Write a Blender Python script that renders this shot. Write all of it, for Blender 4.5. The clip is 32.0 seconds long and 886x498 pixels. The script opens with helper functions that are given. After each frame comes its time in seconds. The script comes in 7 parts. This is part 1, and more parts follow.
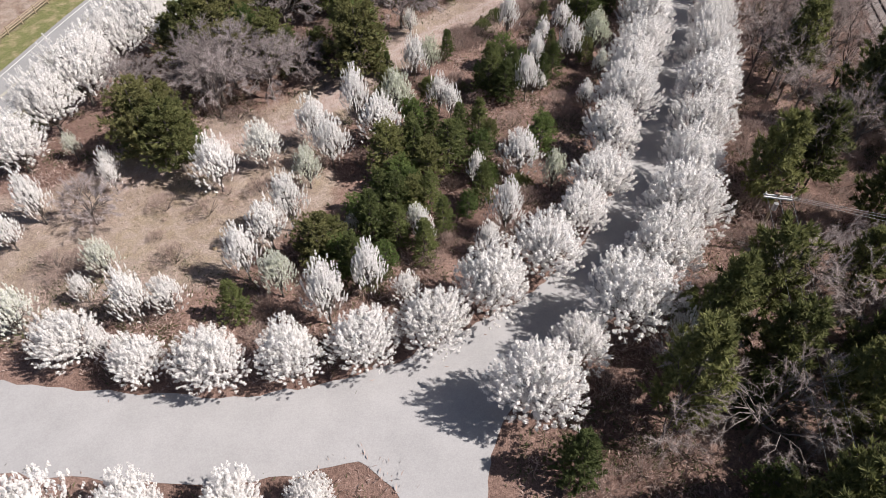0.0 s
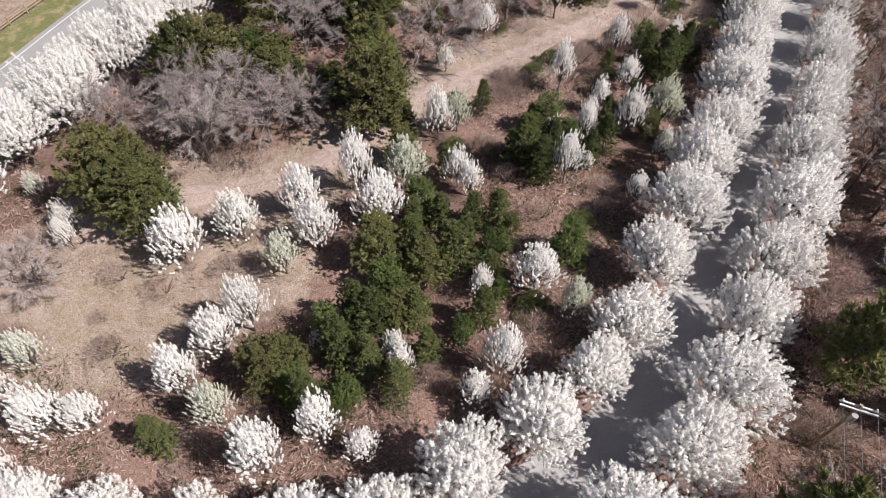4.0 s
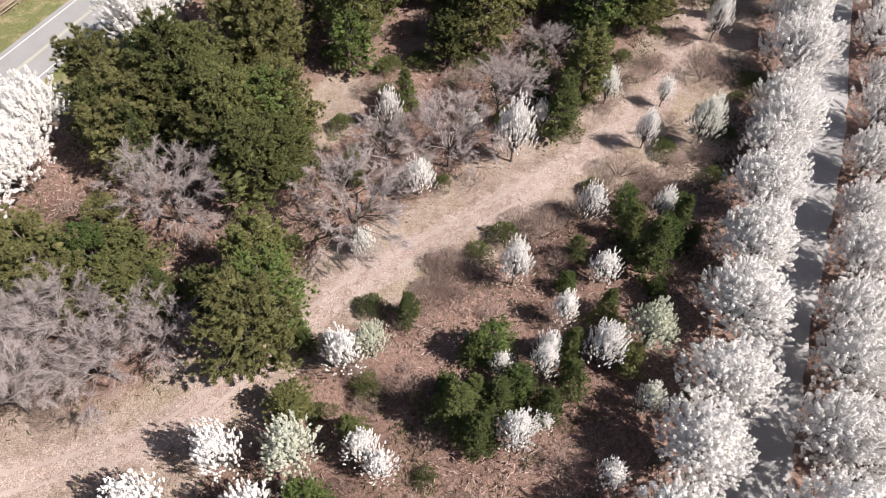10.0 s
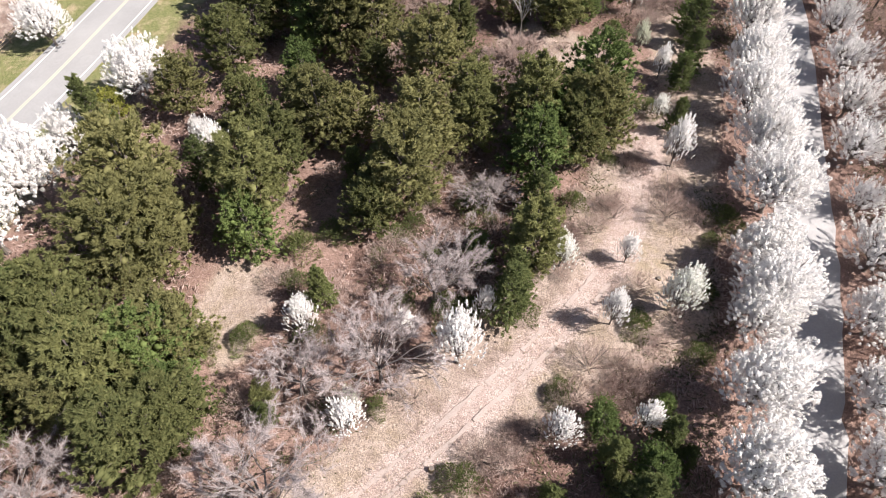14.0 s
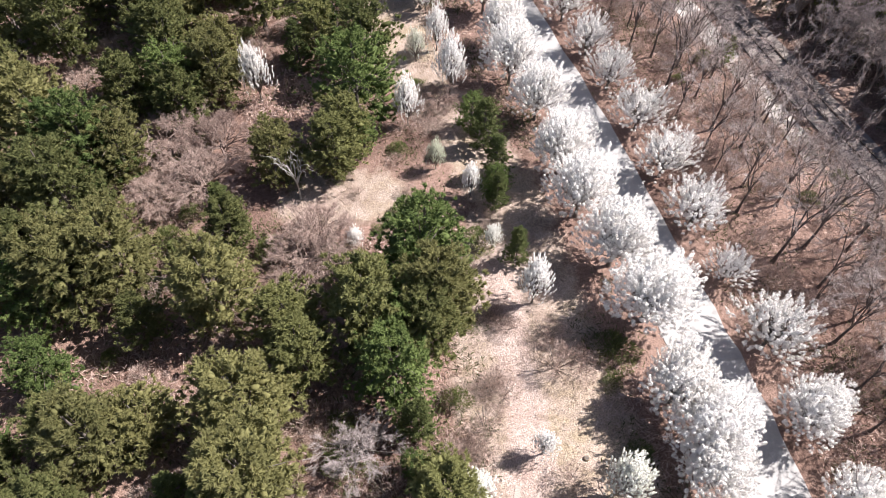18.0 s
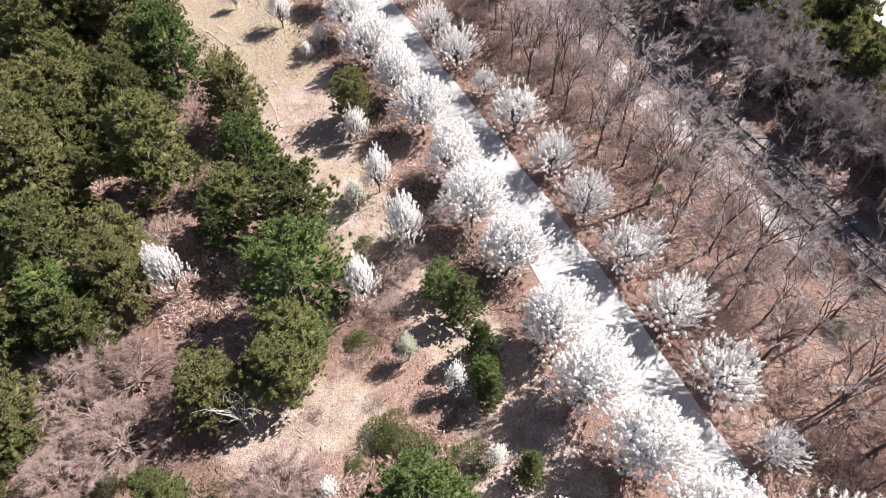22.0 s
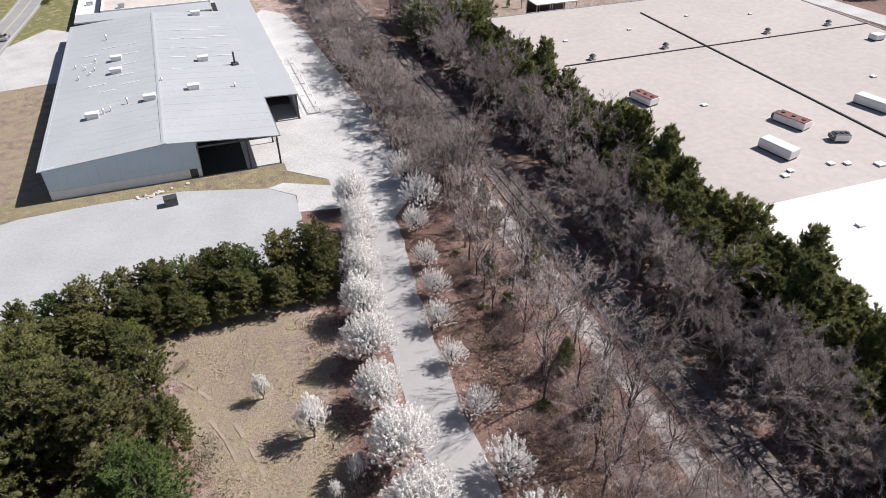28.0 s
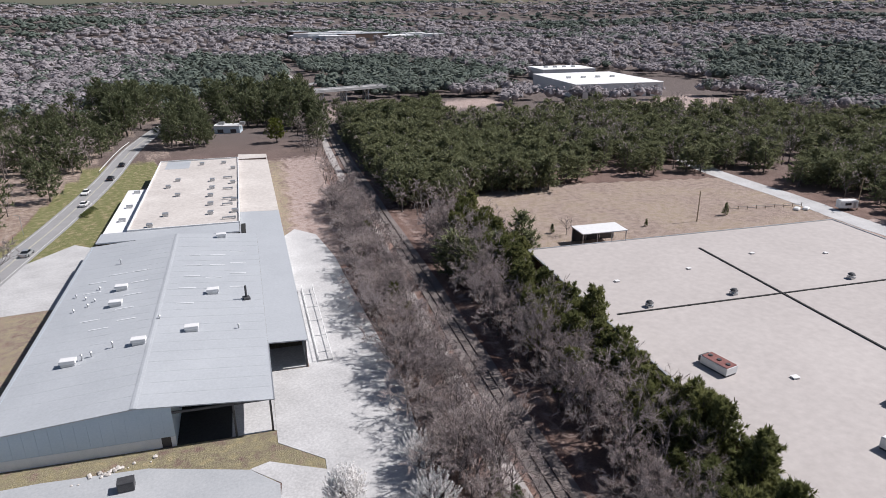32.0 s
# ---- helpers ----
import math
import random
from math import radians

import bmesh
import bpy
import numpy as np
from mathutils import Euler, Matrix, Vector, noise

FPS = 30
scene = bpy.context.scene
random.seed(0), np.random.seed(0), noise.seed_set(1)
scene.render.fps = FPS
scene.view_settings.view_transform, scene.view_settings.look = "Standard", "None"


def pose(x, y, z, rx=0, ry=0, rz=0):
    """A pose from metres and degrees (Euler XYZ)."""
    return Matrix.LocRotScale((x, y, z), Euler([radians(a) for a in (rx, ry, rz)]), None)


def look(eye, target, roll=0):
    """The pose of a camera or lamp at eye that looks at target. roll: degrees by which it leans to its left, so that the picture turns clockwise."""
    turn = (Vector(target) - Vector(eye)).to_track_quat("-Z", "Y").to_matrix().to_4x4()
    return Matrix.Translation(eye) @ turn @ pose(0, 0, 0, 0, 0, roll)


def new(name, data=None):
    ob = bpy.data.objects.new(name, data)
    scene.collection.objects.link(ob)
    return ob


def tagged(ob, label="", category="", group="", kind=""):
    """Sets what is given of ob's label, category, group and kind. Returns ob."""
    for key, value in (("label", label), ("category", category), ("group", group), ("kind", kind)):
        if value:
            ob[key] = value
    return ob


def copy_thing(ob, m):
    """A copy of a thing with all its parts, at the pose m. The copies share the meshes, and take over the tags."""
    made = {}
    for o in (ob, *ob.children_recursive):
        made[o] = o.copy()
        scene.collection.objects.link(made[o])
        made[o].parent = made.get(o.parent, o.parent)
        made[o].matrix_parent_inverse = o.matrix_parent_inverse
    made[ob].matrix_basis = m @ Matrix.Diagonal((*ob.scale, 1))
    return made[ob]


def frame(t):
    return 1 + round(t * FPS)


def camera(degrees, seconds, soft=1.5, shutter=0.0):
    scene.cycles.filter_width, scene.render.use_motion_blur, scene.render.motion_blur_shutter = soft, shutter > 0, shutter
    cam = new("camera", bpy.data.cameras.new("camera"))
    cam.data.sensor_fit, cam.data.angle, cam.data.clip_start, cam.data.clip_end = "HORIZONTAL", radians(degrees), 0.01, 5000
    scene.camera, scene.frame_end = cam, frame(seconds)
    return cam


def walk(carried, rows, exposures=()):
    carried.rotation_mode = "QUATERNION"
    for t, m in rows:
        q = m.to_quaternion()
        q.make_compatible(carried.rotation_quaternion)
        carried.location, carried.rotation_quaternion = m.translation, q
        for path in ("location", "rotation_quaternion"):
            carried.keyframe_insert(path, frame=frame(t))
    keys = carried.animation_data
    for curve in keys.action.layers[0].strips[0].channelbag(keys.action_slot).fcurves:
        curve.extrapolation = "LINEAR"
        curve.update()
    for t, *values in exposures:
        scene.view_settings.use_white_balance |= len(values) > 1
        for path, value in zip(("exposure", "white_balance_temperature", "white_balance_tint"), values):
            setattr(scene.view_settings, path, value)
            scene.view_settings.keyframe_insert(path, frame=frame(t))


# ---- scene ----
import itertools

cam = camera(68.35, 32.0, soft=0.6)

# seconds, place of the camera (x, y, z), heading and tilt (degrees), roll
PATH = [
    (0.0, 0.00, 0.00, 50.00, -5.92, -48.94, -0.34),
    (0.5, 1.09, 2.31, 49.95, -5.06, -49.25, -0.28),
    (1.0, 1.99, 4.74, 50.07, -4.23, -49.84, -0.15),
    (1.5, 3.02, 7.19, 50.15, -2.94, -50.42, -0.04),
    (2.0, 3.97, 9.71, 50.14, -1.61, -50.96, 0.00),
    (2.5, 5.15, 12.28, 50.30, -0.00, -51.59, -0.29),
    (3.0, 6.10, 14.79, 50.40, 1.27, -52.15, -0.32),
    (3.5, 6.96, 17.25, 50.39, 2.53, -52.64, -0.35),
    (5.5, 9.17, 27.76, 50.65, 4.65, -55.09, 0.08),
    (6.0, 9.60, 30.43, 50.69, 4.52, -55.65, 0.25),
    (6.5, 9.94, 33.10, 50.58, 4.24, -56.14, 0.55),
    (7.0, 10.31, 35.71, 50.49, 4.01, -56.58, 0.70),
    (7.5, 10.77, 38.37, 50.51, 3.78, -56.85, 0.65),
    (8.0, 11.22, 40.95, 50.50, 3.51, -56.75, 0.60),
    (8.5, 11.51, 43.45, 50.39, 2.98, -56.55, 0.71),
    (9.0, 11.87, 46.03, 50.18, 2.64, -56.32, 0.70),
    (9.5, 12.12, 48.70, 50.06, 2.17, -56.22, 0.88),
    (10.0, 12.34, 51.47, 50.01, 1.79, -56.19, 0.95),
    (10.5, 12.61, 54.09, 50.10, 1.32, -56.13, 0.94),
    (11.0, 12.88, 56.85, 50.29, 0.74, -56.19, 0.86),
    (11.5, 13.27, 59.53, 50.36, 0.34, -56.14, 0.63),
    (12.0, 13.66, 62.13, 50.22, 0.00, -55.87, 0.39),
    (12.5, 13.88, 64.77, 50.26, -0.51, -55.73, 0.22),
    (13.0, 14.23, 67.45, 50.16, -1.09, -55.54, -0.15),
    (13.5, 14.49, 70.18, 50.08, -2.33, -55.38, -0.34),
    (14.0, 14.83, 72.94, 49.94, -4.32, -55.17, -0.41),
    (14.5, 15.30, 75.73, 49.79, -7.25, -55.02, -0.54),
    (16.5, 16.04, 87.39, 49.80, -23.20, -54.76, 1.27),
    (17.0, 16.56, 89.98, 49.73, -26.61, -54.48, 1.23),
    (17.5, 17.29, 92.45, 49.67, -29.83, -54.25, 1.07),
    (18.0, 18.41, 95.00, 49.84, -32.83, -54.28, 0.57),
    (18.5, 19.41, 97.68, 50.06, -35.99, -54.40, 0.29),
    (19.0, 20.28, 100.16, 50.04, -39.20, -54.25, 0.39),
    (19.5, 21.20, 102.53, 50.01, -42.10, -54.06, 0.38),
    (20.0, 22.39, 104.91, 50.11, -44.69, -54.06, 0.24),
    (20.5, 23.59, 107.27, 50.12, -44.70, -54.00, 0.11),
    (21.0, 25.06, 109.30, 50.25, -43.80, -53.95, -0.28),
    (21.5, 26.48, 111.33, 50.38, -43.01, -53.90, -0.46),
    (22.0, 27.89, 113.45, 50.55, -42.45, -53.88, -0.46),
    (22.5, 29.43, 115.50, 50.54, -41.77, -53.76, -0.51),
    (23.0, 31.12, 117.63, 50.68, -41.04, -53.43, -0.65),
    (23.5, 32.84, 119.76, 50.82, -40.32, -53.07, -0.70),
    (24.0, 34.54, 121.93, 50.99, -39.76, -51.98, -0.67),
    (24.5, 36.10, 124.13, 51.09, -39.36, -50.09, -0.42),
    (25.0, 37.47, 126.35, 51.54, -39.05, -48.13, -0.24),
    (25.5, 39.21, 128.50, 51.85, -38.47, -46.18, -0.18),
    (27.5, 46.67, 137.07, 52.74, -35.67, -38.29, -0.55),
    (28.0, 48.57, 139.22, 53.03, -35.03, -36.33, -0.57),
    (28.5, 50.45, 141.41, 53.31, -34.44, -34.33, -0.55),
    (29.0, 52.36, 143.64, 53.61, -33.87, -32.38, -0.52),
    (29.5, 54.21, 145.79, 53.84, -33.34, -30.37, -0.43),
    (30.0, 56.19, 147.90, 54.04, -32.70, -28.35, -0.46),
    (30.5, 57.96, 150.07, 54.08, -32.23, -26.24, -0.39),
    (31.0, 59.85, 152.34, 54.29, -31.71, -24.23, -0.39),
    (31.5, 61.63, 154.36, 54.56, -31.23, -22.23, -0.41),
    (32.0, 63.36, 156.38, 54.63, -30.78, -20.15, -0.43),
]
walk(cam, [(t, pose(x, y, z, 90 + tilt, 0, yaw) @ pose(0, 0, 0, 0, 0, roll)) for t, x, y, z, yaw, tilt, roll in PATH],
     exposures=[(0.0, 0.32, 6550, 14), (6.0, 0.38, 6650, 14), (9.0, 0.52, 6700, 14), (13.0, 0.82, 6650, 14), (17.0, 1.12, 6550, 14), (21.0, 1.14, 6500, 15), (24.0, 0.95, 6500, 15), (26.0, 0.58, 6400, 14), (28.0, 0.29, 6400, 14), (32.0, 0.06, 6200, 14)])

# ---- light: high spring sun and a clear sky ----
SUN_ELEVATION, SUN_AZIMUTH = 48.0, 106.0      # azimuth clockwise from +y
world = bpy.data.worlds.new("sky")
scene.world = world
world.use_nodes = True
wn = world.node_tree.nodes
sky = wn.new("ShaderNodeTexSky")
sky.sky_type, sky.sun_disc = "NISHITA", False
sky.sun_elevation, sky.sun_rotation = radians(SUN_ELEVATION), radians(SUN_AZIMUTH)
wn["Background"].inputs["Strength"].default_value = 0.05
world.node_tree.links.new(sky.outputs[0], wn["Background"].inputs["Color"])
sun_data = bpy.data.lights.new("sun", "SUN")
sun_data.energy, sun_data.angle, sun_data.color = 5.1, radians(0.55), (1.0, 0.955, 0.89)
sun = new("sun", sun_data)
_e, _a = radians(SUN_ELEVATION), radians(SUN_AZIMUTH)
sun.matrix_basis = look((math.sin(_a) * math.cos(_e) * 100, math.cos(_a) * math.cos(_e) * 100, math.sin(_e) * 100), (0, 0, 0))


# ---- materials ----
def mat(name, dark, light, scale=2.0, rough=0.85, metal=0.0, bump=0.3, fine=12.0, vary=0.0, thin=0.0, coords="Object", spec=0.3):
    """Two-scale mottled surface between two colours. vary: differences between pieces; thin: share of light let through."""
    m = bpy.data.materials.new(name)
    m.use_nodes = True
    nt = m.node_tree
    n, l = nt.nodes, nt.links
    bsdf = n["Principled BSDF"]
    bsdf.inputs["Roughness"].default_value, bsdf.inputs["Metallic"].default_value = rough, metal
    bsdf.inputs["Specular IOR Level"].default_value = spec
    tc = n.new("ShaderNodeTexCoord")
    src = tc.outputs["Object"]
    if coords == "World":
        src = n.new("ShaderNodeNewGeometry").outputs["Position"]
    big, small = n.new("ShaderNodeTexNoise"), n.new("ShaderNodeTexNoise")
    for node, s, d in ((big, scale, 4.0), (small, scale * fine, 3.0)):
        node.inputs["Scale"].default_value, node.inputs["Detail"].default_value = s, d
        node.inputs["Roughness"].default_value = 0.6
        l.new(src, node.inputs["Vector"])
    mix = n.new("ShaderNodeMath")
    mix.operation = "MULTIPLY_ADD"
    mix.inputs[1].default_value = 0.5
    l.new(big.outputs["Fac"], mix.inputs[0])
    half = n.new("ShaderNodeMath")
    half.operation = "MULTIPLY"
    half.inputs[1].default_value = 0.5
    l.new(small.outputs["Fac"], half.inputs[0])
    l.new(half.outputs[0], mix.inputs[2])
    last = mix.outputs[0]
    if vary:
        info, isl = n.new("ShaderNodeObjectInfo"), n.new("ShaderNodeNewGeometry")
        for out, part_ in ((info.outputs["Random"], vary), (isl.outputs["Random Per Island"], vary * 0.8)):
            mad = n.new("ShaderNodeMath")
            mad.operation = "MULTIPLY_ADD"
            mad.inputs[1].default_value = part_
            l.new(out, mad.inputs[0])
            l.new(last, mad.inputs[2])
            sub = n.new("ShaderNodeMath")
            sub.operation = "SUBTRACT"
            sub.inputs[1].default_value = part_ / 2
            l.new(mad.outputs[0], sub.inputs[0])
            last = sub.outputs[0]
    ramp = n.new("ShaderNodeValToRGB")
    ramp.color_ramp.elements[0].position, ramp.color_ramp.elements[0].color = 0.3, (*dark, 1)
    ramp.color_ramp.elements[1].position, ramp.color_ramp.elements[1].color = 0.7, (*light, 1)
    l.new(last, ramp.inputs[0])
    l.new(ramp.outputs[0], bsdf.inputs["Base Color"])
    if bump:
        b = n.new("ShaderNodeBump")
        b.inputs["Strength"].default_value, b.inputs["Distance"].default_value = bump, 0.05
        l.new(small.outputs["Fac"], b.inputs["Height"])
        l.new(b.outputs[0], bsdf.inputs["Normal"])
    if thin:
        tr, ms = n.new("ShaderNodeBsdfTranslucent"), n.new("ShaderNodeMixShader")
        ms.inputs[0].default_value = thin
        l.new(ramp.outputs[0], tr.inputs["Color"])
        l.new(bsdf.outputs[0], ms.inputs[1])
        l.new(tr.outputs[0], ms.inputs[2])
        l.new(ms.outputs[0], n["Material Output"].inputs["Surface"])
    return m


M_BLOSSOM = mat("white_blossom", (0.78, 0.757, 0.737), (0.90, 0.88, 0.865), 1.2, vary=0.25, thin=0.25, bump=0)
M_BLOSSOM_NEW = mat("blossom_and_young_leaf", (0.50, 0.52, 0.40), (0.86, 0.85, 0.82), 1.0, vary=0.7, thin=0.3, bump=0)
M_PINE = mat("pine_needles", (0.115, 0.13, 0.05), (0.27, 0.274, 0.112), 0.5, vary=0.3, thin=0.46, bump=0)
M_WOODS_PINE = mat("dark_pine_needles", (0.11, 0.127, 0.068), (0.25, 0.26, 0.14), 0.5, vary=0.3, thin=0.35, bump=0)
M_OLIVE_PINE = mat("olive_needles", (0.14, 0.142, 0.058), (0.30, 0.288, 0.125), 0.5, vary=0.3, thin=0.46, bump=0)
M_BROADLEAF = mat("evergreen_leaves", (0.085, 0.125, 0.04), (0.21, 0.27, 0.09), 0.6, vary=0.35, thin=0.4, bump=0)
M_CEDAR = mat("cedar_needles", (0.096, 0.122, 0.046), (0.222, 0.248, 0.096), 0.5, vary=0.35, thin=0.46, bump=0)
M_OLIVE = mat("yellow_green_leaves", (0.13, 0.15, 0.03), (0.30, 0.30, 0.07), 0.8, vary=0.5, thin=0.3, bump=0)
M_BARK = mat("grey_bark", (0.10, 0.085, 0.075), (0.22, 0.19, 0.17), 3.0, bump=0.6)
M_TWIG = mat("bare_twigs", (0.36, 0.297, 0.28), (0.62, 0.535, 0.508), 0.4, vary=0.4, bump=0)
M_TWIG_GREY = mat("grey_twigs", (0.275, 0.235, 0.23), (0.49, 0.425, 0.418), 0.4, vary=0.4, bump=0)
M_LIMB = mat("grey_limb_bark", (0.11, 0.094, 0.088), (0.24, 0.21, 0.20), 1.5, bump=0.3)
M_DARK_LIMB = mat("dark_limb_bark", (0.07, 0.054, 0.05), (0.17, 0.14, 0.13), 1.5, bump=0.3)
M_GREEN_WEED = mat("olive_undergrowth", (0.075, 0.085, 0.036), (0.18, 0.175, 0.075), 0.3, vary=0.5, thin=0.25, bump=0)
M_DEAD = mat("bleached_dead_wood", (0.35, 0.33, 0.31), (0.60, 0.57, 0.54), 2.0, bump=0.4)
M_BRUSH = mat("brown_brush", (0.27, 0.195, 0.172), (0.48, 0.37, 0.33), 0.8, vary=0.6, thin=0.15, bump=0)
M_BRUSH_STEM = mat("brown_brush_stems", (0.17, 0.125, 0.11), (0.30, 0.23, 0.205), 1.5, bump=0)
M_STRAW = mat("dry_grass", (0.36, 0.285, 0.20), (0.60, 0.50, 0.39), 0.5, vary=0.6, thin=0.2, bump=0)
M_ROAD = mat("worn_grey_asphalt", (0.31, 0.305, 0.308), (0.43, 0.42, 0.425), 0.25, coords="World", bump=0.2, fine=30)
M_HIGHWAY = mat("grey_highway_asphalt", (0.26, 0.257, 0.257), (0.36, 0.356, 0.356), 0.2, coords="World", bump=0.2, fine=30)
M_LOT = mat("bleached_lot_asphalt", (0.33, 0.345, 0.36), (0.47, 0.48, 0.49), 0.12, coords="World", bump=0.2, fine=24)
M_CONCRETE = mat("stained_concrete", (0.36, 0.355, 0.355), (0.62, 0.615, 0.61), 0.16, coords="World", bump=0.2, fine=16)
M_PAINT = mat("white_road_paint", (0.55, 0.55, 0.53), (0.8, 0.8, 0.78), 1.0, coords="World", bump=0)
M_YELLOW = mat("worn_centre_line_paint", (0.42, 0.40, 0.33), (0.56, 0.52, 0.40), 1.0, coords="World", bump=0)
M_BALLAST = mat("rail_ballast", (0.15, 0.128, 0.12), (0.27, 0.235, 0.222), 0.5, coords="World", bump=0.8, fine=20)
M_TIE = mat("dark_timber_tie", (0.14, 0.12, 0.112), (0.235, 0.205, 0.19), 2.0, vary=0.4)
M_RAIL = mat("rusted_rail_steel", (0.10, 0.08, 0.072), (0.18, 0.145, 0.13), 3.0, rough=0.5, metal=0.6)
M_ROOF = mat("grey_metal_roofing", (0.42, 0.44, 0.46), (0.52, 0.54, 0.56), 0.12, rough=0.5, metal=0.1, bump=0.1, fine=20)
M_ROOF_LIGHT = mat("milky_roof_light", (0.66, 0.68, 0.69), (0.76, 0.77, 0.78), 0.5, rough=0.4, bump=0)
M_ROOF_TAN = mat("weathered_tan_membrane", (0.44, 0.40, 0.37), (0.66, 0.62, 0.58), 0.09, rough=0.9, bump=0.15, fine=14)
M_ROOF_WHITE = mat("white_membrane", (0.80, 0.80, 0.80), (0.90, 0.90, 0.89), 0.1, rough=0.7, bump=0.05)
M_SLAB = mat("weathered_gravel_roof", (0.40, 0.366, 0.35), (0.52, 0.482, 0.46), 0.035, rough=0.95, bump=0.2, fine=22)
M_WALL_BLUE = mat("pale_blue_metal_siding", (0.50, 0.60, 0.68), (0.60, 0.69, 0.76), 0.3, rough=0.5, bump=0.1)
M_WALL_BASE = mat("white_painted_block", (0.68, 0.71, 0.74), (0.82, 0.84, 0.85), 0.8, bump=0.2)
M_WALL_DARK = mat("brown_brick_wall", (0.09, 0.065, 0.055), (0.18, 0.13, 0.11), 1.5, bump=0.4)
M_SERVICE = mat("pale_gravel", (0.30, 0.275, 0.265), (0.50, 0.47, 0.455), 0.35, coords="World", bump=0.5, fine=20)
M_STEEL = mat("galvanised_steel", (0.42, 0.43, 0.44), (0.62, 0.63, 0.64), 2.0, rough=0.4, metal=0.7, bump=0.05)
M_DARKSTEEL = mat("dark_steel", (0.06, 0.06, 0.065), (0.12, 0.12, 0.125), 2.0, rough=0.5, metal=0.4)
M_WHITE = mat("white_metal_paint", (0.66, 0.66, 0.66), (0.82, 0.82, 0.81), 1.0, rough=0.5, bump=0.05)
M_RED = mat("faded_red_cover", (0.15, 0.055, 0.05), (0.30, 0.15, 0.135), 1.2)
# joint tar, and the black that stands in for shade inside the hall
M_TAR_AND_SHADE = mat("black_joint_tar_and_bay_shade", (0.02, 0.02, 0.02), (0.045, 0.045, 0.045), 2.0)
M_TIMBER = mat("weathered_timber", (0.22, 0.17, 0.11), (0.42, 0.34, 0.24), 2.0, bump=0.5)
M_GLASS = mat("dark_tinted_glass", (0.01, 0.012, 0.015), (0.03, 0.035, 0.04), 1.0, rough=0.08, spec=0.6, bump=0)
M_RUBBER = mat("black_rubber", (0.012, 0.012, 0.012), (0.03, 0.03, 0.03), 4.0)
M_STONE = mat("pale_rubble", (0.35, 0.32, 0.29), (0.6, 0.56, 0.52), 1.0, vary=0.5)
# distance haze is put into these two colours: bluer, greyer, less contrast
M_HAZY_PINE = mat("hazy_distant_pine_crowns", (0.085, 0.108, 0.09), (0.14, 0.165, 0.138), 0.02, vary=0.1, bump=0)
M_HAZY_BARE = mat("hazy_distant_bare_crowns", (0.245, 0.223, 0.232), (0.33, 0.303, 0.317), 0.02, vary=0.08, bump=0)


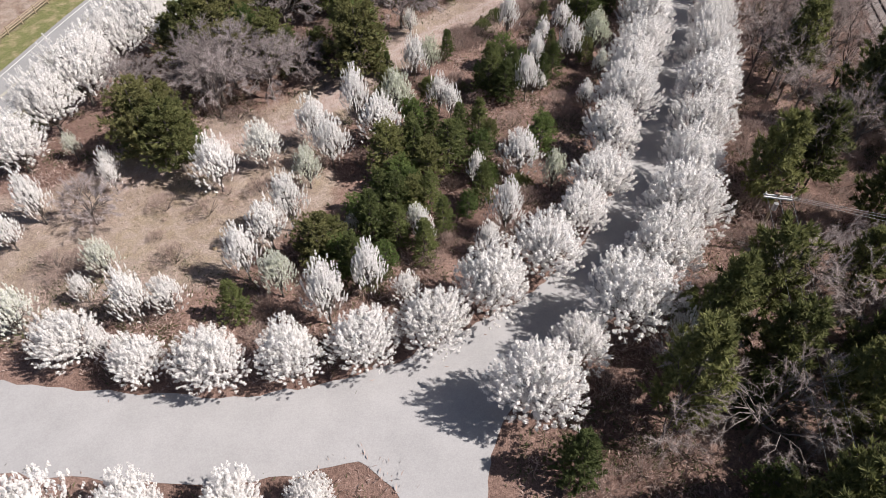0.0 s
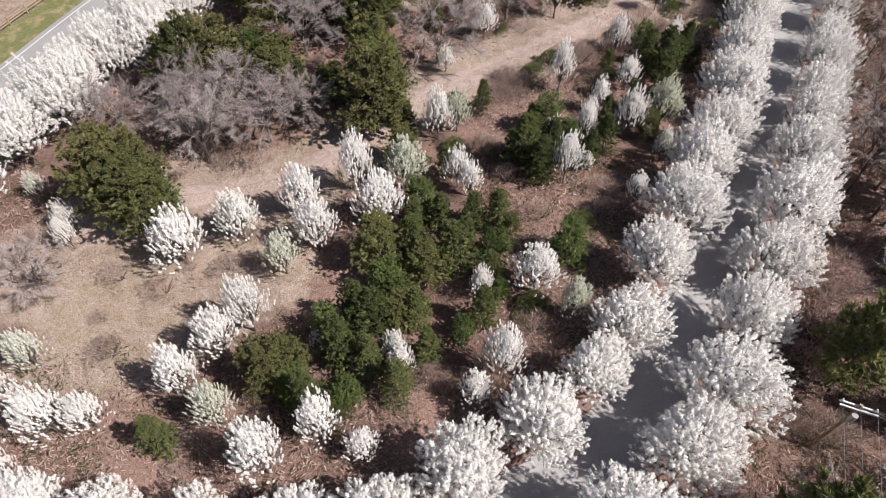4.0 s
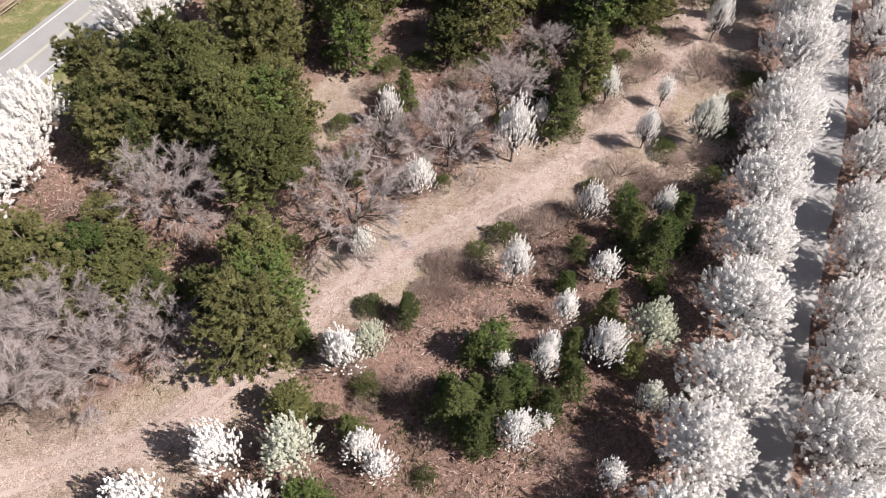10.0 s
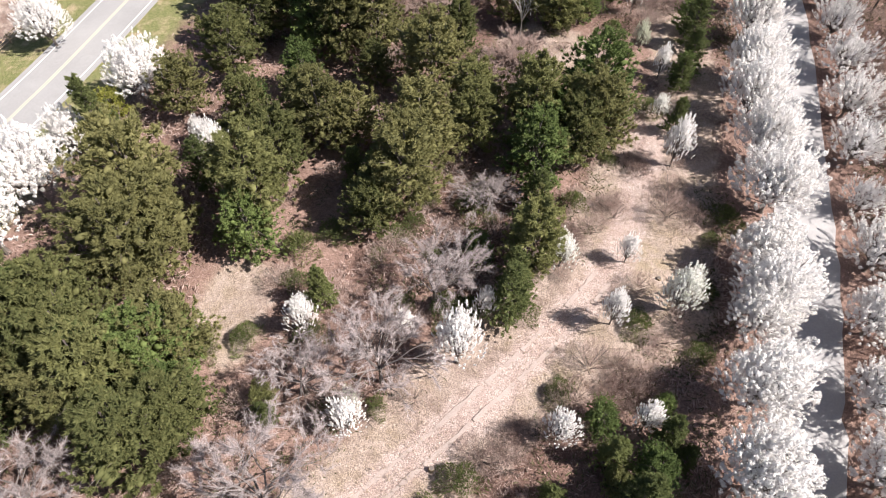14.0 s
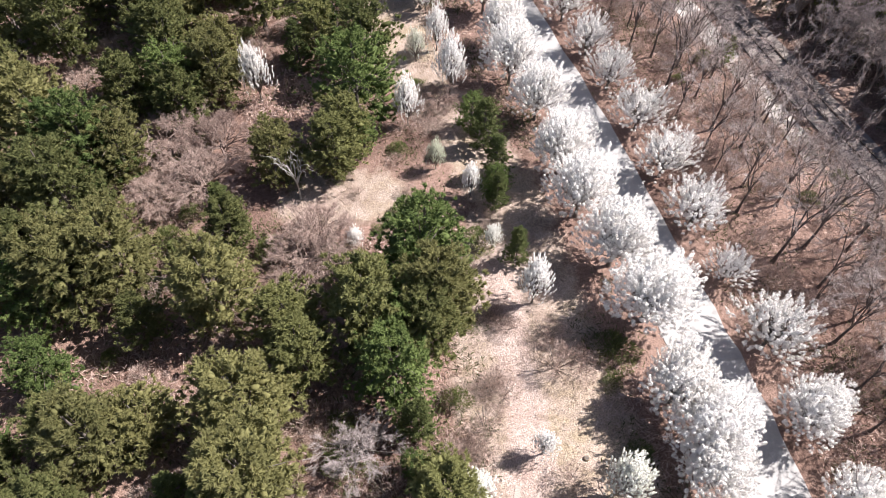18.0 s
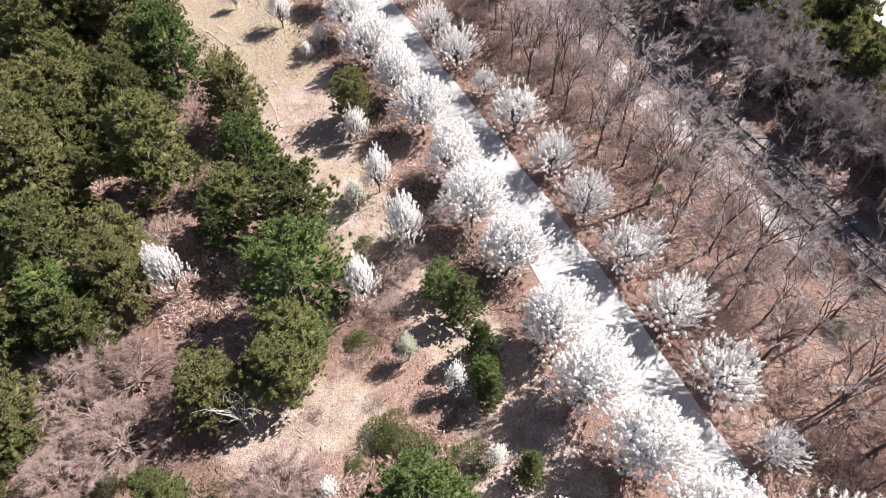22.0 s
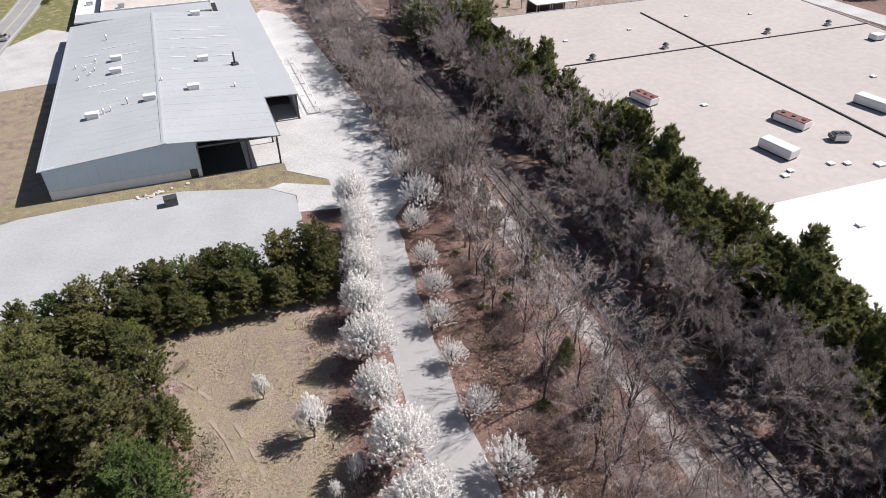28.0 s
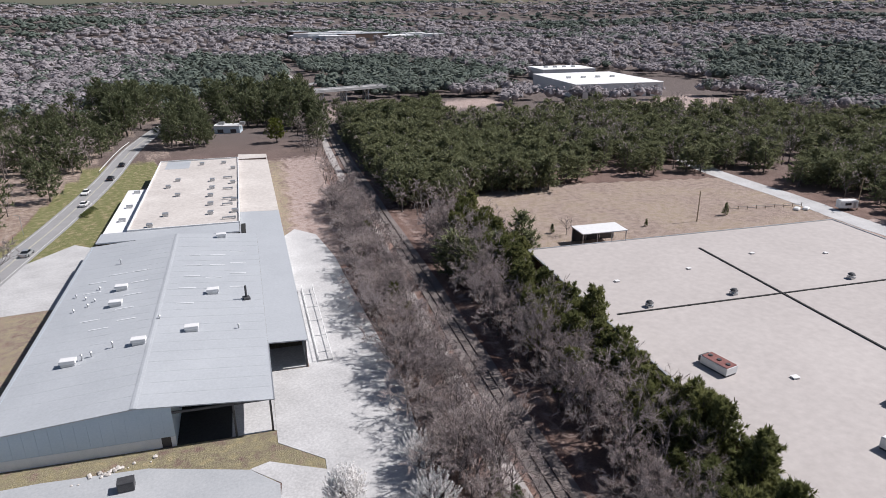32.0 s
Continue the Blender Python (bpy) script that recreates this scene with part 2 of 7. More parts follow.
def ground_material():
    """Leaf litter, dry grass, lawn and red soil, laid out by the sheet's own cover layer and broken up by noise."""
    m = bpy.data.materials.new("ground_cover")
    m.use_nodes = True
    n, l = m.node_tree.nodes, m.node_tree.links
    bsdf = n["Principled BSDF"]
    bsdf.inputs["Roughness"].default_value, bsdf.inputs["Specular IOR Level"].default_value = 0.95, 0.15
    pos = n.new("ShaderNodeNewGeometry").outputs["Position"]

    def tex(scale, detail=4.0):
        t = n.new("ShaderNodeTexNoise")
        t.inputs["Scale"].default_value, t.inputs["Detail"].default_value, t.inputs["Roughness"].default_value = scale, detail, 0.65
        l.new(pos, t.inputs["Vector"])
        return t.outputs["Fac"]

    def ramp(fac, a, b, lo=0.3, hi=0.7):
        r = n.new("ShaderNodeValToRGB")
        r.color_ramp.elements[0].position, r.color_ramp.elements[0].color = lo, (*a, 1)
        r.color_ramp.elements[1].position, r.color_ramp.elements[1].color = hi, (*b, 1)
        l.new(fac, r.inputs[0])
        return r.outputs[0]

    def blend(fac, a, b):
        x = n.new("ShaderNodeMix")
        x.data_type = "RGBA"
        l.new(fac, x.inputs["Factor"])
        l.new(a, x.inputs["A"])
        l.new(b, x.inputs["B"])
        return x.outputs["Result"]

    fine, mid, broad, hair = tex(3.2), tex(0.55), tex(0.07), tex(9.0, 2.0)
    litter = blend(ramp(broad, (0, 0, 0), (1, 1, 1), 0.4, 0.6), ramp(fine, (0.105, 0.067, 0.056), (0.215, 0.141, 0.12)), ramp(fine, (0.195, 0.128, 0.107), (0.355, 0.248, 0.212)))
    grass = blend(ramp(mid, (0, 0, 0), (1, 1, 1), 0.38, 0.62), blend(ramp(broad, (0, 0, 0), (1, 1, 1), 0.42, 0.6), ramp(fine, (0.21, 0.16, 0.138), (0.325, 0.26, 0.226)), ramp(fine, (0.265, 0.215, 0.155), (0.39, 0.325, 0.245))), ramp(fine, (0.32, 0.258, 0.222), (0.45, 0.375, 0.332)))
    lawn = blend(ramp(mid, (0, 0, 0), (1, 1, 1), 0.48, 0.68), ramp(fine, (0.13, 0.145, 0.060), (0.225, 0.23, 0.105)), ramp(fine, (0.28, 0.235, 0.14), (0.43, 0.36, 0.24)))
    soil = blend(ramp(mid, (0, 0, 0), (1, 1, 1), 0.35, 0.65), ramp(fine, (0.30, 0.226, 0.202), (0.43, 0.34, 0.308)), ramp(fine, (0.37, 0.30, 0.275), (0.51, 0.432, 0.404)))
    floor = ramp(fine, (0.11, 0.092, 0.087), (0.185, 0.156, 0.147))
    cover = n.new("ShaderNodeVertexColor")
    cover.layer_name = "cover"
    sep = n.new("ShaderNodeSeparateColor")
    l.new(cover.outputs["Color"], sep.inputs[0])
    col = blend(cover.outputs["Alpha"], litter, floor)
    for ch, layer in (("Red", grass), ("Green", lawn), ("Blue", soil)):
        edge = n.new("ShaderNodeMath")
        edge.operation = "MULTIPLY_ADD"
        edge.inputs[1].default_value, edge.inputs[2].default_value = 0.9, -0.45
        l.new(mid, edge.inputs[0])
        add = n.new("ShaderNodeMath")
        l.new(sep.outputs[ch], add.inputs[0])
        l.new(edge.outputs[0], add.inputs[1])
        mask = ramp(add.outputs[0], (0, 0, 0), (1, 1, 1), 0.35, 0.62)
        col = blend(mask, col, layer)
    grit = ramp(hair, (0.62, 0.60, 0.59), (1.32, 1.30, 1.28), 0.33, 0.67)
    tint = n.new("ShaderNodeMix")
    tint.data_type, tint.blend_type = "RGBA", "MULTIPLY"
    tint.inputs["Factor"].default_value = 1.0
    l.new(col, tint.inputs["A"])
    l.new(grit, tint.inputs["B"])
    l.new(tint.outputs["Result"], bsdf.inputs["Base Color"])
    bump = n.new("ShaderNodeBump")
    bump.inputs["Strength"].default_value, bump.inputs["Distance"].default_value = 0.6, 0.16
    both = n.new("ShaderNodeMath")
    l.new(fine, both.inputs[0])
    l.new(hair, both.inputs[1])
    l.new(both.outputs[0], bump.inputs["Height"])
    l.new(bump.outputs[0], bsdf.inputs["Normal"])
    return m


M_GROUND = ground_material()
M_RUT = mat("pale_worn_soil", (0.31, 0.248, 0.222), (0.47, 0.395, 0.362), 0.8, coords="World", bump=0.4, fine=14)
M_DRY_RUT = mat("pale_worn_grass", (0.26, 0.212, 0.165), (0.42, 0.355, 0.285), 0.8, coords="World", bump=0.4, fine=14)


# ---- building blocks ----
def raw_mesh(name, verts, faces, material):
    """Mesh data from vertices and faces; faces all of one size may come as an array."""
    me = bpy.data.meshes.new(name)
    if isinstance(faces, np.ndarray):
        k, c = faces.shape
        me.vertices.add(len(verts))
        me.vertices.foreach_set("co", np.asarray(verts, np.float32).ravel())
        me.loops.add(k * c)
        me.loops.foreach_set("vertex_index", faces.astype(np.int32).ravel())
        me.polygons.add(k)
        me.polygons.foreach_set("loop_start", np.arange(0, k * c, c, dtype=np.int32))
        me.polygons.foreach_set("loop_total", np.full(k, c, np.int32))
    else:
        me.from_pydata([tuple(v) for v in verts], [], [tuple(f) for f in faces])
    if material:
        me.materials.append(material)
    me.update()
    return me


def part(name, bm, material, parent, label=""):
    """One mesh object from a bmesh, or from mesh data, under a thing or a part."""
    if isinstance(bm, bpy.types.Mesh):
        me = bm
    else:
        me = bpy.data.meshes.new(name)
        bm.to_mesh(me)
        bm.free()
        me.materials.append(material)
    ob = new(name, me)
    ob.parent = parent
    return tagged(ob, label)


def thing(name, m, label, category, group="", kind=""):
    ob = new(name)
    ob.matrix_basis = m
    return tagged(ob, label, category, group, kind)


def box(bm, x0, x1, y0, y1, z0, z1, bevel=0.0, turn=None):
    """A bevelled block added to a bmesh."""
    made = bmesh.ops.create_cube(bm, size=1.0)["verts"]
    for v in made:
        v.co = Vector(((x0 + x1) / 2 + v.co.x * (x1 - x0), (y0 + y1) / 2 + v.co.y * (y1 - y0), (z0 + z1) / 2 + v.co.z * (z1 - z0)))
        if turn:
            v.co = turn @ v.co
    if bevel:
        edges = list({e for v in made for e in v.link_edges})
        bmesh.ops.bevel(bm, geom=edges, offset=bevel, segments=1, affect="EDGES")
    return bm


def blk(x0, x1, y0, y1, z0, z1, bevel=0.0):
    return box(bmesh.new(), x0, x1, y0, y1, z0, z1, bevel)


def rod(bm, a, b, r0, r1=None, sides=8):
    """A tapered rod from a to b."""
    a, b = Vector(a), Vector(b)
    r1 = r0 if r1 is None else r1
    d = b - a
    m = Matrix.Translation((a + b) / 2) @ d.to_track_quat("Z", "Y").to_matrix().to_4x4()
    bmesh.ops.create_cone(bm, cap_ends=True, segments=sides, radius1=r0, radius2=max(r1, 0.001), depth=d.length, matrix=m)
    return bm


def prism(bm, outline, z0, z1):
    """An upright block over an outline of (x, y)."""
    low = [bm.verts.new((x, y, z0)) for x, y in outline]
    top = [bm.verts.new((x, y, z1)) for x, y in outline]
    k = len(outline)
    for i in range(k):
        bm.faces.new((low[i], low[(i + 1) % k], top[(i + 1) % k], top[i]))
    bm.faces.new(top)
    bm.faces.new(low[::-1])
    bmesh.ops.recalc_face_normals(bm, faces=bm.faces)
    return bm


def smooth_line(pts, steps=8):
    """Catmull-Rom through plan points."""
    p = [np.array(q, float) for q in pts]
    p = [2 * p[0] - p[1]] + p + [2 * p[-1] - p[-2]]
    out = []
    for i in range(1, len(p) - 2):
        for k in range(steps):
            t = k / steps
            out.append(0.5 * (2 * p[i] + (p[i + 1] - p[i - 1]) * t + (2 * p[i - 1] - 5 * p[i] + 4 * p[i + 1] - p[i + 2]) * t * t
                              + (3 * p[i] - p[i - 1] - 3 * p[i + 1] + p[i + 2]) * t ** 3))
    out.append(p[-2])
    return np.array(out)


def ribbon(name, line, offset, width, z0, z1, material, ragged=0.0, seed=3):
    """A slab of the given width along a plan line, offset to its right, with ragged edges where it is worn."""
    rnd = np.random.RandomState(seed)
    d = np.gradient(line, axis=0)
    d /= np.linalg.norm(d, axis=1)[:, None]
    right = np.stack([d[:, 1], -d[:, 0]], 1)
    k = len(line)
    wob = rnd.uniform(-ragged, ragged, (2, k))
    a = line + right * (offset - width / 2 + wob[0])[:, None] if ragged else line + right * (offset - width / 2)
    b = line + right * (offset + width / 2 + wob[1])[:, None] if ragged else line + right * (offset + width / 2)
    v = [(*p, z1) for p in a] + [(*p, z1) for p in b] + [(*p, z0) for p in a] + [(*p, z0) for p in b]
    f = []
    for i in range(k - 1):
        f += [(i, k + i, k + i + 1, i + 1), (i, i + 1, 2 * k + i + 1, 2 * k + i), (k + i, 3 * k + i, 3 * k + i + 1, k + i + 1)]
    f += [(0, 2 * k, 3 * k, k), (k - 1, 2 * k - 1, 4 * k - 1, 3 * k - 1)]
    return raw_mesh(name, v, f, material)


def line_distance(px, py, line):
    """Distance of plan points from a plan line."""
    if len(px) == 1:
        a, d = line[:-1], np.diff(line, axis=0)
        t = np.clip(((px[0] - a[:, 0]) * d[:, 0] + (py[0] - a[:, 1]) * d[:, 1]) / np.maximum((d * d).sum(1), 1e-9), 0, 1)
        return np.array([np.hypot(px[0] - a[:, 0] - t * d[:, 0], py[0] - a[:, 1] - t * d[:, 1]).min()])
    best = np.full(px.shape, 1e9)
    for a, b in zip(line[:-1], line[1:]):
        d = b - a
        t = np.clip(((px - a[0]) * d[0] + (py - a[1]) * d[1]) / max(d @ d, 1e-9), 0, 1)
        best = np.minimum(best, (px - a[0] - t * d[0]) ** 2 + (py - a[1] - t * d[1]) ** 2)
    return np.sqrt(best)


# ---- plan lines ----
AVENUE = smooth_line([(-62, 36), (-48, 32), (-36, 28.6), (-25, 26.4), (-14, 25), (-5, 25.6), (3.5, 28.2), (11, 31.8), (16.7, 35.8), (21.4, 40.6), (24.8, 45.6), (28, 51.6), (31.3, 57.6),
                      (34, 63.6), (36.9, 70), (42.6, 84), (47.4, 95.5), (53, 110), (60.7, 134.5), (71.5, 171), (80.5, 196), (87, 211), (93, 224)])
SIDE_ROAD = smooth_line([(2.5, 27), (2.4, 22), (2.2, 16), (1.6, 6), (0, -8), (-3, -40)])
HIGHWAY = smooth_line([(-78, 5), (-62, 43), (-49.5, 74), (-41.5, 96.5), (-29, 126.5), (-20, 148), (15, 238), (49, 328), (61.5, 361), (76, 405), (95, 470), (128, 545), (185, 620), (280, 690)])
RAILWAY = smooth_line([(30, -70), (50.4, 0), (86, 126.4), (107.9, 204.6), (131.7, 289.5), (155, 375), (192, 500), (232, 640), (290, 860)])
AXIS = radians(16.3)                                  # the halls, the yard and the railway lie along one direction
UX, VX = np.array([math.cos(AXIS), -math.sin(AXIS)]), np.array([math.sin(AXIS), math.cos(AXIS)])
HALL, STORE = np.array([48.6, 243.8]), np.array([122.2, 175.8])


def local(origin, u, v):
    return origin + UX * u + VX * v


# dry-grass clearings: x, y and half width
CLEARINGS = [[(-50, 46, 9), (-32, 47, 10), (-22, 50, 9), (-14, 55, 7), (-9, 53, 3)],
             [(-30, 57, 6), (-21, 62.5, 6), (-12, 63.5, 5), (-6, 71, 4.5), (1.7, 80, 4), (9.5, 85.5, 4.5), (19, 93, 5.5), (27, 100, 6.5), (34, 101, 7), (37, 110, 6.5), (42, 119, 5), (47, 127, 3.5),
              (48.5, 145, 3), (49.5, 154, 4.5), (54, 164, 4.5), (57, 176, 6), (59, 190, 8), (63, 194, 8), (54, 199, 5)],
             [(-2, 100, 3), (-1, 105, 3)], [(30, 137, 3.5), (36, 134, 3)]]
TRACK = smooth_line([(-30, 57), (-21, 62), (-10, 66.5), (-4, 72.5), (3, 80), (10.5, 86), (18, 91.5), (26, 98), (33, 105), (37, 113), (41, 121)])


def height(px, py):
    """The land: level here, small unevenness, hills far off."""
    d = np.hypot(px - 90, py - 150)
    far = np.clip(d - 650, 0, None)
    hills = 0.024 * far + np.clip(far / 900, 0, 1) * 16 * np.sin(px / 310 + 1.3) * np.cos(py / 270 + 0.4) + np.clip(far / 1500, 0, 1) * 14 * np.sin(px / 140 + py / 210)
    return hills


def uneven(px, py):
    return 0.16 * (np.sin(px * 0.7 + 1) * np.cos(py * 0.55) + np.sin(px * 0.23 + py * 0.31))


def build_ground():
    def axis(lo, hi, step, reach):
        mid = np.arange(lo, hi + step / 2, step)
        grow = np.cumsum(step * 1.22 ** np.arange(1, 40))
        grow = grow[grow < reach]
        return np.concatenate([(lo - grow)[::-1], mid, hi + grow])
    xs, ys = axis(-90, 280, 2.0, 4300), axis(-30, 330, 2.0, 4300)
    gx, gy = np.meshgrid(xs, ys)
    px, py = gx.ravel(), gy.ravel()
    pz = height(px, py)
    away = np.minimum(np.minimum(line_distance(px, py, AVENUE), line_distance(px, py, HIGHWAY)), np.minimum(line_distance(px, py, RAILWAY), line_distance(px, py, SIDE_ROAD)))
    rel = np.stack([px, py], 1) - HALL
    hu, hv = rel @ UX, rel @ VX
    flat = np.clip((away - 6) / 6, 0, 1) * (px < 150) * (py < 232) * (1 - ((hv > -40) & (hv < 200) & (hu > -60) & (hu < 60)))
    pz = pz + flat * uneven(px, py)
    nx, ny = len(xs), len(ys)
    idx = np.arange(nx * ny).reshape(ny, nx)
    f = np.stack([idx[:-1, :-1], idx[:-1, 1:], idx[1:, 1:], idx[1:, :-1]], -1).reshape(-1, 4)
    me = raw_mesh("ground", np.stack([px, py, pz], 1), f, M_GROUND)
    red, green, blue = np.zeros(len(px)), np.zeros(len(px)), np.zeros(len(px))
    for strip in CLEARINGS:
        s = np.array(strip, float)
        for (ax, ay, aw), (bx, by, bw) in zip(s[:-1], s[1:]):
            d = np.array([bx - ax, by - ay])
            t = np.clip(((px - ax) * d[0] + (py - ay) * d[1]) / (d @ d), 0, 1)
            dist = np.hypot(px - ax - t * d[0], py - ay - t * d[1]) - (aw + (bw - aw) * t)
            red = np.maximum(red, np.clip(0.5 - dist / 5, 0, 1))
    blue = np.maximum(blue, np.clip(0.98 - line_distance(px, py, TRACK) / 3.4, 0, 1))
    blue = np.maximum(blue, 0.5 * np.clip(1 - np.abs(line_distance(px, py, RAILWAY) - 5) / 4, 0, 1) * (py > 110))
    hd = line_distance(px, py, HIGHWAY)
    green = np.maximum(green, np.clip(1.1 - np.abs(hd - 5) / 7, 0, 0.8) * (py < 330))
    side = (hu > -22) & (hu < 44) & (hv > -12) & (hv < 178)
    green = np.maximum(green, np.where(hv < 2, 0.5, 0.42) * side)
    red = np.maximum(red, 0.6 * side)
    lawn = (hu > -30) & (hu < -4) & (hv > 75) & (hv < 190)
    green = np.maximum(green, 0.95 * lawn)
    back = (hu > 41) & (hu < 56) & (hv > 60) & (hv < 190)
    blue = np.maximum(blue, 0.62 * back)
    green = np.where(back, 0, green)
    rel2 = np.stack([px, py], 1) - STORE
    su, sv = rel2 @ UX, rel2 @ VX
    field = (su > 2) & (su < 98) & (sv > 92) & (sv < 158 - 0.12 * np.abs(su - 40))
    red = np.maximum(red, 1.3 * field)
    green = np.maximum(green, 0.26 * field)
    blue = np.maximum(blue, 0.7 * ((su > 20) & (su < 110) & (sv > 86) & (sv < 100)))
    west = (hd < 60) & (np.cross(np.array([0.39, 0.92]), np.stack([px + 20, py - 148], 1)) > 0) & (hd > 8)
    red = np.maximum(red, 0.55 * west)
    for cx, cy, ax, ay, w in ((250, 505, 60, 30, 0.9), (390, 420, 60, 22, 1.0), (380, 418, 40, 26, 1.0)):
        blue = np.maximum(blue, w * (((px - cx) / ax) ** 2 + ((py - cy) / ay) ** 2 < 1))
    green = np.maximum(green, 0.42 * ((red > 0.5) & (py > 168) & (py < 206)))
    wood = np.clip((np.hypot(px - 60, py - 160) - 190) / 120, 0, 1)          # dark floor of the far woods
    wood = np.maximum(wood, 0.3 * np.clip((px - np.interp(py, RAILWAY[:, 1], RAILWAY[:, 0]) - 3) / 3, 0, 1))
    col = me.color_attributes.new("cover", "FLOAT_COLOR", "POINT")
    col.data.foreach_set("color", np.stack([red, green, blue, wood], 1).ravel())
    me.polygons.foreach_set("use_smooth", np.ones(len(me.polygons), bool))
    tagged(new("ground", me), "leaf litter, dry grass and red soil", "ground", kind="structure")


build_ground()


def ruts(name, line, material, seed, solid):
    """Two worn wheel ruts along a plan line, lying on the uneven ground."""
    rnd = np.random.RandomState(seed)
    d = np.gradient(line, axis=0)
    d /= np.linalg.norm(d, axis=1)[:, None]
    right = np.stack([d[:, 1], -d[:, 0]], 1)
    k, verts, faces = len(line), [], []
    for off in (-0.8, 0.8):
        for edge in (-0.5, 0.5):
            w = np.abs(np.sin(np.arange(k) * 0.35 + off)) * 0.2 + 0.22 + rnd.uniform(-0.12, 0.12, k)
            p = line + right * (off + edge * w)[:, None]
            verts += [(*q, z + 0.05) for q, z in zip(p, uneven(p[:, 0], p[:, 1]))]
        b = len(verts) - 2 * k
        faces += [(b + i, b + i + 1, b + k + i + 1, b + k + i) for i in range(k - 1) if rnd.uniform() < solid]
    tagged(new(name, raw_mesh(name, verts, faces, material)), "pale worn wheel ruts in dry grass", "track", kind="structure")


ruts("wheel_track", smooth_line(TRACK[:int(len(TRACK) * 0.78)], 3), M_RUT, 4, 0.9)
ruts("grass_track", smooth_line([(46.3, 150), (48.4, 155), (51.3, 163.4), (54, 171.6), (55, 179.6), (54.6, 188.5), (52, 196)], 12), M_DRY_RUT, 5, 0.55)

# ---- roads, lot, yard ----
tagged(new("road_avenue", ribbon("road_avenue", AVENUE, 0, np.interp(AVENUE[:, 1] + AVENUE[:, 0], [40, 75], [7.6, 5.6]), -0.2, 0.05, M_ROAD, 0.3)), "worn pale grey asphalt lane between blossoming trees", "road", kind="structure")
side_left, side_right = (np.interp(-SIDE_ROAD[:, 1], [-26, -23.5, -21.5, -19, -15], w) for w in ([13, 10, 6.6, 4.0, 2.6], [6.5, 4.6, 3.6, 3.0, 2.6]))
tagged(new("road_side", ribbon("road_side", SIDE_ROAD, (side_left - side_right) / 2, side_left + side_right, -0.2, 0.045, M_ROAD, 0.1)), "worn grey asphalt side road", "road", kind="structure")
tagged(new("road_highway", ribbon("road_highway", HIGHWAY, 0, 7.6, -0.2, 0.05, M_HIGHWAY)), "two-lane grey asphalt highway", "road", kind="structure")
for off, m_, nm in ((-3.05, M_PAINT, "edge_line_1"), (3.05, M_PAINT, "edge_line_2"), (-0.12, M_YELLOW, "centre_line_1"), (0.12, M_YELLOW, "centre_line_2")):
    tagged(new(nm, ribbon(nm, HIGHWAY, off, 0.13, 0.045, 0.058, m_)), "painted road line on grey asphalt", "road marking", kind="structure")


def flat_patch(name, outline, z, material, label, category="pavement"):
    tagged(part(name, prism(bmesh.new(), outline, -0.15, z), material, None), label, category, kind="structure")


flat_patch("lot", [(14, 211), (24, 240), (43.5, 241), (54, 238.5), (66, 234.5), (77, 227.5), (79.5, 223), (77.9, 217.5), (74.5, 208), (72, 203), (52, 208), (38, 204)], 0.04, M_LOT, "bleached grey empty asphalt lot")
flat_patch("lot_entrance", [(77, 227.6), (79.6, 227.8), (86, 222), (92, 218.5), (90, 214), (84, 215.5), (78, 218.4), (79.7, 223)], 0.042, M_CONCRETE, "pale concrete drive into the lot")
flat_patch("yard", [tuple(HALL + UX * u + np.array([math.sin(radians(14.2)), math.cos(radians(14.2))]) * v) for u, v in
                    ((35.3, -3), (35.4, 16.2), (41.4, 16.2), (41.5, 84), (45, 90), (50, 84), (52.5, 66), (53.5, 40), (55, 8), (53, -16), (46, -24), (40.5, -20), (41, -8))], 0.056, M_CONCRETE,
           "stained pale concrete loading yard")
flat_patch("front_pad", [tuple(local(HALL, u, v)) for u, v in ((-20, 50), (-3.3, 52), (-4.2, 73), (-5.5, 87), (-12, 92), (-21, 78), (-31, 62), (-27, 52))], 0.038, M_CONCRETE, "pale concrete parking pad beside the office")


# ---- trees ----
def rotations(rnd, k):
    """Random pairs of right-angled directions."""
    a = rnd.normal(size=(k, 3))
    a /= np.linalg.norm(a, axis=1)[:, None]
    b = np.cross(a, rnd.normal(size=(k, 3)))
    b /= np.linalg.norm(b, axis=1)[:, None]
    return a, b


def tufts(rnd, points, size, slim=0.55, lean=None, crossed=True):
    """Small leaf-shaped blades, one or two to a point."""
    k = len(points)
    a, b = rotations(rnd, k)
    if lean is not None:
        a = a * 0.75 + lean
        a /= np.linalg.norm(a, axis=1)[:, None]
        b = np.cross(a, rnd.normal(size=(k, 3)))
        b /= np.linalg.norm(b, axis=1)[:, None]
    s = size * rnd.uniform(0.6, 1.35, (k, 1))
    verts, faces = [], []
    for turn in ((b, np.cross(a, b)) if crossed else (b,)):
        lift = np.cross(a, turn) * s * 0.12
        quad = np.stack([points - a * s * 0.5, points + turn * s * slim * 0.5 + lift, points + a * s * 0.5, points - turn * s * slim * 0.5 + lift], 1)
        faces.append(np.arange(4 * k).reshape(k, 4) + 4 * k * len(verts))
        verts.append(quad.reshape(-1, 3))
    return np.concatenate(verts), np.concatenate(faces)


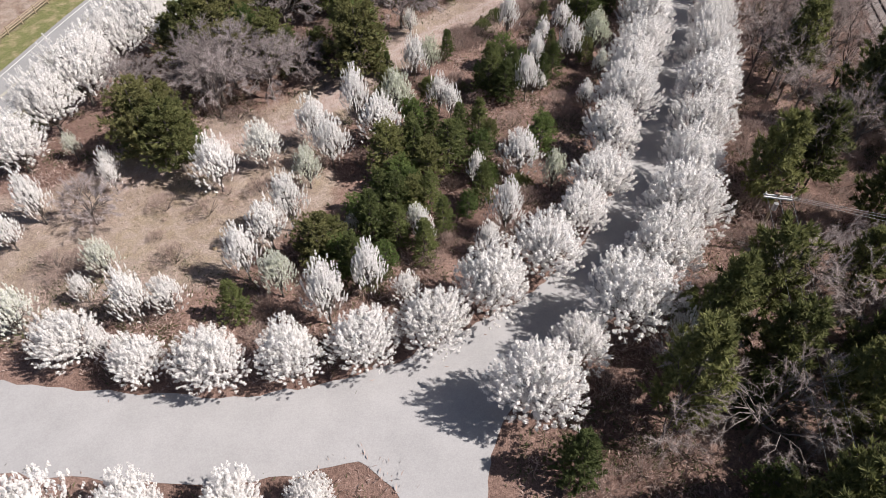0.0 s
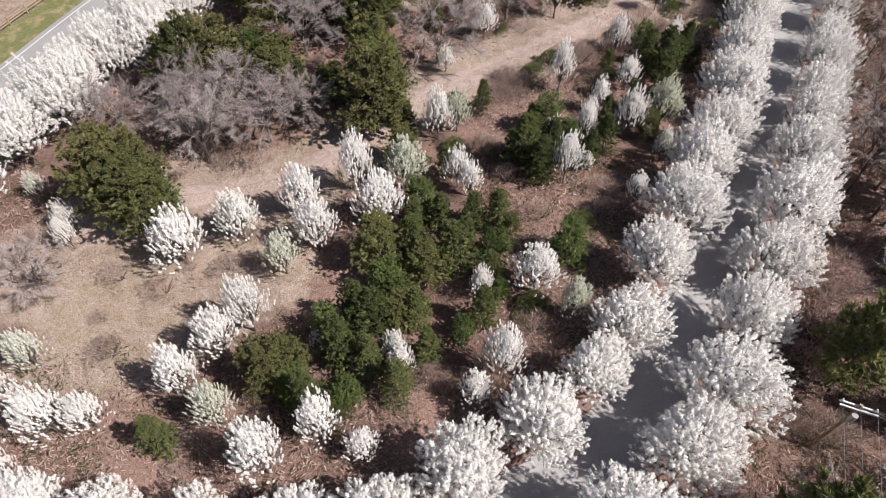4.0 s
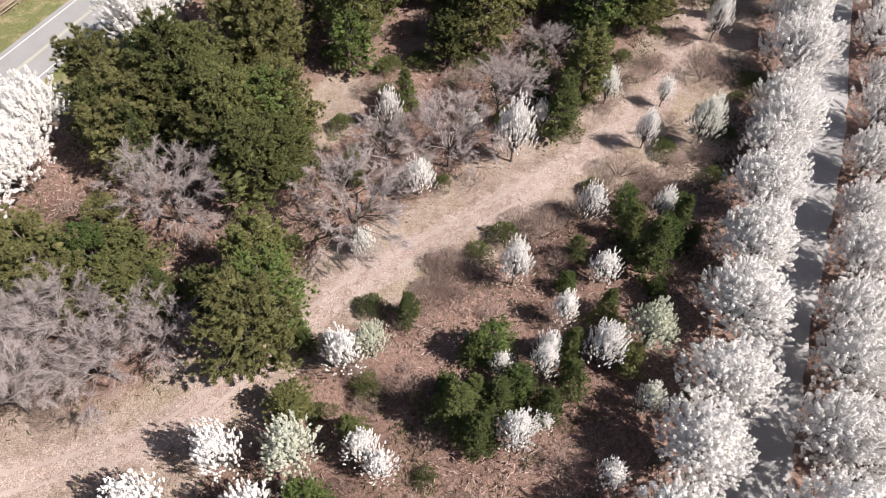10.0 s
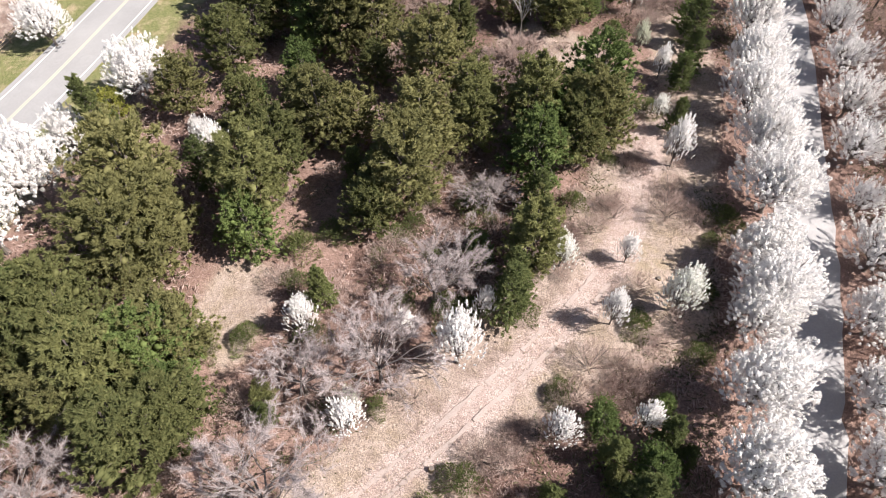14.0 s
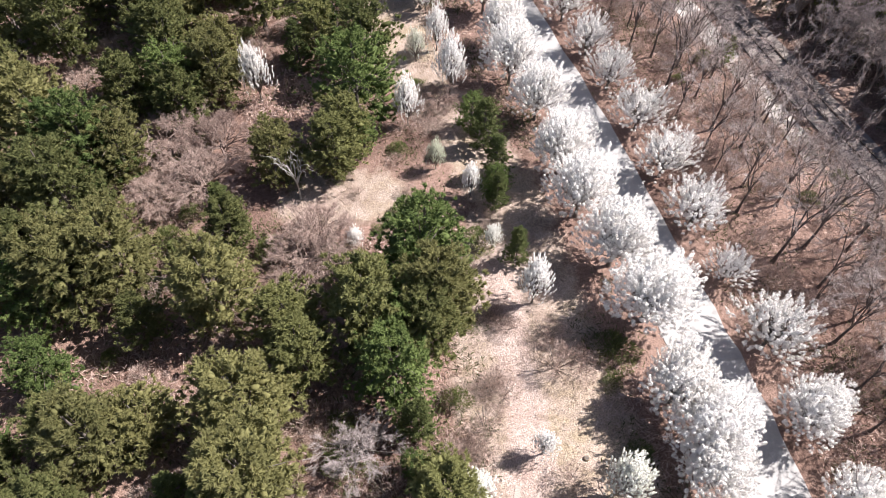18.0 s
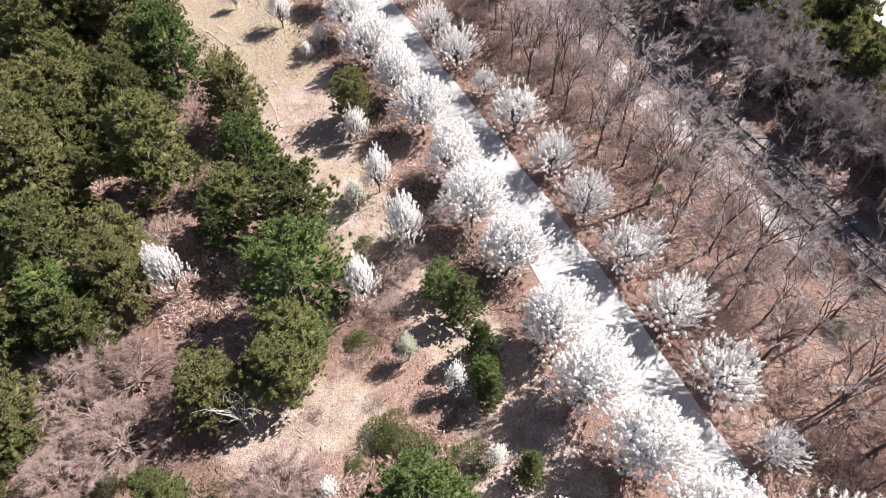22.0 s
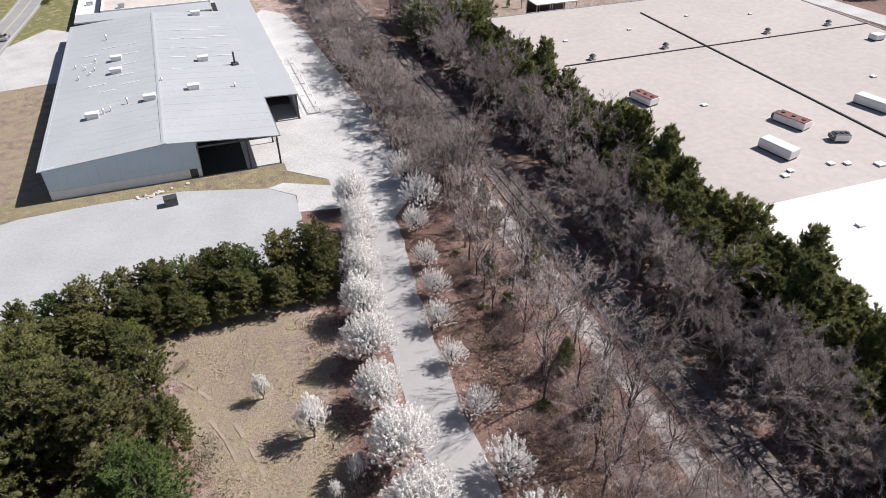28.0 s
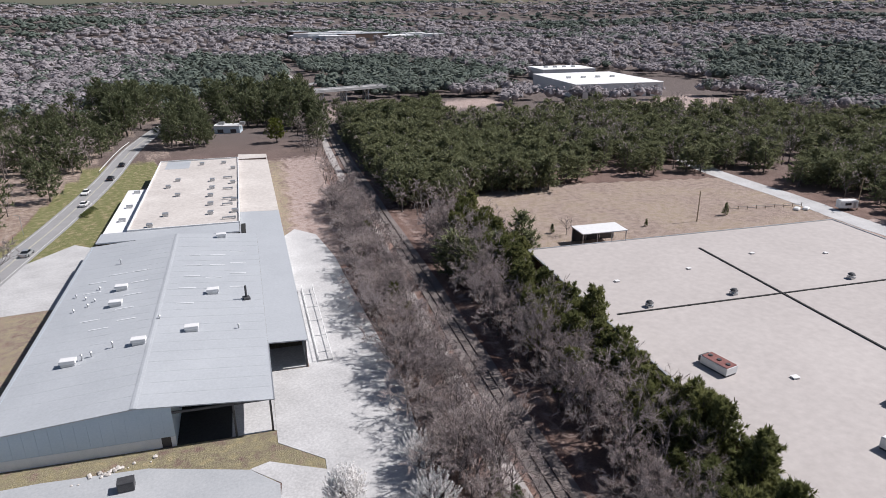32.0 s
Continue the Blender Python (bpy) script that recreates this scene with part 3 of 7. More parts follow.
def petals(rnd, points, facing, size, slim=0.7, loose=0.55):
    """Small leaf-shaped blades that face outwards, unevenly."""
    k = len(points)
    n = facing / np.linalg.norm(facing, axis=1)[:, None] + rnd.normal(size=(k, 3)) * loose
    n /= np.linalg.norm(n, axis=1)[:, None]
    a = np.cross(n, rnd.normal(size=(k, 3)))
    a /= np.linalg.norm(a, axis=1)[:, None]
    b = np.cross(n, a)
    s = size * rnd.uniform(0.55, 1.4, (k, 1))
    tri = np.stack([points - a * s * 0.5 - b * s * slim * 0.5, points + a * s * 0.5 - b * s * slim * 0.35 - n * s * 0.1, points + b * s * slim * 0.75], 1)
    return tri.reshape(-1, 3), np.arange(3 * k).reshape(k, 3)


GOLD = (1 + 5 ** 0.5) / 2
ICO_V = np.array([(-1, GOLD, 0), (1, GOLD, 0), (-1, -GOLD, 0), (1, -GOLD, 0), (0, -1, GOLD), (0, 1, GOLD), (0, -1, -GOLD), (0, 1, -GOLD), (GOLD, 0, -1), (GOLD, 0, 1), (-GOLD, 0, -1), (-GOLD, 0, 1)]) / (1 + GOLD ** 2) ** 0.5
ICO_F = np.array([f for f in itertools.combinations(range(12), 3) if all(abs(np.linalg.norm(ICO_V[a] - ICO_V[b]) - 2 / (1 + GOLD ** 2) ** 0.5) < 1e-6 for a, b in ((f[0], f[1]), (f[1], f[2]), (f[0], f[2])))])
ICO_F = np.array([f if np.cross(ICO_V[f[1]] - ICO_V[f[0]], ICO_V[f[2]] - ICO_V[f[0]]) @ ICO_V[f[0]] > 0 else f[::-1] for f in ICO_F])


def with_cores(rnd, v, f, centres, along, length, width):
    """Adds a small uneven core to every lobe, so that light does not shine through it."""
    k = len(centres)
    along = along / np.linalg.norm(along, axis=1)[:, None]
    d = np.tile(ICO_V[None], (k, 1, 1)) * rnd.uniform(0.75, 1.15, (k, 12, 1))
    dot = (d * along[:, None, :]).sum(2, keepdims=True)
    p = d * width[:, None, None] + along[:, None, :] * dot * (length - width)[:, None, None] + centres[:, None, :]
    tri = f
    core = (ICO_F[None] + 12 * np.arange(k)[:, None, None]).reshape(-1, 3) + len(v)
    return np.concatenate([v, p.reshape(-1, 3)]), np.concatenate([tri, core])


def tube(segs, sides=3):
    """Tapered limbs from (start, end, radius, radius) rows, as vertices and faces."""
    verts, faces = [], []
    for a, b, r0, r1 in segs:
        d = b - a
        d = d / max(np.linalg.norm(d), 1e-6)
        u = np.cross(d, (0.31, 0.87, 0.38))
        u /= np.linalg.norm(u)
        w = np.cross(d, u)
        base = len(verts)
        for c, r in ((a, r0), (b, r1)):
            for i in range(sides):
                t = 2 * math.pi * i / sides
                verts.append(c + (u * math.cos(t) + w * math.sin(t)) * r)
        for i in range(sides):
            j = (i + 1) % sides
            faces.append((base + i, base + j, base + sides + j, base + sides + i))
    return verts, faces


def trunk_mesh(name, rnd, tall, r, flare=1.5, material=None):
    ring, sides, verts, faces = 6, 8, [], []
    for i in range(ring + 1):
        t = i / ring
        rr = r * (1 - 0.65 * t) * (flare if i == 0 else 1)
        cx, cy = 0.12 * tall * 0.2 * math.sin(3 * t + rnd.uniform(0, 1)), 0.02 * tall * math.cos(4 * t)
        for k in range(sides):
            q = 2 * math.pi * k / sides
            verts.append((cx * t + rr * math.cos(q), cy * t + rr * math.sin(q), tall * t - 0.15))
    for i in range(ring):
        for k in range(sides):
            j = (k + 1) % sides
            faces.append((i * sides + k, i * sides + j, (i + 1) * sides + j, (i + 1) * sides + k))
    return raw_mesh(name, verts, faces, material or M_BARK)


def limbs_mesh(rnd, base_z, tips, r):
    segs = []
    for tip in tips:
        a = np.array([0, 0, base_z * rnd.uniform(0.7, 1.3)])
        mid = a + (tip - a) * 0.5 + np.array([0, 0, rnd.uniform(-0.1, 0.4)])
        segs += [(a, mid, r, r * 0.6), (mid, tip, r * 0.6, r * 0.2)]
    v, f = tube(segs, 4)
    return raw_mesh("limb_frame", v, f, M_BARK)


def tree_of(name, label, category, trunk, limbs, crown, group):
    root = thing(name, Matrix(), label, category, group)
    part("trunk", trunk, None, root, "grey-brown bark")
    if limbs:
        part("limb_frame", limbs, None, root)
    if crown:
        tagged(part("crown", crown, None, root), kind="stuff")
    return root


def pear(seed, radius, tall, plumes, each, size, material, label, rise=0.35, inner=0.55, wide=1.0, ragged=0.07, fill=0.16, taper=0.0, shadow_core=1.0, plume=(0.11, 0.29)):
    """An ornamental pear in blossom: limbs that rise and spread, each ending in a narrow pointed plume of flowers. taper 1: flame-shaped."""
    rnd = np.random.RandomState(seed)
    n1 = int(plumes * inner)
    k = plumes + n1
    az = np.arange(k) * 2.39996 + rnd.uniform(-0.35, 0.35, k)
    up = np.concatenate([(np.arange(plumes) + 0.5) / plumes * 1.32 - 0.34, rnd.uniform(-0.1, 0.95, n1)]).clip(-0.34, 0.98)
    flat = np.sqrt(1 - up ** 2) * (1 + taper * (0.12 - 0.62 * (up + 0.34) / 1.32))
    lump = 0.93 + 0.09 * np.sin(az * 2 + seed) + 0.07 * np.sin(az * 3 + 2 * seed)
    out = np.where(np.arange(k) < plumes, rnd.uniform(0.82 - ragged, 1.05 + ragged, k), rnd.uniform(0.5, 0.85, k)) * lump
    tip = np.stack([np.cos(az) * flat * radius * out, np.sin(az) * flat * radius * out, tall * 0.52 + up * tall * 0.46 * out], 1)
    axis = tip - np.array([0, 0, tall * 0.22])
    axis = axis / np.linalg.norm(axis, axis=1)[:, None] + np.array([0, 0, rise]) + rnd.normal(size=(k, 3)) * 0.14
    axis /= np.linalg.norm(axis, axis=1)[:, None]
    lng = radius * rnd.uniform(plume[0], plume[1], k)
    wid = radius * rnd.uniform(0.03, 0.068, k) * wide
    s = rnd.uniform(0, 1, (k, each, 1)) ** 0.75
    w = wid[:, None, None] * (1 - s) ** 0.5 * np.minimum(1, 0.3 + 2.0 * s) * rnd.uniform(0.45, 1.1, (k, each, 1))
    q = rnd.normal(size=(k, each, 3))
    q = q - axis[:, None, :] * (q * axis[:, None, :]).sum(2, keepdims=True)
    q /= np.linalg.norm(q, axis=2)[..., None]
    pts = (tip - axis * lng[:, None])[:, None, :] + axis[:, None, :] * lng[:, None, None] * s + q * w
    outw = q * 0.9 + axis[:, None, :] * (0.2 + 0.6 * s) + (tip - np.array([0, 0, tall * 0.4]))[:, None, :] / radius * 0.35
    pts, outw = pts.reshape(-1, 3) + rnd.normal(size=(k * each, 3)) * radius * 0.012, outw.reshape(-1, 3)
    # looser flowers between the plumes
    m = int(k * each * fill)
    d = rnd.normal(size=(m, 3))
    d /= np.linalg.norm(d, axis=1)[:, None]
    a = np.arctan2(d[:, 1], d[:, 0])
    d[:, 2] = np.where(d[:, 2] < -0.4, -d[:, 2], d[:, 2])
    deep = rnd.uniform(0.45, 0.8, (m, 1)) * (0.93 + 0.09 * np.sin(a * 2 + seed) + 0.07 * np.sin(a * 3 + 2 * seed))[:, None]
    d = d * np.stack([1 + taper * (0.12 - 0.62 * (d[:, 2] + 0.34) / 1.32)] * 2 + [np.ones(m)], 1)
    pts = np.concatenate([pts, d * deep * np.array([radius, radius, tall * 0.46]) + np.array([0, 0, tall * 0.52])])
    outw = np.concatenate([outw, d + np.array([0, 0, 0.2])])
    pick = pts[:, 2] > tall * 0.07
    v, f = petals(rnd, pts[pick], outw[pick], size, 0.85, 0.3)
    petal_count = len(f)
    # solid bark-coloured core added inside the crown to darken its cast shadow
    if shadow_core:
        v, f = with_cores(rnd, v, f, np.array([[0, 0, tall * 0.5]]), np.array([[0, 0, 1.0]]), np.array([tall * 0.26 * shadow_core]), np.array([radius * 0.5 * shadow_core]))
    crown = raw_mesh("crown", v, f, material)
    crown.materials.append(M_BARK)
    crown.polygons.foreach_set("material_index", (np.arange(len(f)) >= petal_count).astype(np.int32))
    tips = tip[rnd.choice(k, 70, False)] * np.array([0.86, 0.86, 0.95])
    return tree_of("pear_tree", label, "tree", trunk_mesh("trunk", rnd, tall * 0.5, radius * 0.055), limbs_mesh(rnd, tall * 0.18, tips, radius * 0.02), crown, "blossoming pear trees")


def pine(seed, radius, tall, boughs, sprays, each, size, material, label, name="pine_tree", cone=0.5, low=0.25, trunk_r=0.05, cores=True):
    """An evergreen: boughs round a trunk, each carrying fans of needle sprays with gaps between them. cone 0: dome, 1: spire."""
    rnd = np.random.RandomState(seed)
    t = (np.arange(boughs) + rnd.uniform(0.0, 1.0, boughs)) / boughs
    az = np.arange(boughs) * 2.39996 + rnd.uniform(-0.5, 0.5, boughs)
    shape = (1 - cone) * np.sqrt(np.clip(1 - (t * 1.25 - 0.32) ** 2, 0.03, 1)) + cone * (1 - t * 0.93)
    uneven = 1 + 0.16 * np.sin(az * 2 + seed) + 0.1 * np.sin(az * 3 - seed)
    reach = radius * shape * rnd.uniform(0.62, 1.06, boughs) * uneven
    climb = reach * rnd.uniform(0.12, 0.5, boughs) + t * reach * 0.35
    root = np.stack([0 * t, 0 * t, tall * (low + (0.95 - low) * t) - climb * 0.6], 1)
    end = np.stack([np.cos(az) * reach, np.sin(az) * reach, root[:, 2] + climb], 1)
    axis = end - root
    size_along = np.linalg.norm(axis, axis=1)
    axis /= size_along[:, None]
    side = np.stack([-np.sin(az), np.cos(az), 0 * az], 1)
    s = 1 - rnd.uniform(0, 1, (boughs, sprays)) ** 1.3 * 0.72
    lat = rnd.uniform(-1, 1, (boughs, sprays)) * (0.34 * (1.15 - s)) + rnd.normal(size=(boughs, sprays)) * 0.05
    cen = root[:, None, :] + (axis * size_along[:, None])[:, None, :] * s[..., None] + side[:, None, :] * (lat * size_along[:, None] * 1.5)[..., None]
    cen = (cen + rnd.normal(size=cen.shape) * radius * 0.035).reshape(-1, 3)
    head = (axis[:, None, :] + side[:, None, :] * lat[..., None] * 2.2 + np.array([0, 0, 0.25])).reshape(-1, 3)
    head /= np.linalg.norm(head, axis=1)[:, None]
    k = len(cen)
    way = head[:, None, :] * 0.75 + rnd.normal(size=(k, each, 3)) * 0.55
    way /= np.linalg.norm(way, axis=2)[..., None]
    ln = size * rnd.uniform(0.55, 1.3, (k, each, 1))
    p = (cen[:, None, :] + way * ln * rnd.uniform(0.1, 0.9, (k, each, 1))).reshape(-1, 3)
    a, ln = way.reshape(-1, 3), ln.reshape(-1, 1)
    face = rnd.normal(size=a.shape) * 0.32 + np.array([0, 0, 0.8]) + np.stack([p[:, 0], p[:, 1], 0 * p[:, 0]], 1) / radius * 0.6
    b = np.cross(a, face)
    b /= np.linalg.norm(b, axis=1)[:, None]
    p[:, 2] = np.maximum(p[:, 2], 0.1)
    v = np.stack([p - a * ln * 0.5 - b * ln * 0.17, p - a * ln * 0.5 + b * ln * 0.17, p + a * ln * 0.6], 1).reshape(-1, 3)
    f = np.arange(3 * len(p)).reshape(-1, 3)
    if cores:
        v, f = with_cores(rnd, v, f, root + axis * (size_along * 0.6)[:, None] - np.array([0, 0, radius * 0.05]), axis, size_along * 0.17, np.minimum(size_along * 0.1, radius * 0.075))
    crown = raw_mesh("crown", v, f, material)
    tips = end[rnd.choice(boughs, min(boughs, 22), False)] * np.array([0.9, 0.9, 1.0])
    return tree_of(name, label, "tree", trunk_mesh("trunk", rnd, tall * 0.93, radius * trunk_r), limbs_mesh(rnd, tall * 0.42, tips, radius * 0.016), crown, "evergreen trees")


def bare(seed, radius, tall, label, limbs=5, forks=3, twigs=900, material=None, name="bare_tree", group="bare trees", twig_r=0.008, wood=None, spread=0.6):
    """A leafless tree: a trunk that divides into rising limbs, these into branches, and a haze of fine twigs at their ends."""
    rnd = np.random.RandomState(seed)
    segs, ends = [], []
    top = tall * 0.3

    def grow(p, d, length, r, depth):
        bend = rnd.normal(size=3) * 0.2
        mid = p + d * length * 0.5
        d2 = d + bend
        d2 /= np.linalg.norm(d2)
        q = mid + d2 * length * 0.5
        segs.extend([(p, mid, r, r * 0.82), (mid, q, r * 0.82, r * 0.62)])
        if depth == 0:
            ends.append((p, q))
            return
        for i in range(forks):
            turn = rnd.normal(size=3)
            turn -= d2 * (turn @ d2)
            turn /= np.linalg.norm(turn)
            nd = d2 + turn * rnd.uniform(0.35, 1.0)
            nd /= np.linalg.norm(nd)
            at = mid + (q - mid) * (1.0 if i == 0 else rnd.uniform(-0.2, 1.0))
            grow(at, nd, length * rnd.uniform(0.55, 0.8), r * 0.52, depth - 1)

    for i in range(limbs):
        q = i * 2.4 + rnd.uniform(-0.5, 0.5)
        lean = spread * rnd.uniform(0.3, 1.3)
        d = np.array([math.cos(q) * lean * radius / tall * 3, math.sin(q) * lean * radius / tall * 3, 1.0])
        d /= np.linalg.norm(d)
        grow(np.array([0, 0, top * rnd.uniform(0.7, 1.0)]), d, tall * 0.3 * rnd.uniform(0.8, 1.1), radius * 0.028, 3 if twigs else 2)
    v, f = tube(segs, 3)
    root = thing(name, Matrix(), label, "tree", group)
    part("trunk", trunk_mesh("trunk", rnd, tall * 0.34, radius * 0.06, material=wood), None, root)
    part("limb_frame", raw_mesh("limb_frame", v, f, wood or M_LIMB), None, root)
    if twigs:
        pick = rnd.randint(0, len(ends), twigs)
        a0, a1 = np.array([e[0] for e in ends])[pick], np.array([e[1] for e in ends])[pick]
        p = a0 + (a1 - a0) * rnd.uniform(0.0, 1.0, (twigs, 1))
        d = a1 - a0
        d = d / np.linalg.norm(d, axis=1)[:, None] * 0.8 + rnd.normal(size=(twigs, 3)) * 0.65
        q = p + d * radius * rnd.uniform(0.03, 0.12, (twigs, 1))
        side = np.cross(d, rnd.normal(size=(twigs, 3)))
        side = side / np.linalg.norm(side, axis=1)[:, None] * twig_r * rnd.uniform(0.7, 1.5, (twigs, 1))
        tv = np.stack([p - side, p + side, q], 1).reshape(-1, 3)
        tagged(part("twig_crown", raw_mesh("twig_crown", tv, np.arange(3 * twigs).reshape(-1, 3), material or M_TWIG), None, root), kind="stuff")
    return root


def shrub(seed, radius, tall, material, label, blades=700, size=0.22, name="shrub", slim=0.14):
    """A low bush of many stems and thin rising shoots."""
    rnd = np.random.RandomState(seed)
    segs = []
    for i in range(16):
        q = rnd.uniform(0, 6.28)
        b = np.array([math.cos(q) * radius * 0.7, math.sin(q) * radius * 0.7, tall * rnd.uniform(0.5, 1)])
        segs.append((np.array([b[0] * 0.1, b[1] * 0.1, -0.1]), b, 0.025, 0.006))
    v, f = tube(segs, 3)
    root = thing(name, Matrix(), label, "shrub", "low shrubs")
    tagged(part("stem_base", raw_mesh("stem_base", v, f, M_BARK), None, root), kind="stuff")
    q = rnd.uniform(0, 6.283, blades)
    rr = rnd.uniform(0, 1, blades) ** 0.7 * (1 + 0.3 * np.sin(2 * q + seed) + 0.2 * np.sin(5 * q + 2 * seed))
    z = tall * np.sqrt(np.clip(1.02 - np.minimum(rr, 1) ** 2, 0, 1)) * rnd.uniform(0.15, 1.0, blades) ** 0.6
    p = np.stack([np.cos(q) * rr * radius, np.sin(q) * rr * radius, np.maximum(z, 0.05)], 1)
    a = p / np.array([radius, radius, tall]) * 0.7 + np.array([0, 0, 0.5]) + rnd.normal(size=p.shape) * 0.45
    a /= np.linalg.norm(a, axis=1)[:, None]
    b = np.cross(a, rnd.normal(size=p.shape))
    b /= np.linalg.norm(b, axis=1)[:, None]
    s = size * rnd.uniform(0.7, 1.8, (blades, 1))
    v = np.stack([p - b * s * slim * 0.5, p + b * s * slim * 0.5, p + a * s], 1).reshape(-1, 3)
    tagged(part("twig_crown", raw_mesh("twig_crown", v, np.arange(3 * blades).reshape(-1, 3), material), None, root), kind="stuff")
    return root


def put(ob, x, y, scale, tall=1.0, turn=None, rnd=random):
    z = float(height(np.array([x]), np.array([y]))[0])
    return copy_thing(ob, pose(x, y, z, 0, 0, rnd.uniform(0, 360) if turn is None else turn) @ Matrix.Diagonal((scale, scale, scale * tall, 1)))


# prototypes, all 3 m in crown radius; each is moved to its own first place below
LBL_PEAR = "full round ornamental pear tree in dense white blossom"
PEARS = [pear(11 + i, 3.0, 6.9 + 0.3 * i, 450, 52, 0.08, M_BLOSSOM, LBL_PEAR + " beside the lane", rise=0.5, inner=0.6, ragged=0.1, fill=0.18, taper=0.3) for i in range(5)]
YOUNG = [pear(31 + i, 2.7, 9.4, 220, 50, 0.094, (M_BLOSSOM, M_BLOSSOM_NEW, M_BLOSSOM, M_BLOSSOM)[i], "slender wild pear tree in white blossom in dry grass", rise=1.4, wide=0.74, ragged=0.13, fill=0.14, taper=0.8, shadow_core=0.6, plume=(0.16, 0.44)) for i in range(4)]
OPEN_PEARS = [pear(41 + i, 3.0, 6.6, 270, 56, 0.09, M_BLOSSOM, "young open-branched pear tree in white blossom beside the lane", rise=0.5, inner=0.35, wide=1.1, ragged=0.26, fill=0.05, taper=0.25, shadow_core=0.4, plume=(0.14, 0.36)) for i in range(4)]
PINES = [pine(51 + i, 3.0, 8.5, 84, 11, 44, 0.205, M_PINE, "broad dark green pine with clumped needles", cone=0.15 + 0.1 * i, low=0.22) for i in range(5)]
OLIVE_PINES = [pine(251 + i, 3.0, 8.2, 88, 11, 44, 0.2, M_OLIVE_PINE, "rounded olive green pine with fine needles", cone=0.05 + 0.1 * i, low=0.2) for i in range(3)]
BROADLEAF = [pine(261 + i, 3.0, 7.6, 80, 12, 42, 0.165, M_BROADLEAF, "bright green broadleaf evergreen tree", "evergreen_tree", cone=0.1 + 0.2 * i, low=0.12) for i in range(2)]
CEDARS = [pine(61 + i, 3.0, 10.0, 80, 10, 38, 0.21, M_CEDAR, "dense dark green cedar with a pointed top", "cedar_tree", cone=0.6 + 0.13 * i, low=0.1) for i in range(3)]
OLIVES = [pine(71, 3.0, 6.0, 50, 9, 16, 0.36, M_OLIVE, "bushy tree with fresh yellow-green leaves", "leafy_tree", cone=0.1, low=0.2)]
LIGHT_PINES = [pine(56 + i, 3.0, 8.8, 70, 8, 22, 0.36, M_PINE, "tall dark green pine in the belt by the railway", "tall_pine", cone=0.25 + 0.15 * i, low=0.25) for i in range(3)]
BARES = [bare(81 + i, 3.0, 7.6 + 0.5 * i, "leafless grey-brown tree with fine spreading twigs", limbs=5 + i % 2, twigs=8000, twig_r=0.0062, spread=0.85) for i in range(4)]
FULL_BARES = [bare(181 + i, 3.0, 8.4, "broad leafless tree with a dense grey haze of twigs", limbs=9, forks=3, twigs=24000, material=M_TWIG_GREY, twig_r=0.0058, spread=1.05) for i in range(3)]
THICKETS = [bare(191 + i, 3.0, 5.0, "low pinkish-brown leafless thicket of fine shoots", limbs=14, forks=3, twigs=24000, material=M_BRUSH, twig_r=0.0058, spread=1.3, wood=M_BRUSH_STEM, name="thicket_tree") for i in range(2)]
TALLS = [bare(91 + i, 2.4, 10.5 + i, "tall leafless forest tree with a dark trunk", limbs=3 + i, forks=3, twigs=6800, name="woodland_tree", group="woodland trees", twig_r=0.0065, spread=0.62, wood=M_DARK_LIMB) for i in range(3)]
BRUSH = [shrub(101 + i, 1.6, 1.5, M_BRUSH, "leafless brown brush on leaf litter", 1500, 0.23, slim=0.07) for i in range(2)]
GREEN_BRUSH = [shrub(111 + i, 1.5, 1.7, M_CEDAR, "low dark green evergreen bush", 2200, 0.18, "evergreen_bush", slim=0.26) for i in range(2)]
FAR_PINES = [pine(151 + i, 3.0, 9.0, 40, 5, 6, 0.8, M_WOODS_PINE, "pine", cone=0.12 + 0.15 * i, low=0.15, cores=False) for i in range(3)]
FAR_BARES = [bare(161 + i, 3.0, 8.0, "bare", limbs=4, forks=2, twigs=620, twig_r=0.03) for i in range(2)]
FIRST = GREEN_BRUSH + FULL_BARES + LIGHT_PINES + FAR_PINES + FAR_BARES + PEARS + OPEN_PEARS + THICKETS + BROADLEAF + OLIVE_PINES + YOUNG + PINES + CEDARS + OLIVES + BARES + TALLS + BRUSH
used = set()


def plant(kinds, i, x, y, scale, tall=1.0):
    """Plants the i-th of its kinds: the prototype itself first, copies after."""
    proto = kinds[i % len(kinds)]
    if proto.name in used:
        return put(proto, x, y, scale, tall)
    used.add(proto.name)
    z = float(height(np.array([x]), np.array([y]))[0])
    LATER.append((proto, pose(x, y, z, 0, 0, 40.0 * i) @ Matrix.Diagonal((scale, scale, scale * tall, 1))))
    return proto


LATER = []

def lane_x(y):
    return np.interp(y, AVENUE[60:, 1], AVENUE[60:, 0])


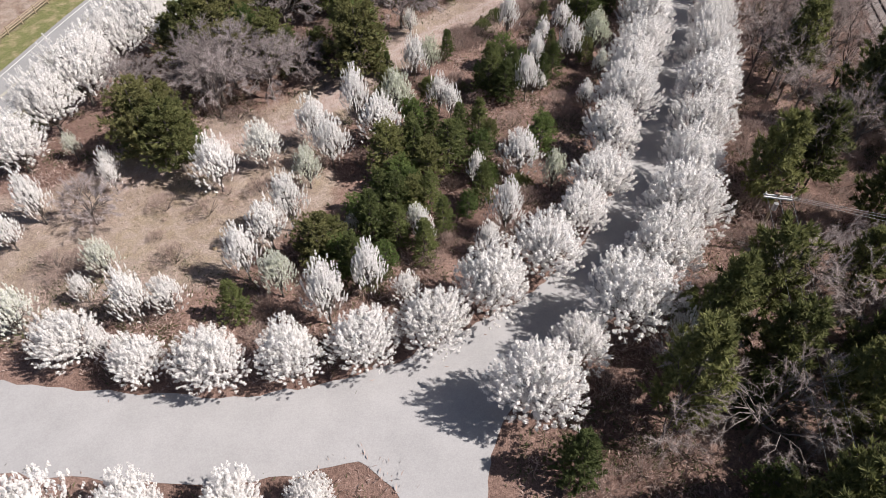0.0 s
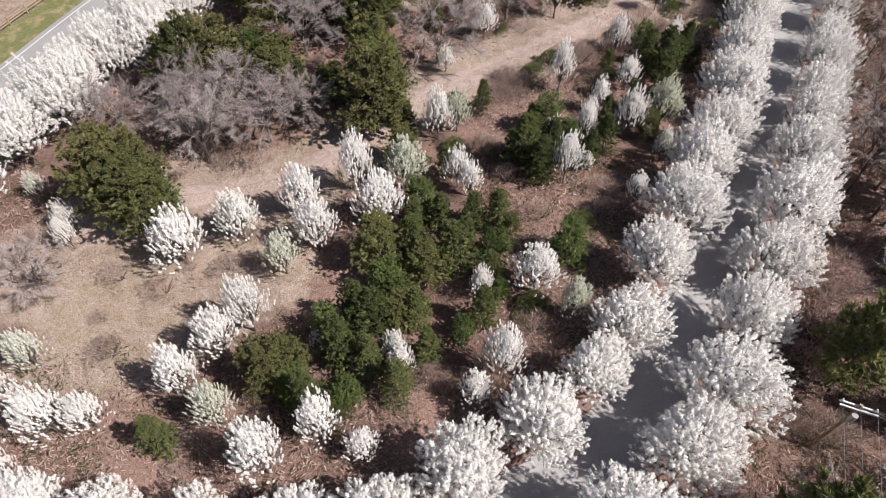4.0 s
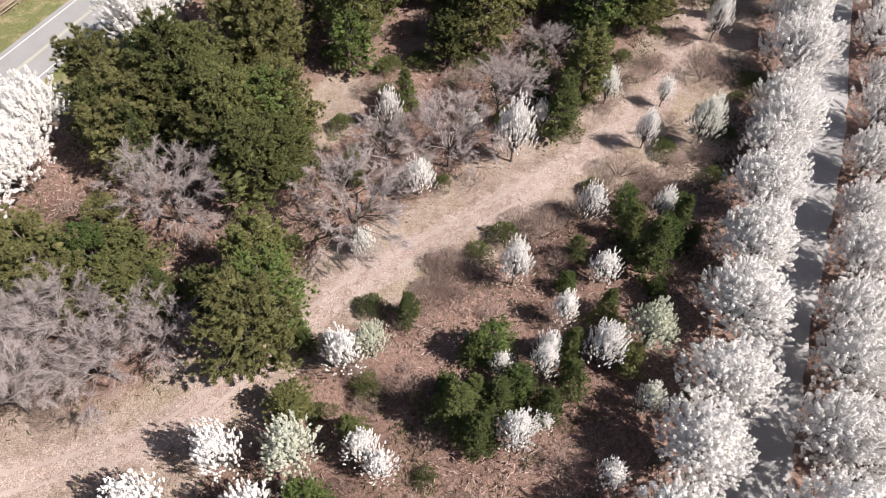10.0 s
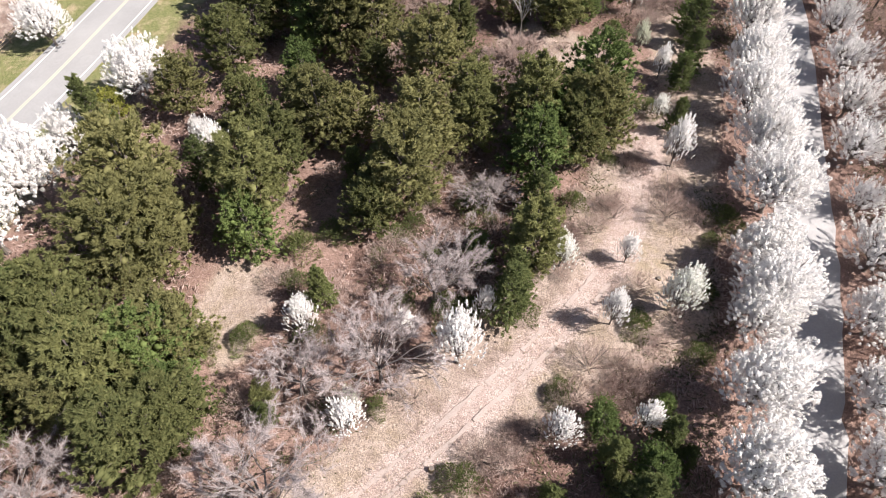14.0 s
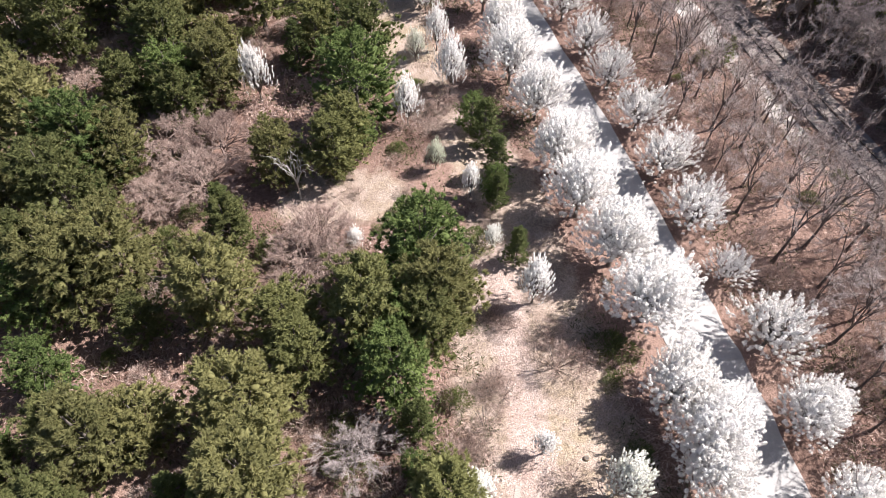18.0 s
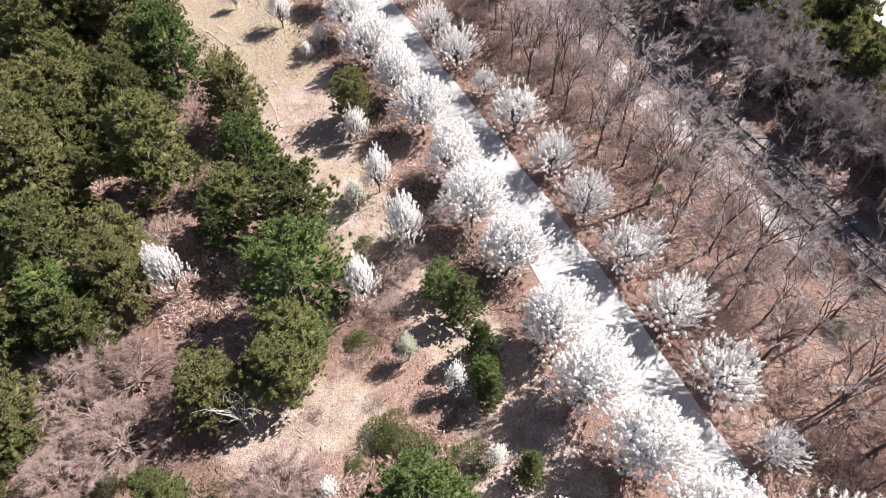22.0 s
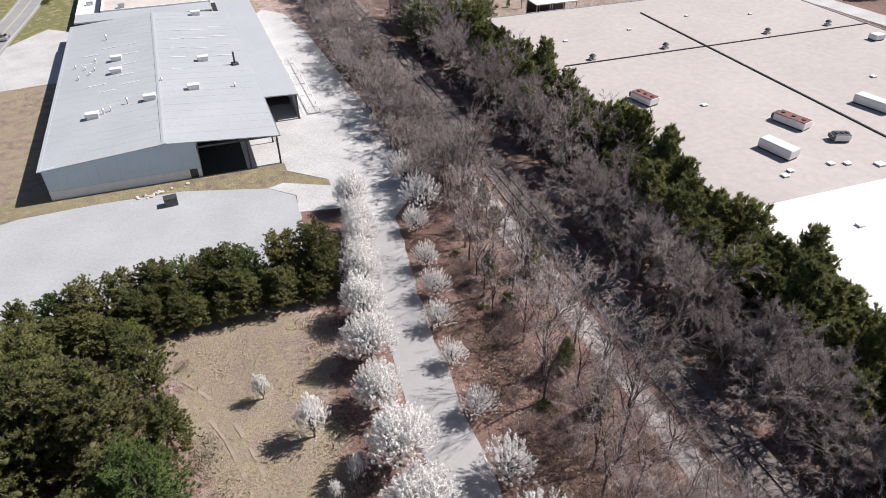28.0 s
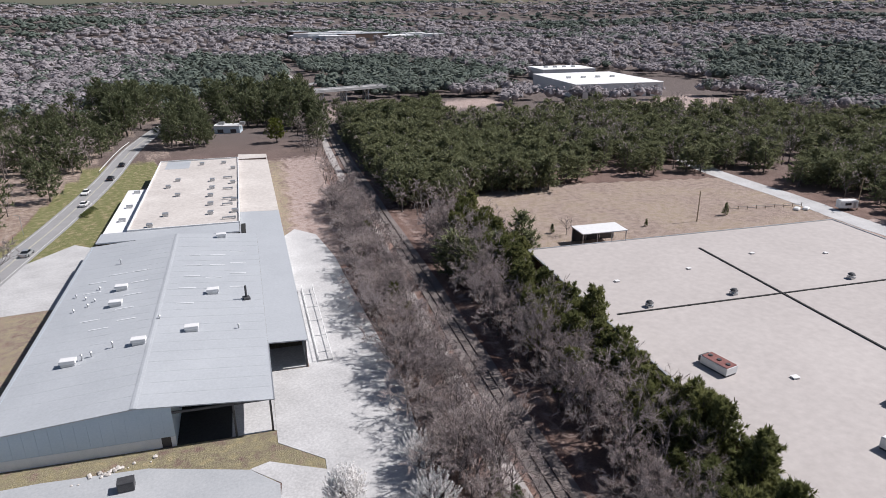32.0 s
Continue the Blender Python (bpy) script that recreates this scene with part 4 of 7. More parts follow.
# pears lining the lane: x, y, crown radius
LANE_PEARS_A = [
    (-13.5, 18.1, 2.6), (-20.3, 18.4, 2.7), (-7.9, 18.4, 1.9), (10.0, 24.2, 3.6), (14.7, 28.7, 2.5), (-16.2, 30.1, 3.0), (-9.7, 30.1, 2.7), (-3.5, 30.7, 2.9),
    (-22.5, 31.4, 2.4), (19.6, 31.5, 3.8), (2.5, 31.6, 3.1), (-28.8, 33.9, 2.8), (8.1, 34.8, 3.4), (24.4, 37.2, 3.7), (13.9, 39.0, 3.4), (28.0, 42.2, 3.8),
    (18.3, 43.6, 2.8), (21.6, 48.1, 3.2), (31.3, 48.5, 3.4), (24.5, 54.7, 3.3), (34.9, 54.9, 3.6), (27.8, 60.4, 3.5), (37.8, 60.9, 4.0), (30.2, 66.3, 3.3),
    (40.3, 67.3, 3.5), (33.5, 71.6, 3.4), (43.0, 73.3, 3.2), (45.0, 77.9, 3.1), (35.8, 78.1, 3.6), (47.4, 83.5, 3.0), (38.0, 84.1, 3.5), (49.6, 89.3, 2.7),
]
LANE_PEARS_B = [
    (40.4, 90.4, 3.3), (52.2, 95.7, 2.7), (42.7, 96.9, 3.0), (44.6, 98.7, 2.9), (55.3, 102.0, 2.8), (45.2, 102.6, 2.9), (57.6, 108.7, 1.7), (48.4, 109.4, 3.4),
    (59.2, 114.7, 2.6), (49.8, 115.4, 3.1), (61.5, 121.1, 2.6), (50.9, 121.6, 3.0), (52.9, 127.0, 2.9), (64.0, 127.6, 2.5), (65.7, 134.2, 2.4), (55.7, 134.6, 2.9),
    (67.6, 140.3, 2.3), (56.7, 140.8, 2.9), (59.5, 146.4, 2.8), (69.4, 147.1, 2.6), (71.3, 153.6, 1.5), (61.9, 153.7, 2.8), (72.1, 159.2, 2.4), (63.6, 160.0, 2.7),
    (74.1, 165.4, 2.1), (64.9, 166.2, 3.0), (66.8, 172.5, 2.8), (76.3, 172.9, 1.6), (68.7, 179.5, 2.5), (78.3, 180.1, 1.4), (71.4, 185.7, 2.8), (80.5, 185.9, 1.6),
]
LANE_PEARS_C = [
    (83.4, 190.7, 1.7), (74.0, 192.1, 2.6), (85.9, 196.2, 1.6), (76.7, 197.0, 2.4), (77.7, 199.2, 2.5), (80.0, 203.5, 2.1), (89.4, 204.1, 1.7), (81.1, 205.3, 2.5),
    (93.1, 208.2, 2.5), (82.3, 208.3, 2.2), (84.7, 214.3, 2.5), (95.4, 216.5, 2.2),
]
# pears along the highway: x, y, crown radius
ROAD_PEARS = [
    (-40.7, 59.9, 3.1), (-38.9, 66.5, 3.3), (-36.5, 71.9, 3.9), (-36.0, 75.1, 3.4), (-34.1, 79.8, 3.3), (-30.3, 83.3, 3.7), (-33.0, 87.2, 3.1), (-29.0, 89.5, 3.8),
    (-29.4, 96.2, 3.2), (-23.0, 110.6, 3.7), (-20.9, 116.4, 3.9), (-18.8, 122.7, 2.3), (-13.4, 130.8, 3.2), (-26.1, 140.9, 2.7), (-2.9, 157.7, 3.3), (-0.9, 160.5, 3.7),
]
# pears gone wild in the clearings: x, y, crown radius
WILD_PEARS_A = [
    (-26.9, 18.8, 2.8), (23.4, 28.3, 1.7), (-26.2, 33.7, 1.1), (-6.7, 35.3, 2.0), (0.4, 37.0, 1.3), (-34.4, 37.2, 2.2), (-24.0, 37.4, 1.8), (-2.9, 38.1, 1.7),
    (-21.2, 38.1, 1.6), (-11.3, 39.0, 1.7), (-29.5, 40.3, 1.0), (-14.6, 41.4, 1.7), (8.9, 41.9, 1.4), (-28.1, 43.1, 1.5), (2.7, 44.2, 1.1), (11.0, 44.5, 1.7),
    (-12.6, 45.3, 2.0), (2.1, 45.4, 1.2), (-4.4, 46.1, 0.8), (-10.6, 47.6, 1.8), (-38.5, 48.0, 1.4), (17.2, 50.5, 1.5), (-36.6, 51.4, 1.7), (9.1, 52.0, 1.1),
    (14.0, 53.0, 2.2), (-9.0, 53.7, 1.6), (-18.6, 54.4, 2.5), (-30.2, 55.6, 1.0), (-6.5, 56.8, 2.1), (-14.0, 57.6, 2.2), (-30.9, 57.6, 1.1), (-0.8, 60.2, 2.4),
]
WILD_PEARS_B = [
    (-8.4, 60.7, 2.1), (-36.0, 61.8, 1.0), (7.7, 64.3, 1.2), (-3.6, 64.4, 1.8), (24.4, 64.6, 1.2), (1.2, 65.0, 2.3), (6.4, 65.4, 1.4), (17.4, 67.0, 1.5),
    (19.8, 68.6, 0.8), (27.8, 70.5, 1.2), (4.0, 72.7, 1.6), (19.8, 72.9, 1.2), (16.5, 73.1, 1.0), (6.0, 73.9, 1.5), (24.6, 74.1, 1.6), (20.2, 74.3, 1.1),
    (25.0, 75.5, 1.3), (28.4, 75.8, 2.2), (21.7, 77.8, 1.2), (17.6, 81.5, 1.5), (25.4, 82.1, 1.4), (4.2, 83.9, 1.1), (24.8, 88.9, 1.3), (31.5, 89.2, 1.1),
    (8.7, 91.2, 1.5), (9.0, 92.6, 1.0), (17.7, 96.0, 2.0), (31.1, 98.5, 1.2), (13.6, 99.0, 1.1), (36.9, 99.3, 1.8), (5.1, 100.0, 1.3), (20.5, 100.2, 1.0),
]
WILD_PEARS_C = [
    (4.8, 101.8, 0.9), (27.8, 104.6, 1.4), (33.9, 104.7, 1.0), (41.3, 115.9, 1.5), (-4.8, 121.0, 1.6), (41.8, 122.8, 0.9), (-6.6, 123.3, 0.9), (43.7, 129.3, 1.0),
    (31.0, 129.6, 0.9), (42.6, 134.0, 1.1), (43.5, 141.2, 1.6), (50.0, 142.9, 1.8), (51.2, 144.1, 1.3), (49.8, 149.9, 1.2), (52.9, 150.3, 1.5), (31.6, 153.1, 1.7),
    (55.8, 157.6, 1.4), (39.8, 161.8, 0.7), (60.1, 172.6, 0.7), (62.6, 173.1, 0.9), (61.6, 180.1, 1.7), (59.4, 187.5, 1.0),
]
# pines: x, y, crown radius
BIG_EVERGREENS_A = [
    (25.6, 15.4, 2.4), (12.0, 18.7, 2.9), (27.0, 22.3, 2.6), (-7.6, 42.6, 2.4), (1.7, 50.3, 2.4), (-0.2, 54.9, 2.5), (-23.4, 58.3, 3.3), (-26.7, 60.2, 3.8),
    (-24.7, 61.4, 3.4), (-27.6, 62.6, 3.2), (14.7, 66.9, 2.4), (13.0, 68.5, 2.9), (-3.0, 73.7, 3.9), (-18.7, 76.7, 2.7), (-2.5, 77.1, 3.5), (-14.3, 77.2, 2.6),
    (-23.9, 77.6, 3.7), (-26.0, 78.1, 2.9), (-21.1, 78.5, 3.7), (-17.7, 79.9, 3.1), (-14.4, 80.0, 2.5), (-3.7, 80.2, 3.3), (29.2, 83.3, 3.0), (-17.9, 83.6, 2.4),
    (30.9, 85.3, 2.6), (-5.9, 89.7, 3.7), (-3.8, 92.2, 3.0), (-20.3, 93.0, 3.1), (-11.2, 93.3, 3.3), (-4.7, 93.9, 2.6), (-9.1, 94.8, 3.9), (-21.8, 95.4, 3.1),
]
BIG_EVERGREENS_B = [
    (-16.4, 96.3, 3.7), (-18.6, 96.4, 3.6), (-6.5, 97.2, 3.6), (-11.3, 97.7, 3.6), (-15.0, 98.6, 4.6), (-5.0, 98.8, 3.2), (-23.3, 100.0, 3.8), (-16.9, 100.3, 4.2),
    (-13.4, 100.7, 3.8), (25.2, 105.0, 3.1), (-9.2, 106.4, 4.4), (-7.8, 108.7, 3.9), (0.1, 109.1, 2.9), (11.1, 110.3, 2.4), (0.5, 112.6, 4.0), (14.5, 112.9, 4.1),
    (-10.0, 113.6, 4.5), (27.1, 115.3, 3.6), (31.4, 117.1, 3.1), (2.5, 117.9, 3.1), (16.3, 118.1, 3.8), (33.2, 118.7, 3.7), (30.3, 118.8, 3.2), (21.6, 119.9, 3.0),
    (27.7, 120.5, 3.7), (9.7, 121.2, 2.8), (6.4, 121.4, 3.5), (34.5, 123.0, 4.4), (21.9, 123.1, 3.0), (4.7, 123.8, 2.8), (-8.3, 127.7, 2.8), (18.0, 128.4, 3.8),
]
BIG_EVERGREENS_C = [
    (4.1, 130.1, 2.6), (-3.8, 133.0, 3.2), (21.6, 135.2, 2.5), (8.0, 136.3, 4.1), (12.4, 136.3, 3.8), (5.4, 136.6, 3.6), (33.7, 138.5, 2.9), (35.8, 140.3, 2.9),
    (3.1, 140.8, 3.5), (28.6, 141.1, 2.8), (39.3, 144.4, 4.4), (10.3, 144.9, 4.0), (-1.8, 145.0, 4.0), (5.4, 149.1, 3.2), (16.0, 149.2, 3.2), (13.5, 150.2, 4.4),
    (43.4, 150.4, 3.7), (23.3, 153.1, 2.9), (10.8, 155.0, 4.3), (28.2, 155.1, 3.3), (23.7, 155.4, 3.5), (40.4, 156.1, 2.8), (19.3, 157.1, 3.0), (30.3, 159.6, 2.7),
    (57.5, 160.2, 2.5), (44.6, 160.3, 3.4), (24.9, 160.7, 3.9), (37.2, 165.1, 4.3), (47.8, 167.6, 3.5), (27.8, 168.9, 4.7), (38.2, 172.3, 2.9), (29.5, 172.4, 4.1),
]
BIG_EVERGREENS_D = [
    (32.5, 173.4, 3.8), (22.8, 175.7, 3.7), (33.4, 176.4, 4.3), (46.2, 178.1, 4.4), (44.6, 181.7, 3.1), (49.8, 185.8, 2.7), (44.6, 188.0, 4.5), (42.3, 189.5, 4.3),
    (37.2, 193.2, 3.7), (49.8, 195.1, 3.1), (40.8, 198.4, 4.0), (73.2, 201.8, 3.2), (69.5, 203.6, 2.9), (65.3, 204.3, 2.7), (63.6, 205.1, 2.7), (61.6, 205.9, 2.6),
    (60.0, 206.1, 2.4), (55.9, 207.2, 2.6), (57.9, 207.3, 2.6), (54.9, 208.5, 2.4), (41.1, 208.8, 2.5), (51.5, 208.9, 2.5), (47.6, 209.1, 2.6), (44.4, 209.7, 2.5),
]
# cedars and young pines: x, y, crown radius
SMALL_EVERGREENS_A = [
    (24.9, 31.7, 1.8), (-15.2, 36.8, 1.8), (-4.3, 40.3, 2.2), (-5.6, 41.3, 2.1), (-1.4, 41.5, 1.6), (2.6, 42.2, 1.8), (-6.5, 43.7, 2.0), (0.1, 44.3, 1.8),
    (-2.5, 45.1, 2.3), (4.8, 45.5, 1.7), (-3.8, 47.3, 1.9), (7.6, 47.7, 1.5), (0.1, 48.0, 2.1), (2.0, 48.7, 1.9), (-1.4, 48.7, 2.1), (3.7, 48.9, 1.8),
    (9.3, 49.3, 1.9), (0.8, 51.9, 2.1), (10.8, 52.3, 1.2), (9.9, 53.4, 1.6), (4.0, 53.4, 2.2), (6.4, 55.0, 2.3), (2.7, 55.6, 2.2), (7.4, 56.6, 1.9),
    (10.3, 56.6, 1.7), (17.0, 56.7, 2.4), (2.6, 59.4, 1.6), (11.8, 59.5, 1.2), (8.1, 59.7, 1.8), (5.1, 59.8, 1.7), (10.5, 60.1, 1.9), (-22.3, 60.8, 1.9),
]
SMALL_EVERGREENS_B = [
    (3.0, 61.5, 2.2), (5.2, 67.1, 1.4), (0.5, 68.6, 1.9), (20.0, 69.5, 1.6), (16.0, 69.6, 2.0), (14.3, 69.8, 2.0), (12.2, 70.9, 1.3), (17.7, 71.1, 2.0),
    (21.9, 71.9, 1.6), (26.7, 73.9, 1.5), (14.0, 74.1, 1.3), (0.5, 74.2, 1.2), (22.0, 74.5, 1.7), (15.6, 74.5, 2.1), (-0.3, 75.2, 1.2), (8.7, 77.4, 1.4),
    (-8.2, 78.1, 2.0), (-11.8, 78.1, 1.8), (-15.6, 78.4, 2.2), (25.6, 79.0, 1.3), (30.0, 80.8, 1.2), (22.2, 81.0, 1.2), (23.3, 84.4, 1.2), (28.3, 84.9, 1.3),
    (33.8, 86.3, 1.1), (28.3, 86.7, 1.7), (32.7, 87.8, 1.8), (28.1, 89.6, 1.7), (33.4, 90.6, 1.1), (2.5, 92.2, 1.2), (2.2, 93.7, 1.3), (22.5, 100.2, 2.4),
]
SMALL_EVERGREENS_C = [
    (23.3, 102.4, 2.1), (6.6, 102.5, 1.9), (20.6, 106.1, 1.7), (25.0, 108.4, 1.6), (26.7, 111.2, 1.9), (11.3, 112.2, 2.4), (9.7, 115.9, 1.8), (42.8, 120.4, 1.6),
    (45.0, 126.6, 1.6), (-0.8, 126.7, 2.1), (45.7, 128.0, 1.8), (47.3, 130.1, 1.8), (12.0, 130.3, 2.3), (48.5, 133.9, 2.2), (16.7, 135.0, 1.6), (21.9, 136.9, 2.4),
    (49.0, 137.1, 2.0), (37.7, 140.3, 2.1), (37.5, 155.4, 2.2), (25.2, 156.8, 2.1), (20.8, 159.0, 1.8), (42.1, 161.2, 1.8), (100.2, 206.7, 1.5),
]
# leafless trees: x, y, crown radius
BARE_TREES = [
    (41.2, 35.0, 3.1), (-31.2, 50.6, 2.6), (-20.3, 67.9, 3.9), (-20.4, 70.9, 4.5), (-14.2, 71.0, 3.7), (-30.7, 71.6, 3.3), (-22.0, 73.1, 3.5), (-19.1, 73.9, 4.2),
    (-10.9, 74.3, 3.1), (-16.5, 74.4, 3.2), (3.1, 85.6, 4.2), (-13.3, 86.8, 4.4), (5.3, 94.4, 3.0), (11.4, 94.8, 3.7), (16.2, 101.7, 3.6), (22.5, 111.8, 1.9),
    (25.9, 129.1, 3.8), (26.6, 131.3, 3.2), (47.8, 141.8, 2.3), (23.0, 151.0, 3.6), (28.4, 131.6, 3.6), (17.0, 144.0, 2.8), (21.7, 111.6, 2.2), (21.3, 143.0, 3.7), (20.9, 146.7, 3.0), (24.9, 147.1, 3.7), (20.0, 150.3, 3.5),
]
# yellow-green trees: x, y, crown radius
LEAFY_TREES = [
    (-16.2, 127.7, 1.8), (47.1, 161.8, 1.5), (50.6, 201.7, 2.1),
]
# brush: x, y, crown radius
BRUSH_PATCHES = [
    (5.0, 44.2, 1.7), (11.6, 80.7, 3.3), (11.9, 83.2, 2.4), (21.3, 89.0, 1.8), (31.6, 92.9, 3.2), (29.7, 107.3, 1.0), (28.4, 107.8, 0.9), (34.0, 110.9, 1.6),
    (37.7, 115.9, 1.7),
]
for i, (x, y, r) in enumerate(LANE_PEARS_A + LANE_PEARS_B + LANE_PEARS_C):
    plant(OPEN_PEARS if y > 97 and x > lane_x(y) else PEARS, i * 3 + i // 4, x, y, r / (2.85 if y < 97 else 2.65))
for i, (x, y, r) in enumerate(ROAD_PEARS):
    plant(PEARS, i * 2 + 1, x, y, r / 2.8, 1.05)
for i, (x, y, r) in enumerate(WILD_PEARS_A + WILD_PEARS_B + WILD_PEARS_C):
    plant(YOUNG, i, x, y, r / 2.45, 0.85 if r > 2.1 else 0.95 + 0.12 * (i % 4))
for i, (x, y, r) in enumerate(BIG_EVERGREENS_A + BIG_EVERGREENS_B + BIG_EVERGREENS_C + BIG_EVERGREENS_D):
    young = y < 90 and x > 0
    plant(CEDARS + BROADLEAF if young else (PINES, OLIVE_PINES, PINES, BROADLEAF if y > 60 else PINES, OLIVE_PINES)[i * 7 % 5], i, x, y, r / (3.4 if young else 2.65), 0.92)
for i, (x, y, r) in enumerate(SMALL_EVERGREENS_A + SMALL_EVERGREENS_B + SMALL_EVERGREENS_C):
    plant(CEDARS + BROADLEAF + CEDARS[:1] + PINES[:1], i, x, y, r / 2.85, 0.92)
for i, (x, y, r) in enumerate(BARE_TREES):
    plant(FULL_BARES if y < 120 else THICKETS, i, x, y, r / 3.0, 0.9)
for i, (x, y, r) in enumerate(LEAFY_TREES):
    plant(OLIVES, i, x, y, r / 2.7)
for i, (x, y, r) in enumerate(BRUSH_PATCHES):
    for j in range(int(r * 2.6)):
        plant(BRUSH, i + j, x + math.cos(j * 2.4) * r * 0.75 * (j / (r * 2.6)) ** 0.5, y + math.sin(j * 2.4) * r * 0.75 * (j / (r * 2.6)) ** 0.5, 0.75 + 0.1 * (j % 3), 1.0)

# ---- woods planted by stretches ----
PEAR_SPOTS = np.array(LANE_PEARS_A + LANE_PEARS_B + LANE_PEARS_C + ROAD_PEARS)
rs = np.random.RandomState(5)


def clear_of(x, y, road=4.5):
    q = np.array([[x], [y]])
    if line_distance(q[0], q[1], AVENUE)[0] < road + 1.5 or line_distance(q[0], q[1], HIGHWAY)[0] < road + 4 or line_distance(q[0], q[1], RAILWAY)[0] < 3.4 or line_distance(q[0], q[1], SIDE_ROAD)[0] < road:
        return False
    if line_distance(q[0], q[1], TRACK)[0] < 2.8:
        return False
    if np.any(np.hypot(PEAR_SPOTS[:, 0] - x, PEAR_SPOTS[:, 1] - y) < PEAR_SPOTS[:, 2] + 0.8):
        return False
    h, s = np.array([x, y]) - HALL, np.array([x, y]) - STORE
    hu, hv, su, sv = h @ UX, h @ VX, s @ UX, s @ VX
    if -24 < hu < 53 and -22 < hv < 190 and not (hv < -5 and hu > 30):
        return False
    return not (-1.5 < su < 95 and -70 < sv < 92) and not (2 < su < 100 and 90 < sv < 152)


def scatter(count, sample, kinds, lo, hi, gap, tall=(0.9, 1.2), keep=None, road=4.5, grove=None):
    """Plants trees at random places drawn by sample(), no two nearer than gap."""
    done = []
    tries = 0
    while len(done) < count and tries < count * 25:
        tries += 1
        x, y = sample()
        if not clear_of(x, y, road) or any((x - a) ** 2 + (y - b) ** 2 < gap * gap for a, b in done):
            continue
        if keep and not keep(x, y):
            continue
        done.append((x, y))
        k, sc, tl, spin = rs.randint(0, 60), rs.uniform(lo, hi), rs.uniform(*tall), rs.uniform(0, 6.28)
        if grove is None:
            plant(kinds, k, x, y, sc, tl)
        else:
            grove.append((kinds[k % len(kinds)], x, y, sc, tl, spin))
    return done


def raise_grove(name, trees, label):
    """A wood seen only from afar: its trees joined by surface into stuff."""
    by = {}
    for proto, x, y, sc, tl, spin in trees:
        z = float(height(np.array([x]), np.array([y]))[0])
        for o in proto.children:
            if "pine" in proto.name and o.name.startswith("limb"):
                continue
            me = o.data
            me.calc_loop_triangles()
            v, f = np.empty(len(me.vertices) * 3, np.float32), np.empty(len(me.loop_triangles) * 3, np.int32)
            me.vertices.foreach_get("co", v)
            me.loop_triangles.foreach_get("vertices", f)
            v = v.reshape(-1, 3)
            c, s = math.cos(spin), math.sin(spin)
            w = np.stack([(v[:, 0] * c - v[:, 1] * s) * sc + x, (v[:, 0] * s + v[:, 1] * c) * sc + y, v[:, 2] * sc * tl + z], 1)
            vs, fs = by.setdefault(me.materials[0].name, ([], []))
            fs.append(f.reshape(-1, 3) + sum(len(q) for q in vs))
            vs.append(w)
    root = thing(name, Matrix(), label, "woodland", kind="stuff")
    for mname, (vs, fs) in by.items():
        tagged(part("crown_mass" if "bark" not in mname else "trunk_mass", raw_mesh(name, np.concatenate(vs), np.concatenate(fs), bpy.data.materials[mname]), None, root), kind="stuff")


def along_rail(u0, u1, y0, y1):
    def pick():
        y = rs.uniform(y0, y1)
        x = np.interp(y, RAILWAY[:, 1], RAILWAY[:, 0]) + rs.uniform(u0, u1)
        return x, y
    return pick


def beside_avenue(o0, o1, y0, y1):
    def pick():
        y = rs.uniform(y0, y1)
        return np.interp(y, AVENUE[60:, 1], AVENUE[60:, 0]) + rs.uniform(o0, o1), y
    return pick


def rail_x(y):
    return np.interp(y, RAILWAY[:, 1], RAILWAY[:, 0])


# bare wood between the lane and the railway
scatter(112, beside_avenue(10.5, 34, 62, 214), TALLS, 0.8, 1.2, 3.0, keep=lambda x, y: x < rail_x(y) - 7)
thick = []
scatter(170, beside_avenue(8, 32, 40, 214), BRUSH, 0.7, 1.6, 1.8, keep=lambda x, y: x < rail_x(y) - 4, grove=thick)
scatter(9, beside_avenue(12, 28, 130, 210), CEDARS[:1] + PINES[:1], 0.3, 0.55, 6, keep=lambda x, y: x < rail_x(y) - 6)
# dark wood east of the first bend; unseen outer trees added for shade
scatter(40, lambda: (rs.uniform(22, 82), rs.uniform(-8, 80)), TALLS + BARES, 0.9, 1.3, 3.2, keep=lambda x, y: x > np.interp(y, AVENUE[50:, 1], AVENUE[50:, 0]) + 9 and not (28 < x < 46 and 33 < y < 46))
scatter(56, lambda: (rs.uniform(14, 75), rs.uniform(-8, 66)), LIGHT_PINES, 0.9, 1.4, 3.0, tall=(1.1, 1.4), keep=lambda x, y: x > 25 and x > np.interp(y, AVENUE[50:, 1], AVENUE[50:, 0]) + 13 and not (28 < x < 40 and 34 < y < 45))
scatter(60, lambda: (rs.uniform(8, 60), rs.uniform(-5, 60)), BRUSH, 0.8, 1.7, 2.0, keep=lambda x, y: x > np.interp(y, AVENUE[50:, 1], AVENUE[50:, 0]) + 7, grove=thick)
raise_grove("wood_floor_brush", thick, "leafless brown brush on the floor of the bare wood")
scatter(26, lambda: (rs.uniform(9, 66), rs.uniform(-20, 30)), TALLS + LIGHT_PINES[:2], 1.0, 1.4, 2.4, tall=(1.1, 1.4), keep=lambda x, y: x > 12 and not (26 < x < 46 and y > 24))
# pine hedge along the lot
def by_hedge():
    k = rs.uniform()
    return 36 + 38 * k + rs.normal() * 0.4, 208.6 - 8.0 * k + rs.uniform(-2.6, 2.0)


scatter(34, by_hedge, PINES, 0.62, 0.9, 1.5, tall=(0.75, 0.95))
